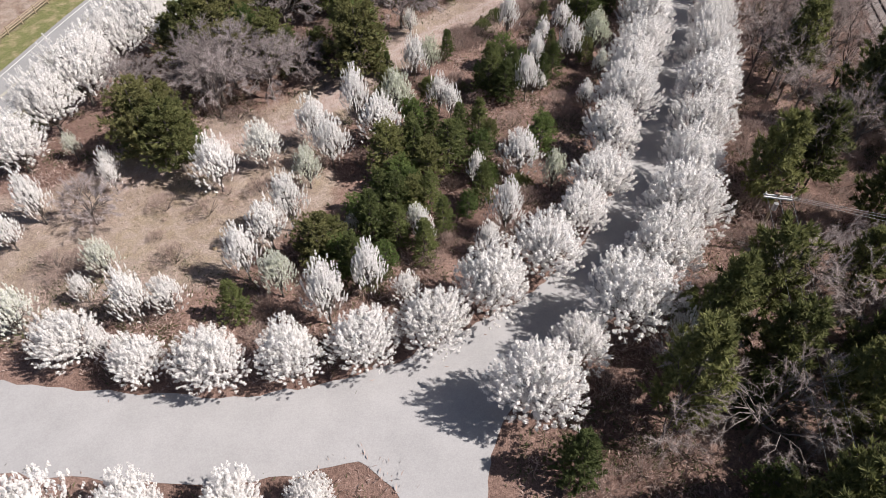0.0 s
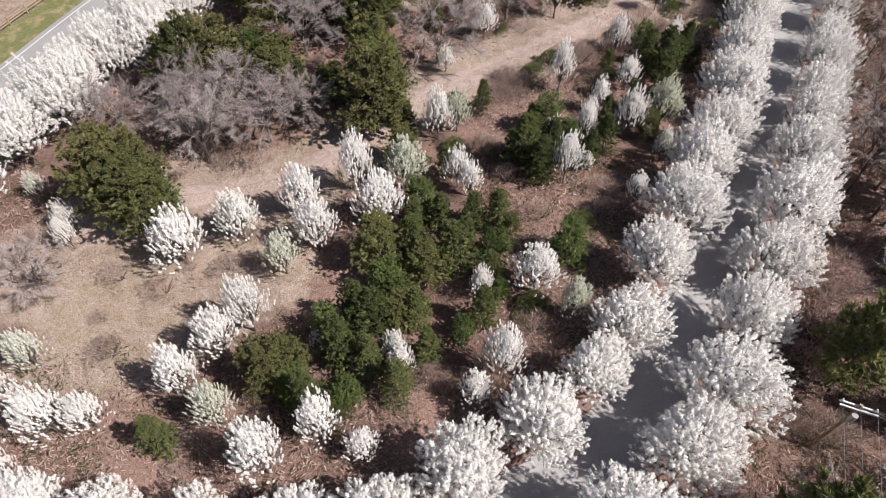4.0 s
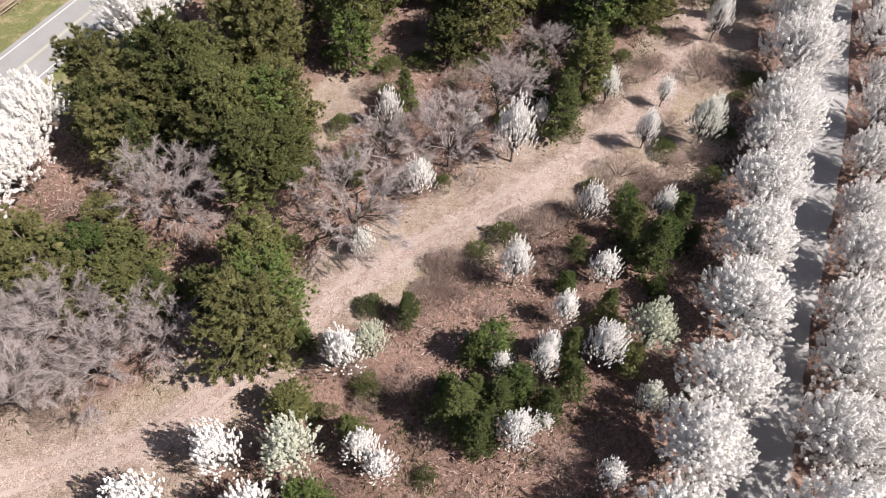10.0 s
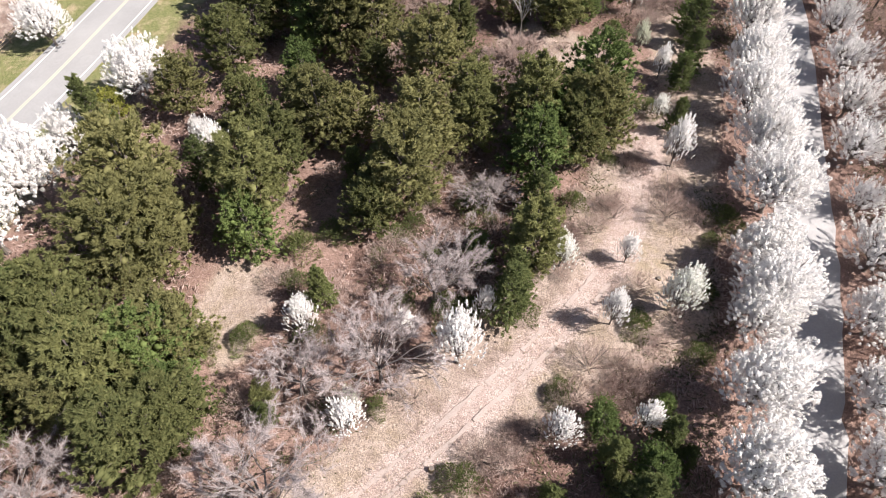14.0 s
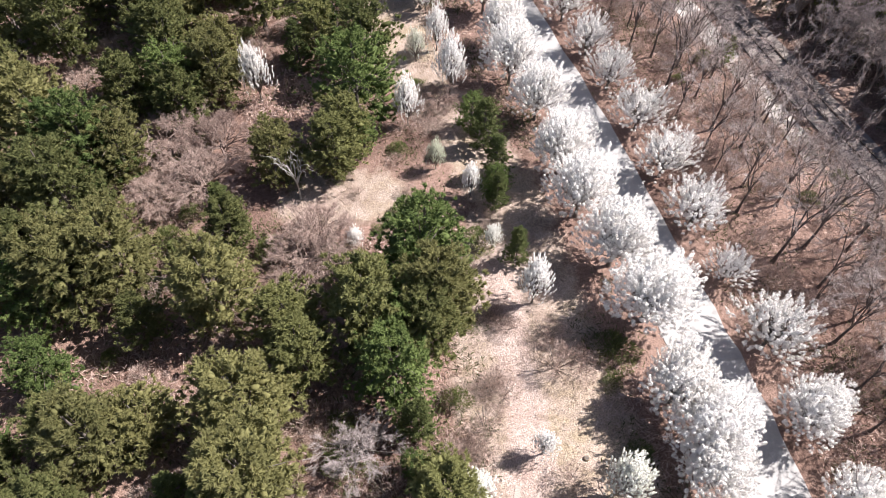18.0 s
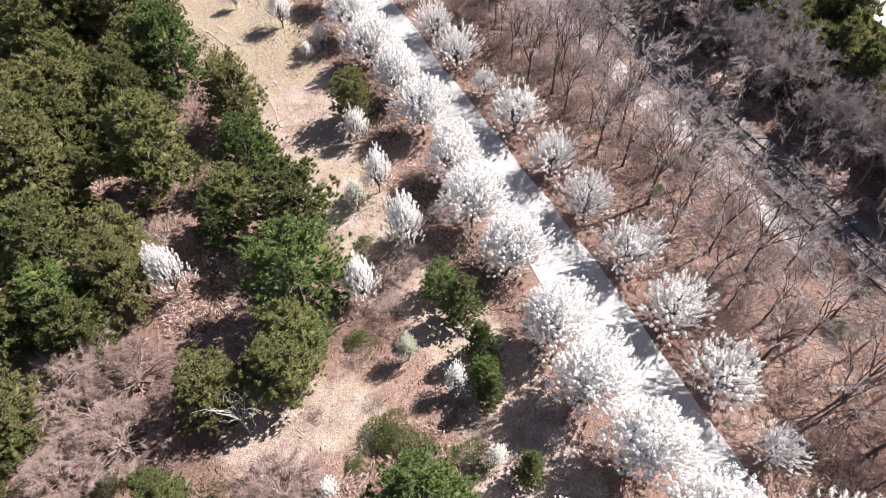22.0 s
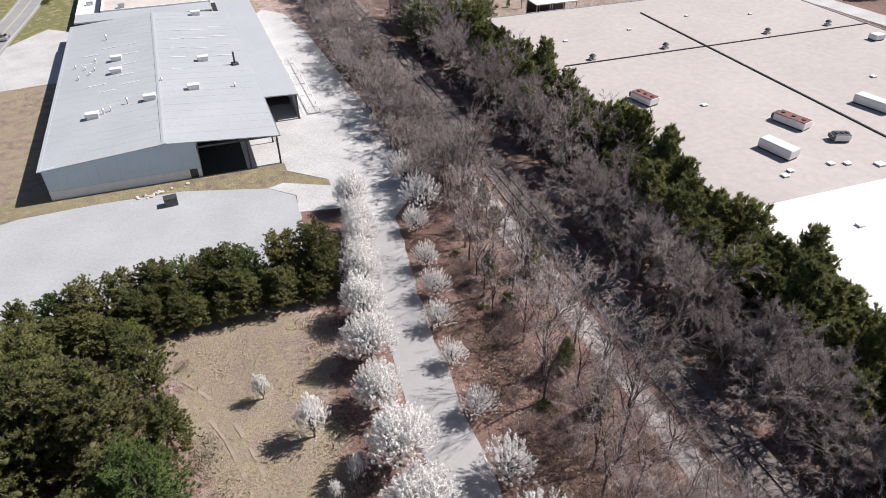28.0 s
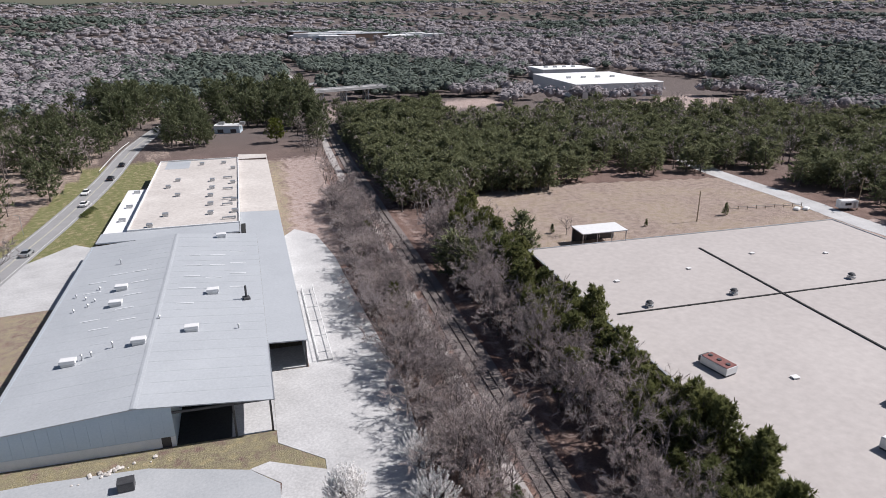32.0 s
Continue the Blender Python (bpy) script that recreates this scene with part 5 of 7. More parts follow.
# strip between yard and railway
scatter(165, along_rail(-16, -5.5, 206, 338), BARES + FULL_BARES, 0.75, 1.15, 1.4, tall=(0.85, 1.1), keep=lambda x, y: (np.array([x, y]) - HALL) @ UX > 52.5)
scatter(6, along_rail(-14, -6, 214, 330), PINES[:2], 0.5, 0.75, 6, keep=lambda x, y: (np.array([x, y]) - HALL) @ UX > 53)
strip = []
scatter(40, along_rail(-16, -6, 330, 440), FAR_BARES, 0.6, 1.0, 2.6, tall=(0.7, 1.0), grove=strip)
raise_grove("trackside_thicket", strip, "leafless thicket along the railway")
# belt between the railway and the store
scatter(135, along_rail(9, 20, 90, 290), LIGHT_PINES, 0.85, 1.25, 2.3, tall=(1.0, 1.3), keep=lambda x, y: x > rail_x(y) + (10 if y < 195 else 13) or rs.uniform() < 0.14)
scatter(130, along_rail(4, 14.5, 92, 290), BARES + FULL_BARES + TALLS[:1], 0.9, 1.3, 1.7, tall=(1.0, 1.35), keep=lambda x, y: x < rail_x(y) + 9.5 if y < 195 else x > rail_x(y) + 6.5)
# woods beyond the store and the field
back = []
scatter(560, along_rail(6, 62, 262, 470), FAR_PINES, 1.0, 1.5, 2.3, tall=(0.72, 0.98), keep=lambda x, y: math.sin(x / 13) + math.sin(y / 17) > -0.9, grove=back)
scatter(230, along_rail(5, 60, 262, 470), FAR_BARES, 1.0, 1.4, 3.4, tall=(0.9, 1.1), grove=back)
scatter(700, lambda: (rs.uniform(170, 400), rs.uniform(225, 430)), FAR_PINES, 1.1, 1.6, 2.8, tall=(0.62, 0.85), grove=back,
        keep=lambda x, y: not (-2 < (np.array([x, y]) - STORE) @ UX < 112 and (np.array([x, y]) - STORE) @ VX < 160) and ((x - 390) / 66) ** 2 + ((y - 420) / 30) ** 2 > 1 and ((x - 310) / 46) ** 2 + ((y - 455) / 26) ** 2 > 1)
scatter(260, lambda: (rs.uniform(225, 420), rs.uniform(150, 420)), FAR_BARES, 1.1, 1.6, 3.4, tall=(1.0, 1.3), grove=back,
        keep=lambda x, y: ((np.array([x, y]) - STORE) @ UX > 112 or (np.array([x, y]) - STORE) @ VX > 158) and ((x - 390) / 66) ** 2 + ((y - 420) / 30) ** 2 > 1)
raise_grove("mixed_woods", back, "dense pine and leafless woods behind the field")
# west side of the highway and behind the far end of the halls
west = []
scatter(230, lambda: (rs.uniform(-60, 75), rs.uniform(255, 500)), FAR_BARES + FAR_PINES[:1], 0.9, 1.5, 3.6, keep=lambda x, y: x < np.interp(y, HIGHWAY[:, 1], HIGHWAY[:, 0]) - 10 and not (y < 350 and x > np.interp(y, HIGHWAY[:, 1], HIGHWAY[:, 0]) - 16), grove=west)
scatter(260, lambda: (rs.uniform(20, 200), rs.uniform(425, 545)), FAR_PINES[:2] + FAR_BARES, 1.1, 1.7, 3.6, tall=(0.8, 1.1), keep=lambda x, y: not (86 < x < 160 and y < 446) and not (122 < x < 160 and y < 478), grove=west)
scatter(70, lambda: (rs.uniform(84, 200), rs.uniform(448, 580)), FAR_PINES, 1.6, 2.3, 4.4, tall=(0.85, 1.1), keep=lambda x, y: not (122 < x < 158 and y < 486) and x < rail_x(y) - 8, grove=west)
raise_grove("roadside_woods", west, "leafless and pine woods beyond the highway")
# evergreen wood west of the clearings
scatter(34, lambda: (rs.uniform(-6, 46), rs.uniform(135, 212)), PINES, 1.0, 1.5, 4.6, tall=(0.95, 1.2), keep=lambda x, y: (y > 168 or x < 12) and x < 43 - 0.06 * abs(y - 160) and x > np.interp(y, HIGHWAY[:, 1], HIGHWAY[:, 0]) + 12 and not (26 < x < 40 and 130 < y < 141))
scatter(9, lambda: (rs.uniform(-26, 12), rs.uniform(92, 130)), CEDARS + PINES[:1], 0.7, 1.0, 4.5, keep=lambda x, y: x > np.interp(y, HIGHWAY[:, 1], HIGHWAY[:, 0]) + 10 and not (-6 < x < 4 and 96 < y < 108) and (x - 8) * 0.55 < y - 92)
plant(OLIVES, 0, 147.5, 440, 1.5, 1.2)
for fx, fy, sc in ((220.7, 266.0, 0.42), (169.6, 279.5, 0.3), (194.4, 270.6, 0.25)):
    plant(CEDARS, 1, fx, fy, sc, 0.9)
plant(BARES, 2, 171.8, 276.5, 0.55, 1.2)
for hx, hy in ((66.6, 361), (67.4, 363), (68.3, 365), (69.2, 367)):
    plant(GREEN_BRUSH, int(hy), hx, hy, 0.85, 0.8)
plant(FULL_BARES, 1, 47.5, 318, 1.3, 1.1)
# brush in the openings
scatter(60, lambda: (rs.uniform(-14, 44), rs.uniform(40, 165)), GREEN_BRUSH, 0.5, 1.2, 3.0, keep=lambda x, y: x < lane_x(y) - 6 and not (y < 70 and x < -6))
scatter(14, beside_avenue(8, 26, 50, 200), GREEN_BRUSH, 0.4, 0.9, 4.0)
low = []
scatter(150, lambda: (rs.uniform(2, 48), rs.uniform(92, 175)), BRUSH, 0.6, 1.6, 1.6, tall=(0.6, 1.1), grove=low)
scatter(60, lambda: (rs.uniform(2, 48), rs.uniform(92, 175)), GREEN_BRUSH, 0.5, 1.3, 2.0, tall=(0.5, 0.9), grove=low)
raise_grove("clearing_brush", low, "low leafless and evergreen brush between the pines")
scatter(120, lambda: (rs.uniform(-34, 34), rs.uniform(34, 100)), BRUSH, 0.5, 1.3, 2.0, road=6)
scatter(26, lambda: (rs.uniform(26, 60), rs.uniform(95, 200)), BRUSH, 0.3, 0.7, 2.4, keep=lambda x, y: x < lane_x(y) - 5)


# ---- far woods: one sheet of crowns too many to count ----
def far_woods(name, count, seed, material, blades, slim, label, patch):
    rnd = np.random.RandomState(seed)
    vs, fs, n0 = [], [], 0
    tries = 0
    made = 0
    while made < count and tries < count * 6:
        tries += 1
        r = 430 * (3900 / 430) ** rnd.uniform() ** 0.9
        a = rnd.uniform(-0.95, 0.95) + radians(30)
        x, y = 50 + math.sin(a) * r, 125 + math.cos(a) * r
        if math.sin(x / 85 + 2 * math.sin(y / 160)) + math.cos(y / 120 + x / 300) * 0.8 + rnd.normal() * 0.45 < patch[0] or (patch[1] and math.sin(x / 85 + 2 * math.sin(y / 160)) + math.cos(y / 120 + x / 300) * 0.8 > patch[1]):
            continue
        if any(((x - cx) / ax) ** 2 + ((y - cy) / ay) ** 2 < 1 for cx, cy, ax, ay in ((250, 505, 66, 36), (390, 420, 66, 28), (430, 520, 90, 75), (138, 470, 26, 40), (214, 540, 34, 24), (310, 455, 46, 26), (530, 1130, 175, 85), (470, 610, 40, 50))):
            continue
        if line_distance(np.array([x]), np.array([y]), RAILWAY)[0] < 9 or line_distance(np.array([x]), np.array([y]), HIGHWAY)[0] < 12:
            continue
        size = 3.2 + r * 0.0046
        hgt = rnd.uniform(8.0, 11.5) * (1 + r / 9000)
        k = blades if r < 800 else blades // 2 if r < 1500 else blades // 4
        fine = 0.42 if r < 800 else 0.5 if r < 1500 else 0.62
        z = height(np.array([x]), np.array([y]))[0]
        c = np.array([[x, y, z + hgt * rnd.uniform(0.45, 0.62)]])
        d = rnd.normal(size=(k, 3))
        d /= np.linalg.norm(d, axis=1)[:, None]
        d[:, 2] = np.abs(d[:, 2])
        p = c + d * np.array([size, size, hgt * 0.4]) * rnd.uniform(0.75, 1.15, (k, 1))
        v, f = petals(rnd, p, d * 0.8 + np.array([0, 0, 0.7]), size * fine, slim, 0.22)
        v, f = with_cores(rnd, v, f, c, np.array([[0, 0, 1.0]]), np.array([hgt * 0.3]), np.array([size * 0.74]))
        vs.append(v)
        fs.append(f + n0)
        n0 += len(v)
        made += 1
    me = raw_mesh(name, np.concatenate(vs), np.concatenate(fs), material)
    me.polygons.foreach_set("use_smooth", np.ones(len(me.polygons), bool))
    tagged(new(name, me), label, "woodland", kind="stuff")


far_woods("distant_pine_woods", 6500, 7, M_HAZY_PINE, 44, 0.6, "pine woods covering the far hills, haze tinted into their green", (0.2, None))
far_woods("distant_bare_woods", 9000, 8, M_HAZY_BARE, 44, 0.45, "leafless woods covering the far hills, haze tinted into their grey-brown", (-9, 0.55))


# ---- dry grass tussocks ----
def tussocks(name, count, seed, strips, label):
    rnd = np.random.RandomState(seed)
    pts = []
    for s in strips:
        s = np.array(s, float)
        ln = np.linalg.norm(np.diff(s[:, :2], axis=0), axis=1) * (s[:-1, 2] + s[1:, 2])
        for i, share in enumerate(ln / sum(np.sum(np.linalg.norm(np.diff(np.array(q, float)[:, :2], axis=0), axis=1) * (np.array(q, float)[:-1, 2] + np.array(q, float)[1:, 2])) for q in strips)):
            k = int(count * share)
            t = rnd.uniform(0, 1, (k, 1))
            p = s[i] + (s[i + 1] - s[i]) * t
            q, rr = rnd.uniform(0, 6.283, k), np.sqrt(rnd.uniform(0, 1, k)) * (p[:, 2] + 1)
            pts.append(np.stack([p[:, 0] + np.cos(q) * rr, p[:, 1] + np.sin(q) * rr, rnd.uniform(0.02, 0.12, k)], 1))
    pts = np.concatenate(pts)
    pts = np.repeat(pts, 3, axis=0) + rnd.normal(size=(len(pts) * 3, 3)) * np.array([0.1, 0.1, 0.03])
    v, f = tufts(rnd, pts, 0.34, 0.08, lean=np.tile([[0, 0, 0.9]], (len(pts), 1)), crossed=False)
    tagged(new(name, raw_mesh(name, v, f, M_STRAW)), label, "grass", kind="stuff")


def undergrowth(name, clumps, seed, material, size, rise, label):
    """Weeds and fallen twigs in loose clumps on the wood's floor, off the roads."""
    rnd = np.random.RandomState(seed)
    c = np.stack([rnd.uniform(-45, 104, clumps), rnd.uniform(-14, 214, clumps)], 1)
    ok = (line_distance(c[:, 0], c[:, 1], AVENUE) > 5.2) & (line_distance(c[:, 0], c[:, 1], SIDE_ROAD) > 4.2) & (line_distance(c[:, 0], c[:, 1], HIGHWAY) > 11) & (line_distance(c[:, 0], c[:, 1], RAILWAY) > 3.6)
    ok &= (c[:, 1] < 198 - 0.2 * (c[:, 0] - 60)) & (c[:, 0] > np.interp(c[:, 1], HIGHWAY[:, 1], HIGHWAY[:, 0])) & (c[:, 0] < np.interp(c[:, 1], RAILWAY[:, 1], RAILWAY[:, 0]) + 18)
    ok &= line_distance(c[:, 0], c[:, 1], TRACK) > 2.6
    near = np.full(clumps, 1e9)
    for strip in CLEARINGS:
        s = np.array(strip, float)
        near = np.minimum(near, line_distance(c[:, 0], c[:, 1], s[:, :2]))
    ok &= (near > 4.5) | (rnd.uniform(size=clumps) < 0.03)
    ok &= np.sin(c[:, 0] * 0.31 + seed) + np.sin(c[:, 1] * 0.27 + 1.7 * seed) + rnd.normal(size=clumps) * 0.6 > -0.5
    c = c[ok]
    k = 60
    wide = rnd.uniform(0.5, 1.5, (len(c), 1, 1))
    p = c[:, None, :] + rnd.normal(size=(len(c), k, 2)) * wide
    z = np.abs(rnd.normal(size=(len(c), k, 1))) * rise * wide + 0.08
    p = np.concatenate([p, z], 2).reshape(-1, 3)
    v, f = petals(rnd, p, rnd.normal(size=p.shape) + np.array([0, 0, 0.4]), size, 0.13, 0.5)
    tagged(new(name, raw_mesh(name, v, f, material)), label, "undergrowth", kind="stuff")


undergrowth("brown_undergrowth", 9500, 3, M_BRUSH, 0.5, 0.16, "dead weeds and fallen twigs on the wood floor")
undergrowth("green_undergrowth", 5600, 9, M_GREEN_WEED, 0.46, 0.34, "olive green weeds and seedlings on the wood floor")
tussocks("dry_grass", 22000, 21, CLEARINGS, "pale dry grass tussocks in the clearings")
for proto, m_ in LATER:
    proto.matrix_basis = m_
for proto in FIRST:
    if proto.name not in used:
        for o in list(proto.children_recursive) + [proto]:
            bpy.data.objects.remove(o)


# ---- warehouse hall ----
VH = np.array([math.sin(radians(14.2)), math.cos(radians(14.2))])


def hp(u, v):
    """Plan place in the hall: u along its front, v towards its back."""
    return tuple(HALL + UX * u + VH * v)


def slab(outline, z0, z1):
    return prism(bmesh.new(), [hp(u, v) for u, v in outline], z0, z1)


def rect(u0, u1, v0, v1):
    return [(u0, v0), (u1, v0), (u1, v1), (u0, v1)]


def sloped(rows, thick):
    """A roof sheet over rows of plan points (u, v, z), each row one line along the roof."""
    bm = bmesh.new()
    top = [[bm.verts.new((*hp(u, v), z)) for u, v, z in r] for r in rows]
    low = [[bm.verts.new((*hp(u, v), z - thick)) for u, v, z in r] for r in rows]
    for i in range(len(rows) - 1):
        for j in range(len(rows[0]) - 1):
            bm.faces.new((top[i][j], top[i][j + 1], top[i + 1][j + 1], top[i + 1][j]))
            bm.faces.new((low[i][j], low[i + 1][j], low[i + 1][j + 1], low[i][j + 1]))
    for i in range(len(rows) - 1):
        bm.faces.new((top[i][0], top[i + 1][0], low[i + 1][0], low[i][0]))
        bm.faces.new((top[i][-1], low[i][-1], low[i + 1][-1], top[i + 1][-1]))
    for j in range(len(rows[0]) - 1):
        bm.faces.new((top[0][j], low[0][j], low[0][j + 1], top[0][j + 1]))
        bm.faces.new((top[-1][j], top[-1][j + 1], low[-1][j + 1], low[-1][j]))
    bmesh.ops.recalc_face_normals(bm, faces=bm.faces)
    return bm


def roof_z(u):
    return 6.75 - 1.45 * abs(u - 17.9) / 17.5


hall = thing("warehouse", Matrix(), "long metal warehouse with pale grey roof and blue siding", "building")
part("gable_roof", sloped([[(-0.5, v, roof_z(-0.4)), (17.9, v, 6.75), (35.3, v, roof_z(35.3))] for v in (-0.4, 24, 48, 73)], 0.16), M_ROOF, hall, "pale grey ribbed metal roof")
part("ridge_cap", sloped([[(17.5, v, 6.79), (17.9, v, 6.84), (18.3, v, 6.79)] for v in (-0.4, 73)], 0.05), M_ROOF, hall, "pale grey ridge cap")
for k in range(1, 24):                              # standing seams
    for u0, u1 in ((-0.4, 17.3), (18.5, 35.2)):
        v = 73.0 * k / 24
        part("roof_seam", sloped([[(u0, v - 0.03, roof_z(u0) + 0.015), (u1, v - 0.03, roof_z(u1) + 0.015)], [(u0, v + 0.03, roof_z(u0) + 0.015), (u1, v + 0.03, roof_z(u1) + 0.015)]], 0.03), M_ROOF, hall)
rnd = random.Random(4)
for u, v in ((5, 44), (5, 49), (8.5, 52), (12.5, 52), (13, 46), (12.5, 40), (12, 34), (7, 31), (22, 33), (22, 40), (22.5, 46), (22.5, 52), (22, 58), (26.5, 45), (27, 52), (27, 58), (31, 40), (31, 47), (31, 53), (31, 60), (13, 29), (9, 27)):
    part("roof_light", sloped([[(u - 1.5, v - 0.16, roof_z(u - 1.5) + 0.07), (u + 1.5, v - 0.16, roof_z(u + 1.5) + 0.07)], [(u - 1.5, v + 0.16, roof_z(u - 1.5) + 0.07), (u + 1.5, v + 0.16, roof_z(u + 1.5) + 0.07)]], 0.06),
         M_ROOF_LIGHT, hall, "milky pale roof light panel")
# walls
part("front_wall", slab(rect(0, 22.3, 0, 0.25), 1.55, 5.3), M_WALL_BLUE, hall, "pale blue metal siding")
part("front_base", slab(rect(-0.02, 20.5, -0.04, 0.25), -0.3, 1.55), M_WALL_BASE, hall, "white painted block base")
part("front_base", slab(rect(21.7, 22.3, -0.04, 0.25), -0.3, 1.55), M_WALL_BASE, hall)
part("door", slab(rect(20.5, 21.7, 0.05, 0.15), -0.05, 2.1), M_DARKSTEEL, hall, "dark steel door")
bm = bmesh.new()
pts = [(0, 5.3), (17.9, 6.55), (22.3, 6.2), (22.3, 5.3)]
front = [bm.verts.new((*hp(u, 0.0), z)) for u, z in pts]
back = [bm.verts.new((*hp(u, 0.25), z)) for u, z in pts]
bm.faces.new(front)
bm.faces.new(back[::-1])
for i in range(4):
    bm.faces.new((front[i], back[i], back[(i + 1) % 4], front[(i + 1) % 4]))
bmesh.ops.recalc_face_normals(bm, faces=bm.faces)
part("gable_wall", bm, M_WALL_BLUE, hall)
for k in range(1, 15):
    part("siding_rib", slab(rect(k * 1.5 - 0.04, k * 1.5 + 0.04, -0.05, -0.002), 1.6, 5.25), M_WALL_BLUE, hall)
part("side_wall", slab(rect(0, 0.25, 0.25, 72.8), -0.3, 5.28), M_WALL_BLUE, hall)
part("bay_wall", slab(rect(22.05, 22.3, 0.25, 16.4), -0.3, 6.1), M_WALL_BLUE, hall)
# bay_floor and hall_floor are black: the dim inside is put into their colour
part("bay_floor", slab(rect(22.3, 29.4, 0.0, 72), -0.2, 0.06), M_TAR_AND_SHADE, hall, "bay floor coloured black for the shade inside")
part("apron", slab(rect(29.4, 35.3, 0.0, 16.4), -0.2, 0.06), M_CONCRETE, hall)
part("hall_floor", slab(rect(29.4, 34.9, 16.4, 72), -0.2, 0.06), M_TAR_AND_SHADE, hall)
for u, v in ((30.0, 0.1), (34.85, 0.1), (34.85, 8.2)):
    part("post", slab(rect(u - 0.14, u + 0.14, v - 0.14, v + 0.14), -0.3, roof_z(u) - 0.1), M_DARKSTEEL, hall, "dark steel post")
part("eave_beam", slab(rect(22.3, 34.99, -0.05, 0.15), 5.0, 5.32), M_DARKSTEEL, hall)
part("gutter", slab(rect(35.3, 35.5, -0.3, 16.3), 5.08, 5.26), M_STEEL, hall)
# dock wing along the yard
part("wing_roof", sloped([[(31.6, v, 5.35), (41.5, v, 5.0)] for v in (73.0, 92)], 0.2), M_ROOF, hall, "pale grey ribbed metal roof")
part("wing_roof", sloped([[(31.6, v, 5.35), (41.5, v, 5.0)] for v in (92.02, 130, 168)], 0.2), M_ROOF_TAN, hall, "weathered tan flat membrane roof")
part("dock_roof", sloped([[(35.32, v, 5.24), (41.5, v, 5.0)] for v in (16.3, 45, 73.0)], 0.2), M_ROOF, hall)
part("wing_wall", slab(rect(41.0, 41.25, 17, 167.5), -0.3, 4.85), M_WALL_BASE, hall)
part("dock_floor", slab(rect(35, 41.2, 16.4, 24), -0.2, 0.06), M_CONCRETE, hall)
part("hall_side_wall", slab(rect(34.9, 35.1, 16.7, 73), -0.3, 5.0), M_WALL_BASE, hall)
for u in (35.4, 41.1):
    part("post", slab(rect(u - 0.15, u + 0.15, 16.4, 16.7), -0.3, 4.8), M_DARKSTEEL, hall)
for k in range(6):
    v = 32 + k * 21
    part("dock_door", slab(rect(41.22, 41.32, v, v + 3.2), 0.0, 3.2), M_STEEL, hall, "roll-up steel dock door")
# older middle and rear part
part("link_roof", sloped([[(0.5, v, 6.0), (31.5, v, 6.15)] for v in (73.05, 80)], 0.3), M_ROOF, hall)
part("link_wall", slab(rect(0.6, 0.85, 73.0, 80), -0.3, 5.7), M_WALL_DARK, hall)
part("rear_roof", slab(rect(6.3, 31.5, 80.05, 158), 5.75, 6.05), M_ROOF_TAN, hall, "weathered tan flat membrane roof")
for nm, r_ in (("parapet", rect(6.1, 31.7, 79.85, 80.2)), ("parapet", rect(6.1, 6.35, 80.2, 158)), ("parapet", rect(31.4, 31.65, 80.2, 158)), ("parapet", rect(6.1, 31.7, 157.9, 158.2))):
    part(nm, slab(r_, 5.6, 6.45), M_WHITE, hall, "pale parapet coping")
part("rear_wall", slab(rect(6.3, 6.55, 80.2, 158), -0.3, 5.7), M_WALL_DARK, hall, "dark brown brick wall")
part("rear_end_wall", slab(rect(6.3, 41.2, 158.2, 158.5), -0.3, 5.6), M_WALL_DARK, hall)
part("rear_strip", slab(rect(8.5, 16, 146, 157.7), 6.05, 6.08), M_ROOF, hall)
# flat black slab on the roof; only its colour gives the pit depth
part("roof_pit", slab(rect(31.9, 32.9, 73.5, 81), 5.37, 5.5), M_TAR_AND_SHADE, hall, "black slab marking a roof gutter pit")

office = thing("office_annex", Matrix(), "low brick office annex with white flat roof", "building")
part("roof", slab(rect(-0.9, 4.7, 88, 131), 3.3, 3.55), M_ROOF_WHITE, office, "white membrane roof")
part("wall", slab(rect(-0.6, 4.4, 88.3, 130.7), -0.3, 3.3), M_WALL_DARK, office, "dark brown brick wall")
for k in range(12):
    v = 90 + k * 3.4
    part("window", slab(rect(-0.68, -0.58, v, v + 1.8), 1.0, 2.4), M_GLASS, office, "dark tinted window")
for v in (97, 110, 126):
    part("roof_unit", slab(rect(1.4, 3.0, v, v + 1.3), 3.55, 4.3), M_STEEL, office)


def roof_vent(u, v, z, lu, lv, h, label, material=None):
    """A roof ventilator: curb, box and overhanging hood."""
    t = thing("roof_vent", pose(*hp(u, v), z, 0, 0, -15), label, "roof vent", "vents on the warehouse roof")
    part("curb", blk(-lu * 0.42, lu * 0.42, -lv * 0.42, lv * 0.42, -0.25, h * 0.45), M_STEEL, t)
    part("hood", blk(-lu / 2, lu / 2, -lv / 2, lv / 2, h * 0.45, h, 0.06), material or M_WHITE, t)


for u, v in ((6.9, 15.8), (16.3, 18.7), (23.8, 21.9), (10.4, 35.8), (10.3, 43.1), (26.6, 37.2), (27.5, 70.0)):
    roof_vent(u, v, roof_z(u), 2.2, 1.3, 1.0, "white hooded ventilator on the grey metal roof")
for u, v in ((11.9, 120.5), (15.2, 110.0), (13.7, 90.7), (10.9, 82.4), (24.0, 107.4), (24.0, 125.8), (24.3, 98.4), (24.6, 89.6), (24.2, 116), (30, 141.1), (30, 121.4), (30.3, 101.2), (30.5, 90), (27, 150), (20, 150), (14, 128)):
    roof_vent(u, v, 6.05, 1.5, 1.2, 0.9, "grey roof unit on the tan flat roof", M_STEEL)
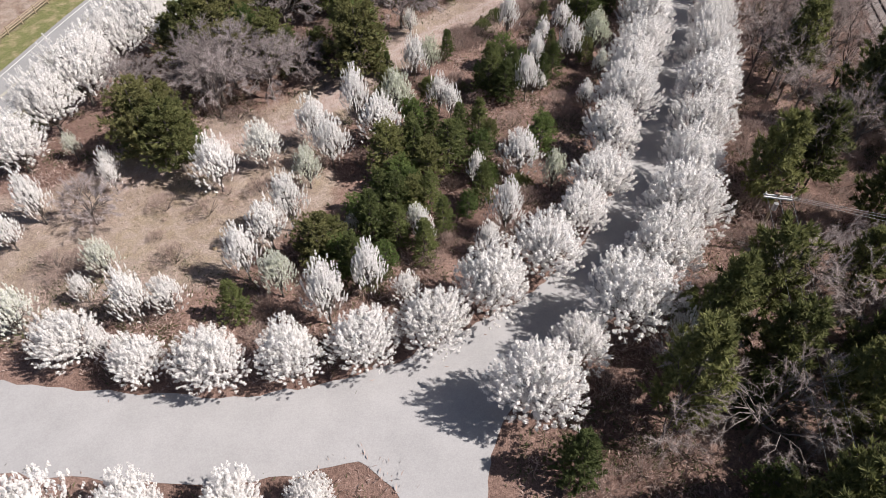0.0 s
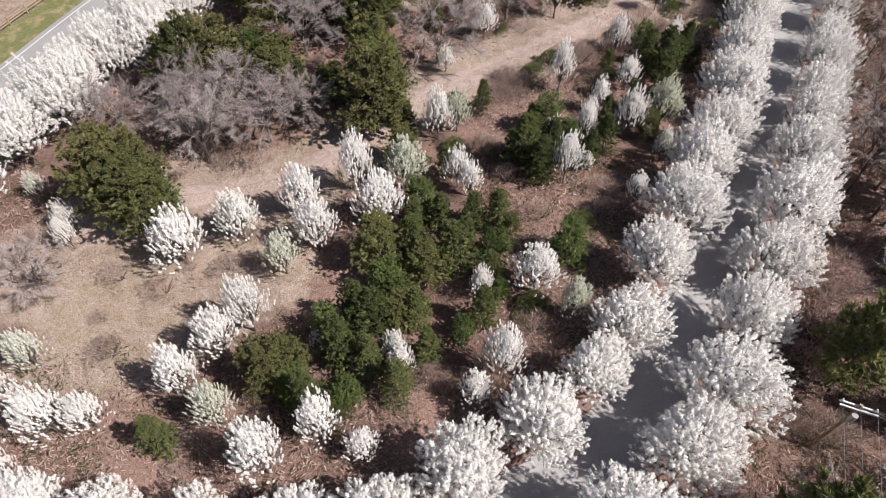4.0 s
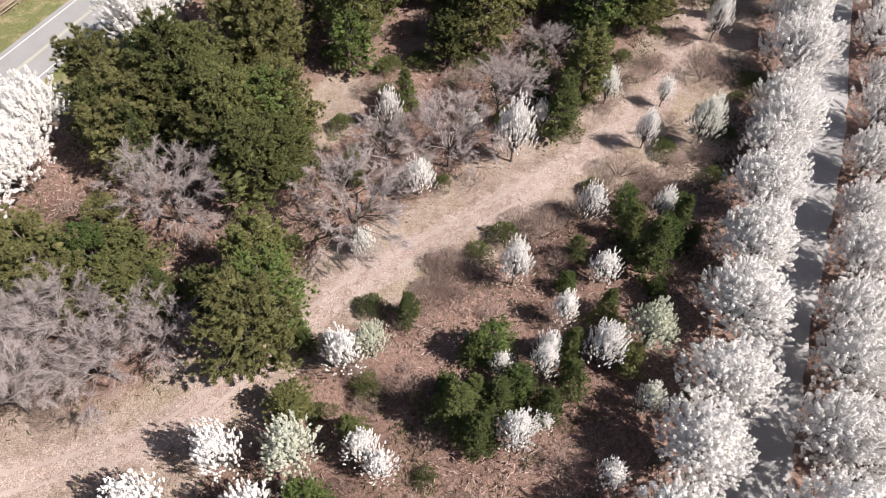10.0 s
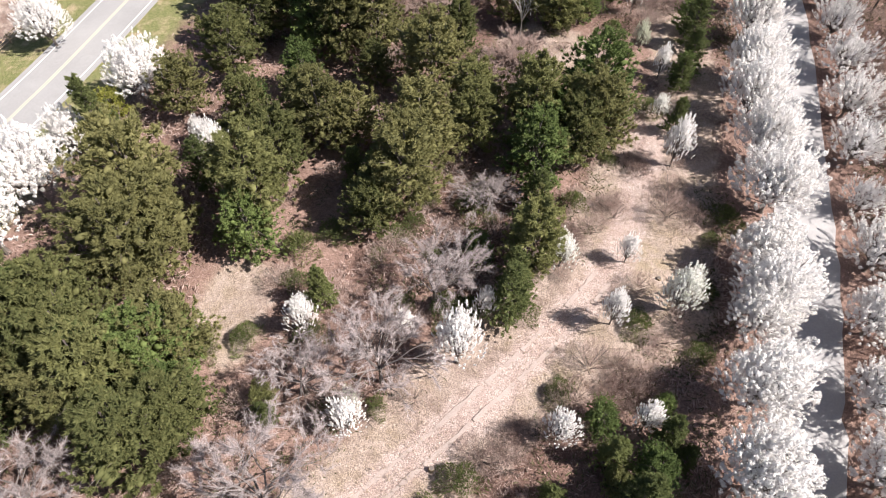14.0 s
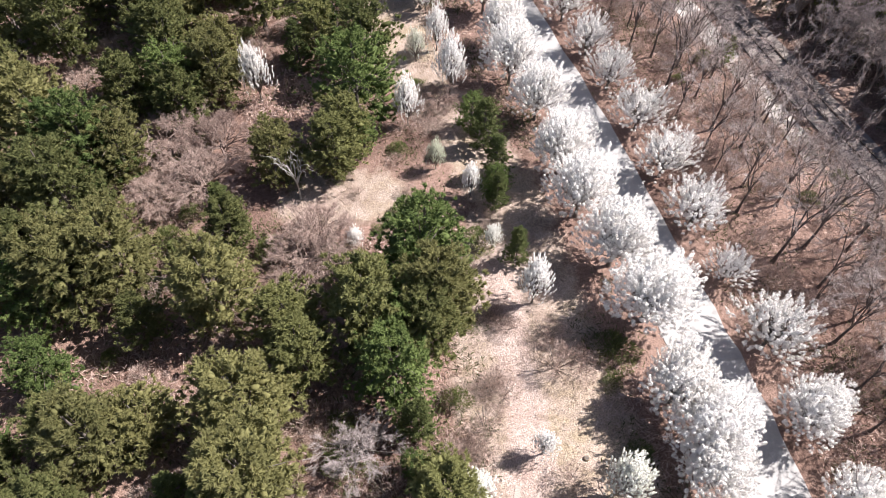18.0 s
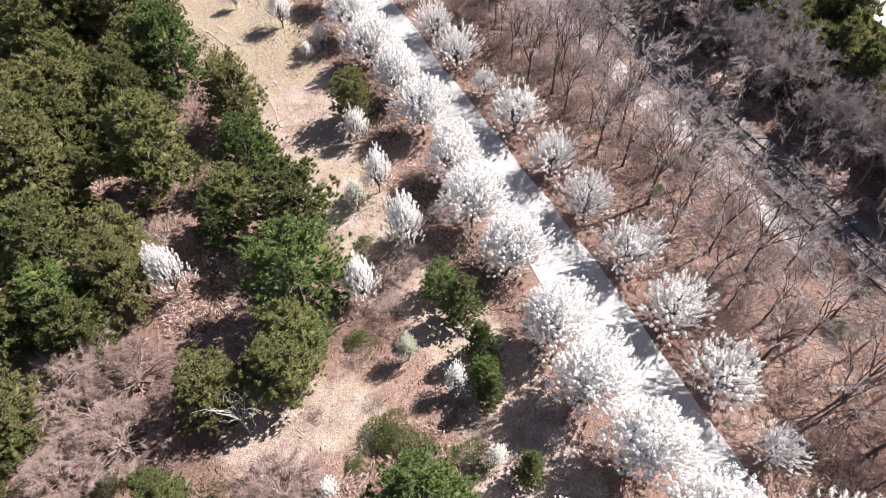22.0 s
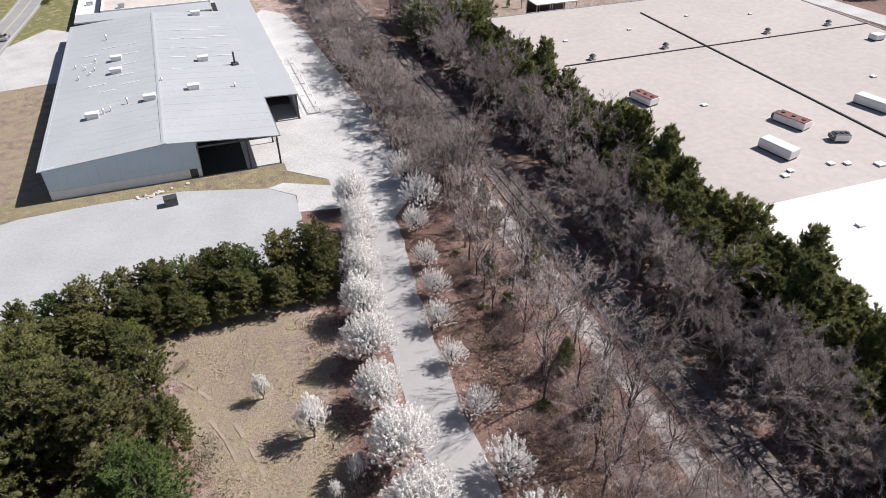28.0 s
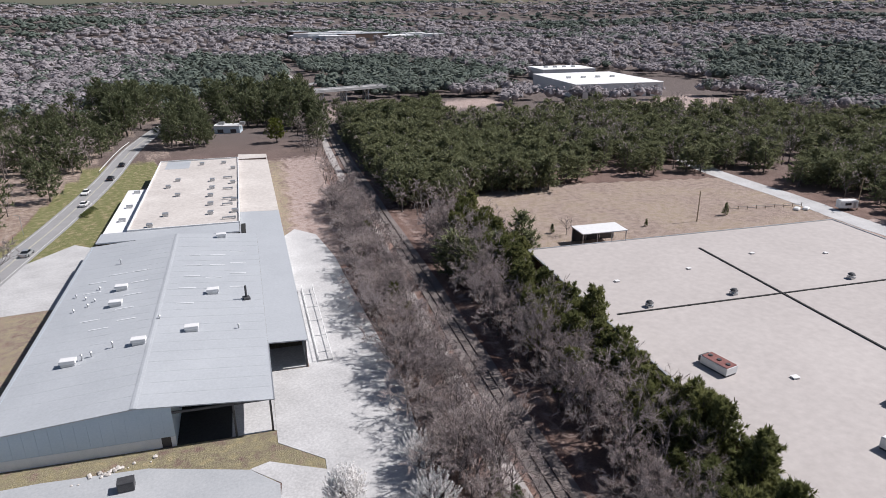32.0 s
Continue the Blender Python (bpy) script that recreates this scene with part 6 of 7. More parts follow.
for u, v, h in ((8.6, 16.6, 0.9), (9.8, 17.2, 0.8), (12.5, 19, 1.0), (18.5, 27, 0.5), (3.5, 36, 0.5), (5.5, 37.5, 0.5), (4.5, 41, 0.5), (6.3, 39.5, 0.5), (2.5, 43, 0.5), (6.2, 45, 0.5), (8.0, 58, 1.0), (31, 22, 0.7)):
    t = thing("vent_pipe", pose(*hp(u, v), roof_z(u)), "short galvanised vent pipe on the metal roof", "pipe", "pipes on the warehouse roof")
    part("pipe", rod(bmesh.new(), (0, 0, -0.2), (0, 0, h), 0.12), M_STEEL, t)
    part("cap", rod(bmesh.new(), (0, 0, h), (0, 0, h + 0.14), 0.24, 0.1), M_STEEL, t)
t = thing("roof_stack", pose(*hp(32.4, 34.0), roof_z(32.4)), "tall dark exhaust stack with a square base", "chimney")
part("stack", rod(bmesh.new(), (0, 0, 0.3), (0, 0, 2.6), 0.2), M_DARKSTEEL, t)
part("base", blk(-0.6, 0.6, -0.6, 0.6, -0.3, 0.45, 0.04), M_DARKSTEEL, t)
for u, v, l in ((28.5, 97, 2.4), (28.5, 103, 2.4), (28.5, 114, 2.6), (28.3, 128, 2.6), (29, 84, 3.0)):
    t = thing("roof_duct", pose(*hp(u, v), 6.05, 0, 0, -15), "bent galvanised duct lying on the tan roof", "duct", "ducts on the rear roof")
    part("run", rod(bmesh.new(), (-l / 2, 0, 0.5), (l / 2, 0, 0.5), 0.22), M_STEEL, t)
    part("riser", rod(bmesh.new(), (l / 2, 0, -0.1), (l / 2, 0, 0.72), 0.24), M_STEEL, t)
    part("support", blk(-l / 2, -l / 2 + 0.2, -0.2, 0.2, -0.05, 0.3), M_STEEL, t)

t = thing("loading_ramp", Matrix(), "pale concrete loading ramp with steel rails in the yard", "ramp")
part("deck", slab(rect(43.0, 45.4, 17.4, 48), 0.0, 0.35), M_CONCRETE, t)
for u in (43.1, 45.3):
    part("rail", slab(rect(u - 0.05, u + 0.05, 17.4, 48), 1.15, 1.22), M_WHITE, t, "white steel rail")
    for k in range(9):
        part("post", slab(rect(u - 0.05, u + 0.05, 17.6 + k * 3.7, 17.7 + k * 3.7), 0.35, 1.15), M_WHITE, t)
for k in range(5):
    part("crossbar", slab(rect(43.1, 45.3, 20 + k * 6.2, 20.12 + k * 6.2), 0.36, 0.42), M_STEEL, t)


# ---- flat-roofed store east of the railway ----
def sp(u, v):
    return tuple(STORE + UX * u + VX * v)


def sslab(u0, u1, v0, v1, z0, z1):
    return prism(bmesh.new(), [sp(u0, v0), sp(u1, v0), sp(u1, v1), sp(u0, v1)], z0, z1)


store = thing("store_building", Matrix(), "huge flat-roofed store with tan gravel roof and white end", "building")
part("gravel_roof", sslab(0, 80, 0.05, 89, 5.1, 5.45), M_SLAB, store, "tan weathered gravel roof with streaks")
part("white_roof", sslab(-0.2, 90, -75, 0, 5.1, 5.7), M_ROOF_WHITE, store, "bright white membrane roof")
part("wall", sslab(0.25, 79.7, 0.3, 88.7, -0.3, 5.1), M_WALL_DARK, store, "dark brick wall")
part("end_wall", sslab(0.1, 89.7, -74.8, -0.05, -0.3, 5.1), M_WALL_DARK, store)
part("coping", sslab(-0.15, 0.15, 0.1, 89.1, 5.2, 5.62), M_STEEL, store)
part("coping", sslab(0.15, 80.1, 88.8, 89.1, 5.2, 5.6), M_STEEL, store)
part("coping", sslab(79.85, 80.15, 0.1, 88.8, 5.2, 5.6), M_STEEL, store)
part("expansion_joint", sslab(36.15, 36.55, 0.5, 80, 5.45, 5.62), M_TAR_AND_SHADE, store, "black roof expansion joint")
part("expansion_joint", sslab(3.0, 36.15, 54.8, 55.15, 5.45, 5.6), M_TAR_AND_SHADE, store)
part("expansion_joint", sslab(36.55, 79.8, 54.8, 55.15, 5.45, 5.6), M_TAR_AND_SHADE, store)


def roof_plant(u, v, lu, lv, h, turn, cover, label, louvred=True):
    """A packaged roof unit: frame, casing, cover panels, a fan cowl."""
    z = 5.45 if v > 0 else 5.7
    t = thing("roof_unit", pose(*sp(u, v), z, 0, 0, -16.3 + turn), label, "roof unit", "units on the store roof")
    part("skid", blk(-lu / 2 + 0.1, lu / 2 - 0.1, -lv / 2 + 0.1, lv / 2 - 0.1, -0.02, 0.25), M_DARKSTEEL, t)
    part("casing", blk(-lu / 2, lu / 2, -lv / 2, lv / 2, 0.25, h, 0.05), M_WHITE, t, "white sheet metal casing")
    part("cover", blk(-lu / 2 + 0.08, lu / 2 - 0.08, -lv / 2 + 0.08, lv / 2 - 0.08, h, h + 0.08, 0.02), cover, t)
    if louvred:
        part("intake", blk(-lu / 2 - 0.5, -lu / 2, -lv / 2 + 0.15, lv / 2 - 0.15, 0.4, h * 0.85, 0.04), M_DARKSTEEL, t, "dark louvred intake")
        for k in range(3):
            part("fan_cowl", rod(bmesh.new(), (-lu / 3 + k * lu / 3, 0, h + 0.08), (-lu / 3 + k * lu / 3, 0, h + 0.24), 0.35, 0.3, 12), M_DARKSTEEL, t)


roof_plant(8.1, 35.0, 4.6, 2.3, 1.4, -76, M_RED, "white roof unit with faded red cover panels")
roof_plant(25.6, 18.9, 5.4, 2.3, 1.4, -74, M_RED, "long white roof unit with faded red cover panels")
roof_plant(16.5, 11.8, 5.6, 2.2, 1.6, -78, M_WHITE, "long white box-shaped roof unit", False)
roof_plant(43.6, 19.5, 6.2, 2.2, 1.6, -76, M_WHITE, "long white box-shaped roof unit", False)
roof_plant(28.6, 11.8, 2.4, 1.8, 1.2, -20, M_DARKSTEEL, "small grey roof unit with dark cover")
roof_plant(72.8, 46.0, 2.6, 2.0, 1.2, 0, M_WHITE, "white box-shaped roof unit", False)
roof_plant(18.3, -15.1, 2.6, 1.8, 1.1, -56, M_STEEL, "grey and white unit on the white roof", False)
for u, v in ((9.9, 56.4), (27.5, 57.0), (54.0, 57.4), (70.7, 57.2), (36.6, 4.5)):
    t = thing("roof_ventilator", pose(*sp(u, v), 5.45, 0, 0, -16.3), "round grey mushroom ventilator on the gravel roof", "roof vent", "ventilators on the store roof")
    part("curb", blk(-0.55, 0.55, -0.55, 0.55, -0.02, 0.45, 0.03), M_STEEL, t)
    part("neck", rod(bmesh.new(), (0, 0, 0.45), (0, 0, 0.8), 0.42, 0.42, 14), M_STEEL, t)
    part("cowl", rod(bmesh.new(), (0, 0, 0.8), (0, 0, 1.15), 0.72, 0.4, 14), M_DARKSTEEL, t)
for u, v, s in ((23.7, 5.4, 0.5), (12.5, 5.6, 0.5), (21.4, 6.2, 0.5), (14.2, 6.5, 0.45), (17, 30, 0.5), (28, 3.6, 0.7), (10, 68, 0.4), (27, 70, 0.4), (45, 74, 0.4), (60, 70, 0.4), (12, -8, 0.5), (25, -6, 0.5), (40, -10, 0.6), (55, 30, 0.5), (8, -28, 0.5), (22, -34, 0.5)):
    t = thing("roof_hatch", pose(*sp(u, v), 5.45 if v > 0 else 5.7, 0, 0, -16.3), "small white hatch curb on the flat roof", "roof hatch", "hatches on the store roof")
    part("curb", blk(-s, s, -s * 0.8, s * 0.8, -0.02, 0.2), M_STEEL, t)
    part("lid", blk(-s - 0.06, s + 0.06, -s * 0.8 - 0.06, s * 0.8 + 0.06, 0.2, 0.28, 0.02), M_WHITE, t)

t = thing("open_shelter", pose(*sp(24.2, 102.5), 0, 0, 0, -16.3), "open-sided shelter with a white metal roof", "shelter")
part("roof", blk(-6.0, 6.0, -3.3, 3.3, 3.8, 4.05, 0.03), M_WHITE, t, "white metal roof")
for x in (-5.7, -1.9, 1.9, 5.7):
    for y in (-3.0, 3.0):
        part("post", blk(x - 0.08, x + 0.08, y - 0.08, y + 0.08, -0.2, 3.8), M_STEEL, t)
part("back_panel", blk(-5.7, 5.7, 3.05, 3.12, 0.0, 3.6), M_DARKSTEEL, t)
part("ramp_sheet", box(bmesh.new(), 2.4, 5.6, -5.4, -3.3, 0.9, 1.0, 0, Matrix.Rotation(0.0, 4, "X")), M_WHITE, t)
for i in range(16):
    r_ = random.Random(i)
    t = thing("crate", pose(*sp(13.0 + r_.uniform(-1, 6.0), 92.5 + r_.uniform(0, 6.5)), 0, 0, 0, r_.uniform(0, 90)), "grey scrap crate beside the shelter", "crate", "scrap beside the shelter")
    s = r_.uniform(0.4, 0.8)
    part("body", blk(-s, s, -s * 0.7, s * 0.7, -0.1, s * 1.2, 0.03), (M_STEEL, M_DARKSTEEL, M_WHITE)[i % 3], t)
    part("lid", blk(-s * 1.04, s * 1.04, -s * 0.74, s * 0.74, s * 1.2, s * 1.28, 0.02), M_STEEL, t)
t = thing("utility_pole", pose(209.4, 266.4, 0, 0, 0, 10), "plain wooden pole at the edge of the mown field", "pole")
part("pole", rod(bmesh.new(), (0, 0, -0.4), (0, 0, 8.5), 0.17, 0.12, 10), M_TIMBER, t)
part("crossarm", blk(-0.9, 0.9, -0.06, 0.06, 7.6, 7.75, 0.01), M_TIMBER, t)
t = thing("utility_pole", pose(256.5, 249.3, 0, 0, 0, 40), "wooden pole beside the gravel road", "pole")
part("pole", rod(bmesh.new(), (0, 0, -0.4), (0, 0, 10.0), 0.18, 0.12, 10), M_TIMBER, t)
part("crossarm", blk(-1.0, 1.0, -0.06, 0.06, 9.1, 9.25, 0.01), M_TIMBER, t)
field_fence = thing("field_fence", Matrix(), "low pale timber fence at the edge of the mown field", "fence")
for k in range(9):
    fx, fy = 225.4 + k * 2.7, 268.3 - k * 1.04
    part("post", rod(bmesh.new(), (fx, fy, -0.3), (fx, fy, 1.2), 0.1, 0.09, 7), M_TIMBER, field_fence)
    if k < 8:
        for z in (0.5, 1.0):
            part("rail", rod(bmesh.new(), (fx, fy, z), (fx + 2.7, fy - 1.04, z), 0.07, 0.07, 6), M_STONE, field_fence)
t = thing("camper_trailer", pose(254.5, 251.3, 0, 0, 0, -30), "small white box trailer parked beside the gravel road", "trailer")
part("body", blk(-2.6, 2.6, -1.15, 1.15, 0.55, 2.9, 0.18), M_WHITE, t)
part("window", blk(-1.2, 0.6, -1.18, -1.14, 1.5, 2.2, 0.02), M_GLASS, t)
part("door", blk(1.2, 1.9, -1.18, -1.14, 0.7, 2.4, 0.02), M_STEEL, t)
part("tow_bar", rod(bmesh.new(), (2.6, 0, 0.55), (3.8, 0, 0.5), 0.06), M_DARKSTEEL, t)
for y in (-1.0, 1.0):
    part("wheel", rod(bmesh.new(), (0, y - 0.12, 0.36), (0, y + 0.12, 0.36), 0.36, 0.36, 14), M_RUBBER, t)
for fx, fy in ((244.9, 257.3), (242.5, 258.6)):
    t = thing("tarp_pile", pose(fx, fy, 0, 0, 0, 20), "low pile under a white tarp beside the gravel road", "pile", "piles beside the gravel road")
    part("tarp", blk(-1.3, 1.3, -0.8, 0.8, -0.1, 0.7, 0.3), M_WHITE, t)
    part("weight", blk(-0.2, 0.2, -0.9, -0.7, 0.0, 0.2, 0.05), M_STONE, t)
tagged(new("road_field", ribbon("road_field", smooth_line([(320, 420), (285, 350), (262.7, 305.5), (253, 267), (247, 248), (243.4, 234), (238, 205), (228, 170)]), 0, 7.5, -0.2, 0.045, M_CONCRETE, 0.3)),
       "pale gravel road past the field", "road", kind="structure")

# ---- railway ----
tagged(new("rail_ballast", ribbon("rail_ballast", RAILWAY, 0, 4.8, -0.2, 0.185, M_BALLAST, 0.3)), "grey crushed stone ballast", "ballast", kind="structure")
tagged(new("rail_service_track", ribbon("rail_service_track", RAILWAY[RAILWAY[:, 1] > 112], -5.0, 3.0, -0.2, 0.035, M_SERVICE, 0.5)), "gravel track beside the railway", "track", kind="structure")
track = thing("railway_track", Matrix(), "single railway track with rusty rails on dark timber ties", "railway")
for off in (-0.76, 0.76):
    part("rail", ribbon("rail", RAILWAY, off, 0.13, 0.2, 0.37, M_RAIL), None, track, "rusty steel rail")
seg = np.linalg.norm(np.diff(RAILWAY, axis=0), axis=1)
dist = np.concatenate([[0], np.cumsum(seg)])
tie_mesh = bpy.data.meshes.new("tie")
bm = blk(-1.3, 1.3, -0.12, 0.12, 0.06, 0.22, 0.015)
bm.to_mesh(tie_mesh)
bm.free()
tie_mesh.materials.append(M_TIE)
s0 = float(np.interp(196, RAILWAY[:, 1], dist))
rest_v, rest_f = [], []
corner = np.array([(x, y, z) for z in (0.06, 0.22) for x, y in ((-1.3, -0.12), (1.3, -0.12), (1.3, 0.12), (-1.3, 0.12))])
face = np.array([(4, 5, 6, 7), (0, 1, 5, 4), (1, 2, 6, 5), (2, 3, 7, 6), (3, 0, 4, 7)])
for k in range(-150, 620):
    s = s0 + k * 0.6
    if s < 0:
        continue
    x, y = np.interp(s, dist, RAILWAY[:, 0]), np.interp(s, dist, RAILWAY[:, 1])
    ang = math.atan2(np.interp(s + 1, dist, RAILWAY[:, 1]) - y, np.interp(s + 1, dist, RAILWAY[:, 0]) - x) - math.pi / 2
    m_ = Matrix.Translation((x, y, 0)) @ Matrix.Rotation(ang, 4, "Z")
    if 0 <= k < 290:
        tie = new("tie", tie_mesh)
        tie.parent, tie.matrix_basis = track, m_
    else:
        rest_f.append(face + 8 * len(rest_v))
        rest_v.append(corner @ np.array(m_.to_3x3()).T + np.array([x, y, 0]))
tagged(part("tie_run", raw_mesh("tie_run", np.concatenate(rest_v), np.concatenate(rest_f), M_TIE), None, track), kind="stuff")
t = thing("rail_signal", pose(134.0, 318.5, 0), "grey railway signal mast with a dark head", "signal")
part("mast", rod(bmesh.new(), (0, 0, -0.2), (0, 0, 6.2), 0.11, 0.09), M_STEEL, t)
part("head", blk(-0.3, 0.3, -0.16, 0.16, 5.0, 6.1, 0.05), M_DARKSTEEL, t)
part("cabinet", blk(-2.2, -1.2, -0.5, 0.5, -0.1, 1.5, 0.03), M_STEEL, t)

# ---- overpass over the railway ----
t = thing("overpass", pose(214, 555, 0, 0, 0, 4), "concrete road overpass on piers over the railway", "bridge")
part("deck", blk(-46, 46, -5, 5, 6.6, 7.5, 0.1), M_CONCRETE, t)
for y in (-4.9, 4.9):
    part("parapet", blk(-46, 46, y - 0.15, y + 0.15, 7.5, 8.4), M_CONCRETE, t)
for x in (-30, -16, -2, 14, 30):
    for y in (-3.5, 0, 3.5):
        part("pier", rod(bmesh.new(), (x, y, -0.5), (x, y, 6.6), 0.5, 0.5, 10), M_CONCRETE, t)
    part("cap_beam", blk(x - 0.6, x + 0.6, -4.6, 4.6, 5.9, 6.6), M_CONCRETE, t)


# ---- buildings further off ----
def far_hall(name, x, y, turn, w, d, h, roof, wall, label, bays=6):
    z = float(height(np.array([x]), np.array([y]))[0])
    t = thing(name, pose(x, y, z, 0, 0, turn), label, "building", "distant buildings")
    part("wall", blk(-w / 2, w / 2, -d / 2, d / 2, -2, h, 0.05), wall, t)
    part("roof", blk(-w / 2 - 0.3, w / 2 + 0.3, -d / 2 - 0.3, d / 2 + 0.3, h, h + 0.5, 0.05), roof, t)
    for k in range(bays):
        bx = -w / 2 + (k + 0.5) * w / bays
        part("dock_door", blk(bx - w / bays * 0.22, bx + w / bays * 0.22, -d / 2 - 0.08, -d / 2, 0.2, min(3.4, h * 0.6)), M_DARKSTEEL, t)
    for k in range(max(2, bays // 2)):
        part("roof_unit", blk(-w / 3 + k * w / bays * 1.6, -w / 3 + k * w / bays * 1.6 + 2.5, -1.5, 1.5, h + 0.5, h + 1.7), M_STEEL, t)


far_hall("distribution_hall", 398, 508, -18, 62, 78, 8.5, M_ROOF_WHITE, M_WHITE, "large white-roofed distribution hall with pale walls", 9)
far_hall("distribution_hall", 440, 592, -18, 46, 34, 8.0, M_ROOF_WHITE, M_WHITE, "white-roofed distribution hall behind another", 9)
far_hall("metal_shed", 136, 479, -25, 12, 7, 3.2, M_WHITE, M_WALL_BLUE, "small pale blue metal shed at the wood's edge", 2)
r_ = random.Random(12)
for i in range(22):
    far_hall("town_building", 395 + r_.uniform(0, 190) + i * 4.5, 1090 + r_.uniform(0, 130), r_.uniform(-30, 30), r_.uniform(20, 70), r_.uniform(18, 36), r_.uniform(5, 10), (M_ROOF_WHITE, M_ROOF, M_WHITE)[i % 3],
             (M_WHITE, M_WALL_DARK, M_WALL_BASE)[i % 3], "pale low building in the distant town", 4)

# ---- utility pole and wires ----
t = thing("utility_pole", pose(35.2, 39.6, 0, 0, 0, -18), "wooden utility pole with double crossarm and wires", "pole")
part("pole", rod(bmesh.new(), (0, 0, -0.4), (0, 0, 8.1), 0.16, 0.11, 10), M_TIMBER, t)
for y in (-0.16, 0.16):
    part("crossarm", blk(-1.25, 1.25, y - 0.06, y + 0.06, 7.55, 7.7, 0.01), M_WHITE, t, "pale weathered crossarm")
for x in (-1.1, 0.0, 1.1):
    part("insulator", rod(bmesh.new(), (x, 0.16, 7.7), (x, 0.16, 7.95), 0.07, 0.05), M_WHITE, t)
part("transformer", rod(bmesh.new(), (0.0, -0.38, 6.4), (0.0, -0.38, 7.2), 0.22, 0.22, 12), M_STEEL, t)


def wire(a, b, sag):
    n_ = 14
    pts = [Vector(a).lerp(Vector(b), i / n_) - Vector((0, 0, sag * 4 * (i / n_) * (1 - i / n_))) for i in range(n_ + 1)]
    bm = bmesh.new()
    for p, q in zip(pts[:-1], pts[1:]):
        rod(bm, p, q, 0.016, 0.016, 4)
    t = thing("power_line", Matrix(), "thin grey overhead power wire on the pole", "wire", "power wires")
    part("wire", bm, M_STEEL, t)


for k, o in enumerate((-1.1, 0.0, 1.1)):
    ex, ey = 35.2 + o * 0.95, 39.6 - o * 0.3
    wire((ex, ey, 7.9), (ex - 19.8, ey - 75, 7.6), 0.8)
    wire((ex, ey, 7.9), (ex + 65, ey - 26 + 2 * o, 7.8), 1.0)
for x, y, tx in ((15.4, -35.4, 0), (100.2, 13.6, 0)):
    t = thing("utility_pole", pose(x, y, 0, 0, 0, -18), "wooden utility pole in the wood", "pole")
    part("pole", rod(bmesh.new(), (0, 0, -0.4), (0, 0, 8.0), 0.16, 0.11, 10), M_TIMBER, t)
    part("crossarm", blk(-1.25, 1.25, -0.06, 0.06, 7.4, 7.55, 0.01), M_WHITE, t)

# ---- along the highway: fence, guardrail, cars, poles ----
hd_ = np.concatenate([[0], np.cumsum(np.linalg.norm(np.diff(HIGHWAY, axis=0), axis=1))])


def by_highway(s, off):
    x, y = np.interp(s, hd_, HIGHWAY[:, 0]), np.interp(s, hd_, HIGHWAY[:, 1])
    dx, dy = np.interp(s + 1, hd_, HIGHWAY[:, 0]) - x, np.interp(s + 1, hd_, HIGHWAY[:, 1]) - y
    n_ = math.hypot(dx, dy)
    return x + dy / n_ * off, y - dx / n_ * off, math.atan2(dy, dx)


def s_at(y):
    return float(np.interp(y, HIGHWAY[:, 1], hd_))


fence = thing("split_rail_fence", Matrix(), "weathered split-rail timber fence beside the highway verge", "fence")
s = s_at(66)
prev = None
while s < s_at(158):
    x, y, a = by_highway(s, -8.6)
    part("post", rod(bmesh.new(), (x, y, -0.3), (x, y, 1.35), 0.11, 0.1, 7), M_TIMBER, fence)
    if prev:
        for z in (0.45, 0.8, 1.15):
            part("rail", rod(bmesh.new(), (prev[0], prev[1], z + random.uniform(-0.04, 0.04)), (x, y, z + random.uniform(-0.04, 0.04)), 0.065, 0.06, 6), M_TIMBER, fence)
    prev = (x, y)
    s += 2.9
guard = thing("guardrail", Matrix(), "galvanised steel guardrail beside the highway", "guardrail")
line = np.array([by_highway(s_at(418) + k * 3.0, -4.6)[:2] for k in range(20)])
part("beam", ribbon("beam", line, 0, 0.08, 0.45, 0.78, M_WHITE), None, guard)
for x, y in line[::2]:
    part("post", blk(x - 0.07, x + 0.07, y - 0.07, y + 0.07, -0.3, 0.7), M_STEEL, guard)


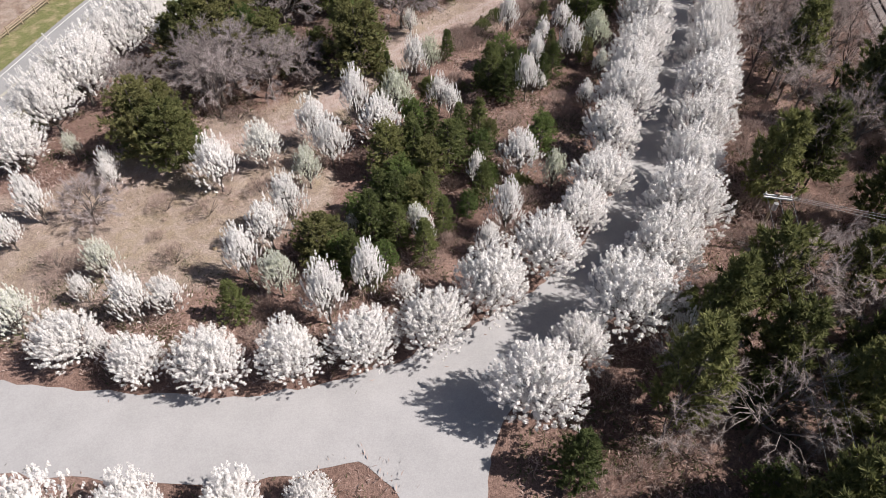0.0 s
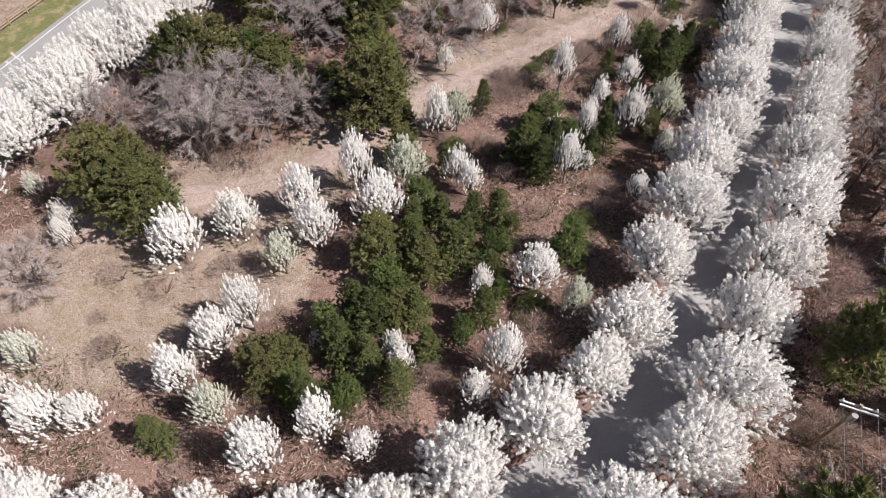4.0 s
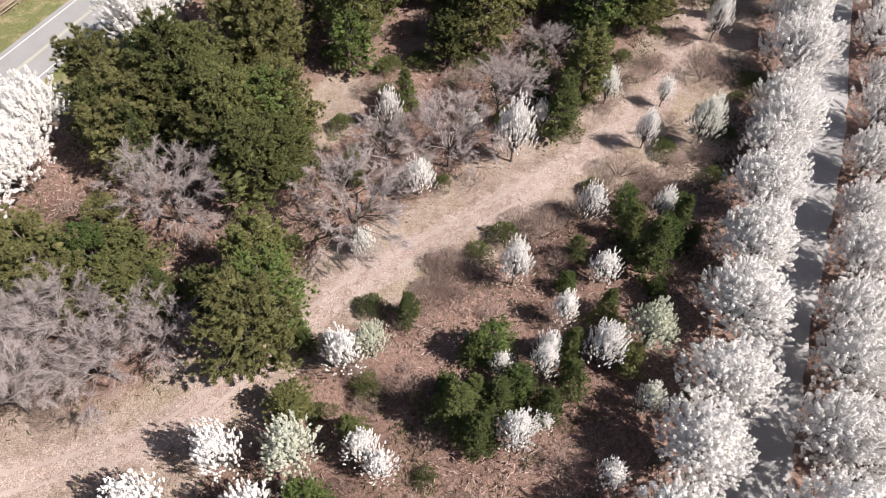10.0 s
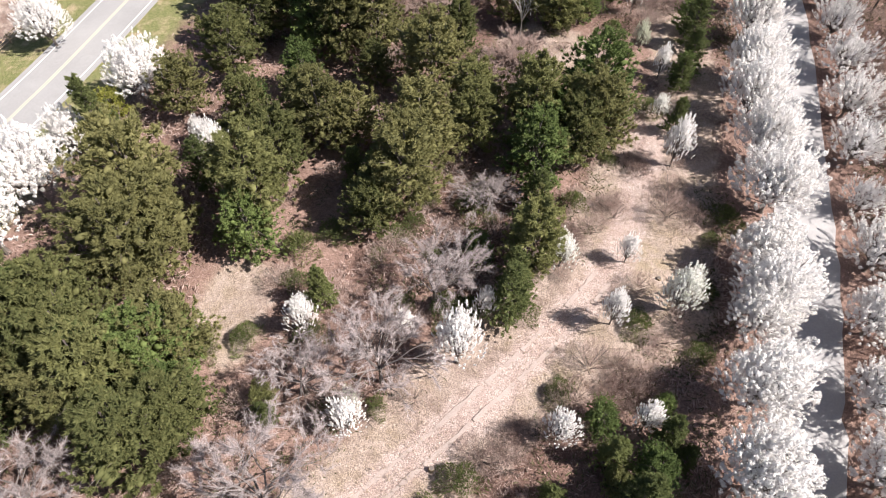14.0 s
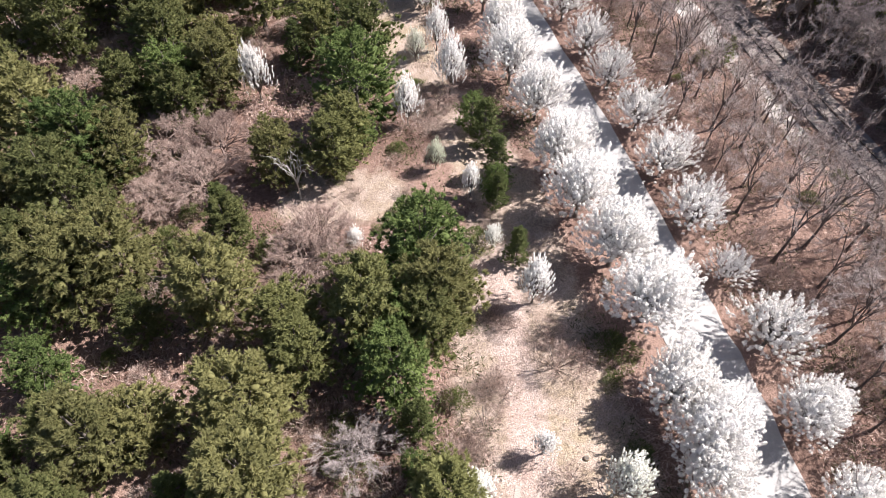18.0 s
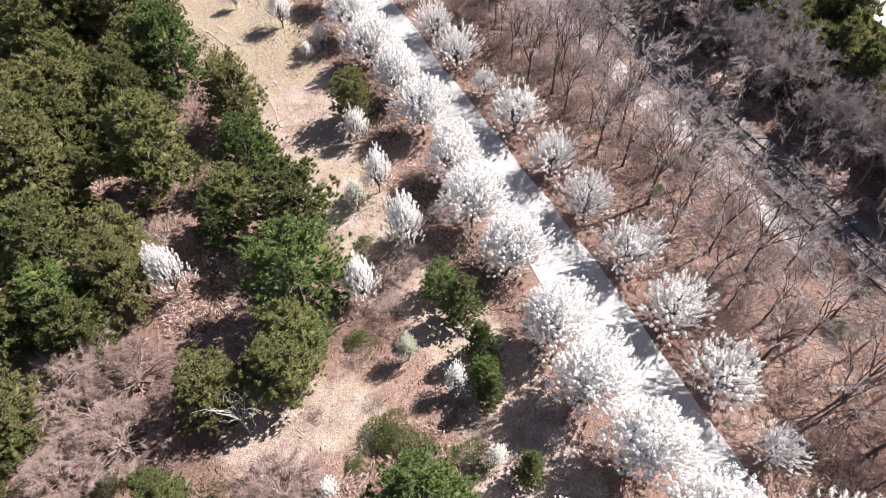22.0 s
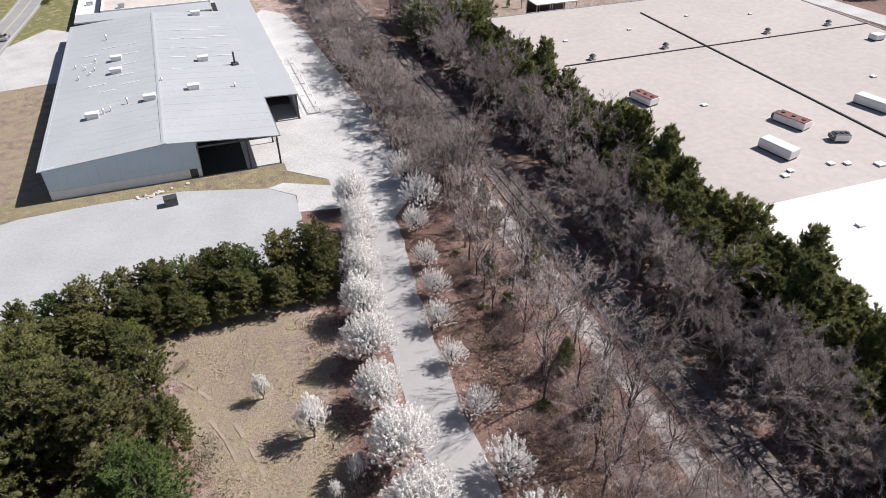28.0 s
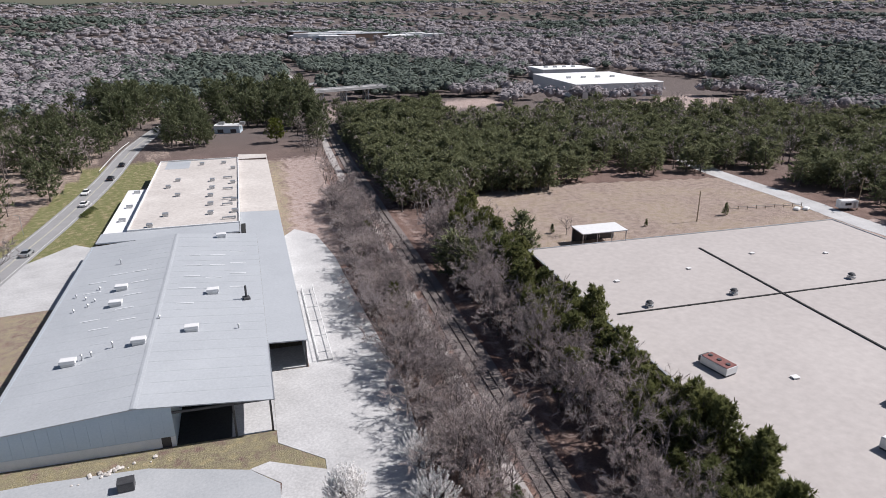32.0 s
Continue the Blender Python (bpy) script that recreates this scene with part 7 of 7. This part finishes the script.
def car_parts(root, paint):
    prof = [(-2.25, 0.35), (-2.28, 0.75), (-2.05, 0.92), (-1.55, 0.98), (1.0, 0.95), (2.05, 0.82), (2.28, 0.62), (2.25, 0.35)]
    bm = bmesh.new()
    rings = [[bm.verts.new((x, y * (0.9 if abs(x) > 2.1 else 0.95), z)) for x, z in prof] for y in (-0.95, -0.8, 0.8, 0.95)]
    for a, b in zip(rings[:-1], rings[1:]):
        for i in range(len(prof)):
            j = (i + 1) % len(prof)
            bm.faces.new((a[i], a[j], b[j], b[i]))
    bm.faces.new(rings[0])
    bm.faces.new(rings[-1][::-1])
    bmesh.ops.recalc_face_normals(bm, faces=bm.faces)
    part("body", bm, paint, root)
    cab = bmesh.new()
    lo = [cab.verts.new(p) for p in ((-1.75, -0.78, 0.95), (0.95, -0.78, 0.93), (0.95, 0.78, 0.93), (-1.75, 0.78, 0.95))]
    hi = [cab.verts.new(p) for p in ((-1.15, -0.6, 1.4), (0.15, -0.6, 1.42), (0.15, 0.6, 1.42), (-1.15, 0.6, 1.4))]
    for i in range(4):
        cab.faces.new((lo[i], lo[(i + 1) % 4], hi[(i + 1) % 4], hi[i]))
    cab.faces.new(hi)
    part("window_band", cab, M_GLASS, root, "dark car windows")
    part("roof", blk(-1.18, 0.18, -0.62, 0.62, 1.4, 1.45, 0.02), paint, root)
    for x in (-1.4, 1.4):
        for y in (-0.86, 0.86):
            w = part("wheel", rod(bmesh.new(), (x, y - 0.1, 0.33), (x, y + 0.1, 0.33), 0.33, 0.33, 14), M_RUBBER, root)
            part("rim", rod(bmesh.new(), (x, y - 0.105, 0.33), (x, y + 0.105, 0.33), 0.19, 0.19, 10), M_STEEL, w)
    for y in (-0.62, 0.62):
        part("headlight", blk(2.2, 2.29, y - 0.18, y + 0.18, 0.6, 0.72, 0.02), M_WHITE, root)
        part("tail_light", blk(-2.3, -2.22, y - 0.18, y + 0.18, 0.66, 0.8, 0.02), M_RED, root)


M_CAR_BLACK = mat("black_car_paint", (0.012, 0.012, 0.014), (0.025, 0.025, 0.03), 1.0, rough=0.2, spec=0.5, bump=0)
M_CAR_SILVER = mat("silver_car_paint", (0.45, 0.46, 0.47), (0.55, 0.56, 0.57), 1.0, rough=0.3, metal=0.5, bump=0)
for y, off, paint, label in ((405.3, 1.6, M_CAR_BLACK, "black saloon car driving lane of the highway"), (426.4, 1.6, M_CAR_BLACK, "black estate car on the highway"), (387.6, -1.7, M_WHITE, "white saloon car on the highway"),
                             (374.2, 1.6, M_WHITE, "white pickup-sized car on the highway"), (334, 1.6, M_CAR_SILVER, "silver saloon car on the highway")):
    x, y2, a = by_highway(s_at(y), off)
    root = thing("car", pose(x, y2, 0.05, 0, 0, math.degrees(a) + (180 if off < 0 else 0)), label, "car", "cars on the highway")
    car_parts(root, paint)
for y in (92, 350, 300):
    x, y2, a = by_highway(s_at(y), 5.6 if y < 200 else -6)
    t = thing("roadside_pole", pose(x, y2, 0, 0, 0, math.degrees(a)), "slim grey roadside pole with a lamp arm", "pole", "roadside poles")
    part("shaft", rod(bmesh.new(), (0, 0, -0.3), (0, 0, 5.2), 0.08, 0.06), M_STEEL, t)
    part("arm", rod(bmesh.new(), (0, 0, 5.1), (0, 0.8, 5.3), 0.05, 0.04), M_STEEL, t)
    part("lamp_head", blk(-0.12, 0.12, 0.7, 1.2, 5.25, 5.37, 0.03), M_STEEL, t)

# ---- lot clutter, lane details ----
t = thing("dumpster", pose(63.2, 231.8, 0.04, 0, 0, -10), "dark open steel dumpster on the empty lot", "dumpster")
part("bin", blk(-0.95, 0.95, -0.7, 0.7, 0.1, 1.25, 0.05), M_DARKSTEEL, t)
part("lid", box(bmesh.new(), -0.98, 0.98, -0.72, 0.74, 1.26, 1.32, 0.01), M_DARKSTEEL, t)
for x in (-0.8, 0.8):
    part("skid", blk(x - 0.1, x + 0.1, -0.6, 0.6, 0.0, 0.12), M_STEEL, t)
r_ = random.Random(9)
for i in range(26):
    s = r_.uniform(0.15, 0.4)
    x, y = 61.5 + r_.gauss(0, 1.8), 236.2 + r_.gauss(0, 0.5)
    bm = bmesh.new()
    bmesh.ops.create_icosphere(bm, subdivisions=1, radius=s)
    for v in bm.verts:
        v.co *= r_.uniform(0.7, 1.2)
        v.co.z *= 0.6
    ob = part("stone", bm, M_STONE, None)
    ob.matrix_basis = pose(x, y, s * 0.3)
    tagged(ob, "pale broken stone on the grass by the lot", "stone", "rubble by the lot")
for i, (x, y) in enumerate(((14.9, 87.4), (-18.6, 45.9), (36.5, 102.5), (34.5, 98.0))):
    t = thing("stump", pose(x, y, 0, 0, 0, 40 * i), "small dark weathered stump in dry grass", "stump", "stumps")
    part("wood", rod(bmesh.new(), (0, 0, -0.2), (0.05, 0.03, 0.4), 0.28, 0.2, 9), M_TIMBER, t)
    part("cut_top", rod(bmesh.new(), (0.05, 0.03, 0.4), (0.05, 0.03, 0.42), 0.19, 0.18, 9), M_BARK, t)
snag = bare(131, 1.7, 8.0, "bleached dead tree standing among brush", limbs=9, forks=2, twigs=0, name="dead_tree", group="dead trees", wood=M_DEAD)
snag.matrix_basis = pose(29.2, 137.9, 0)
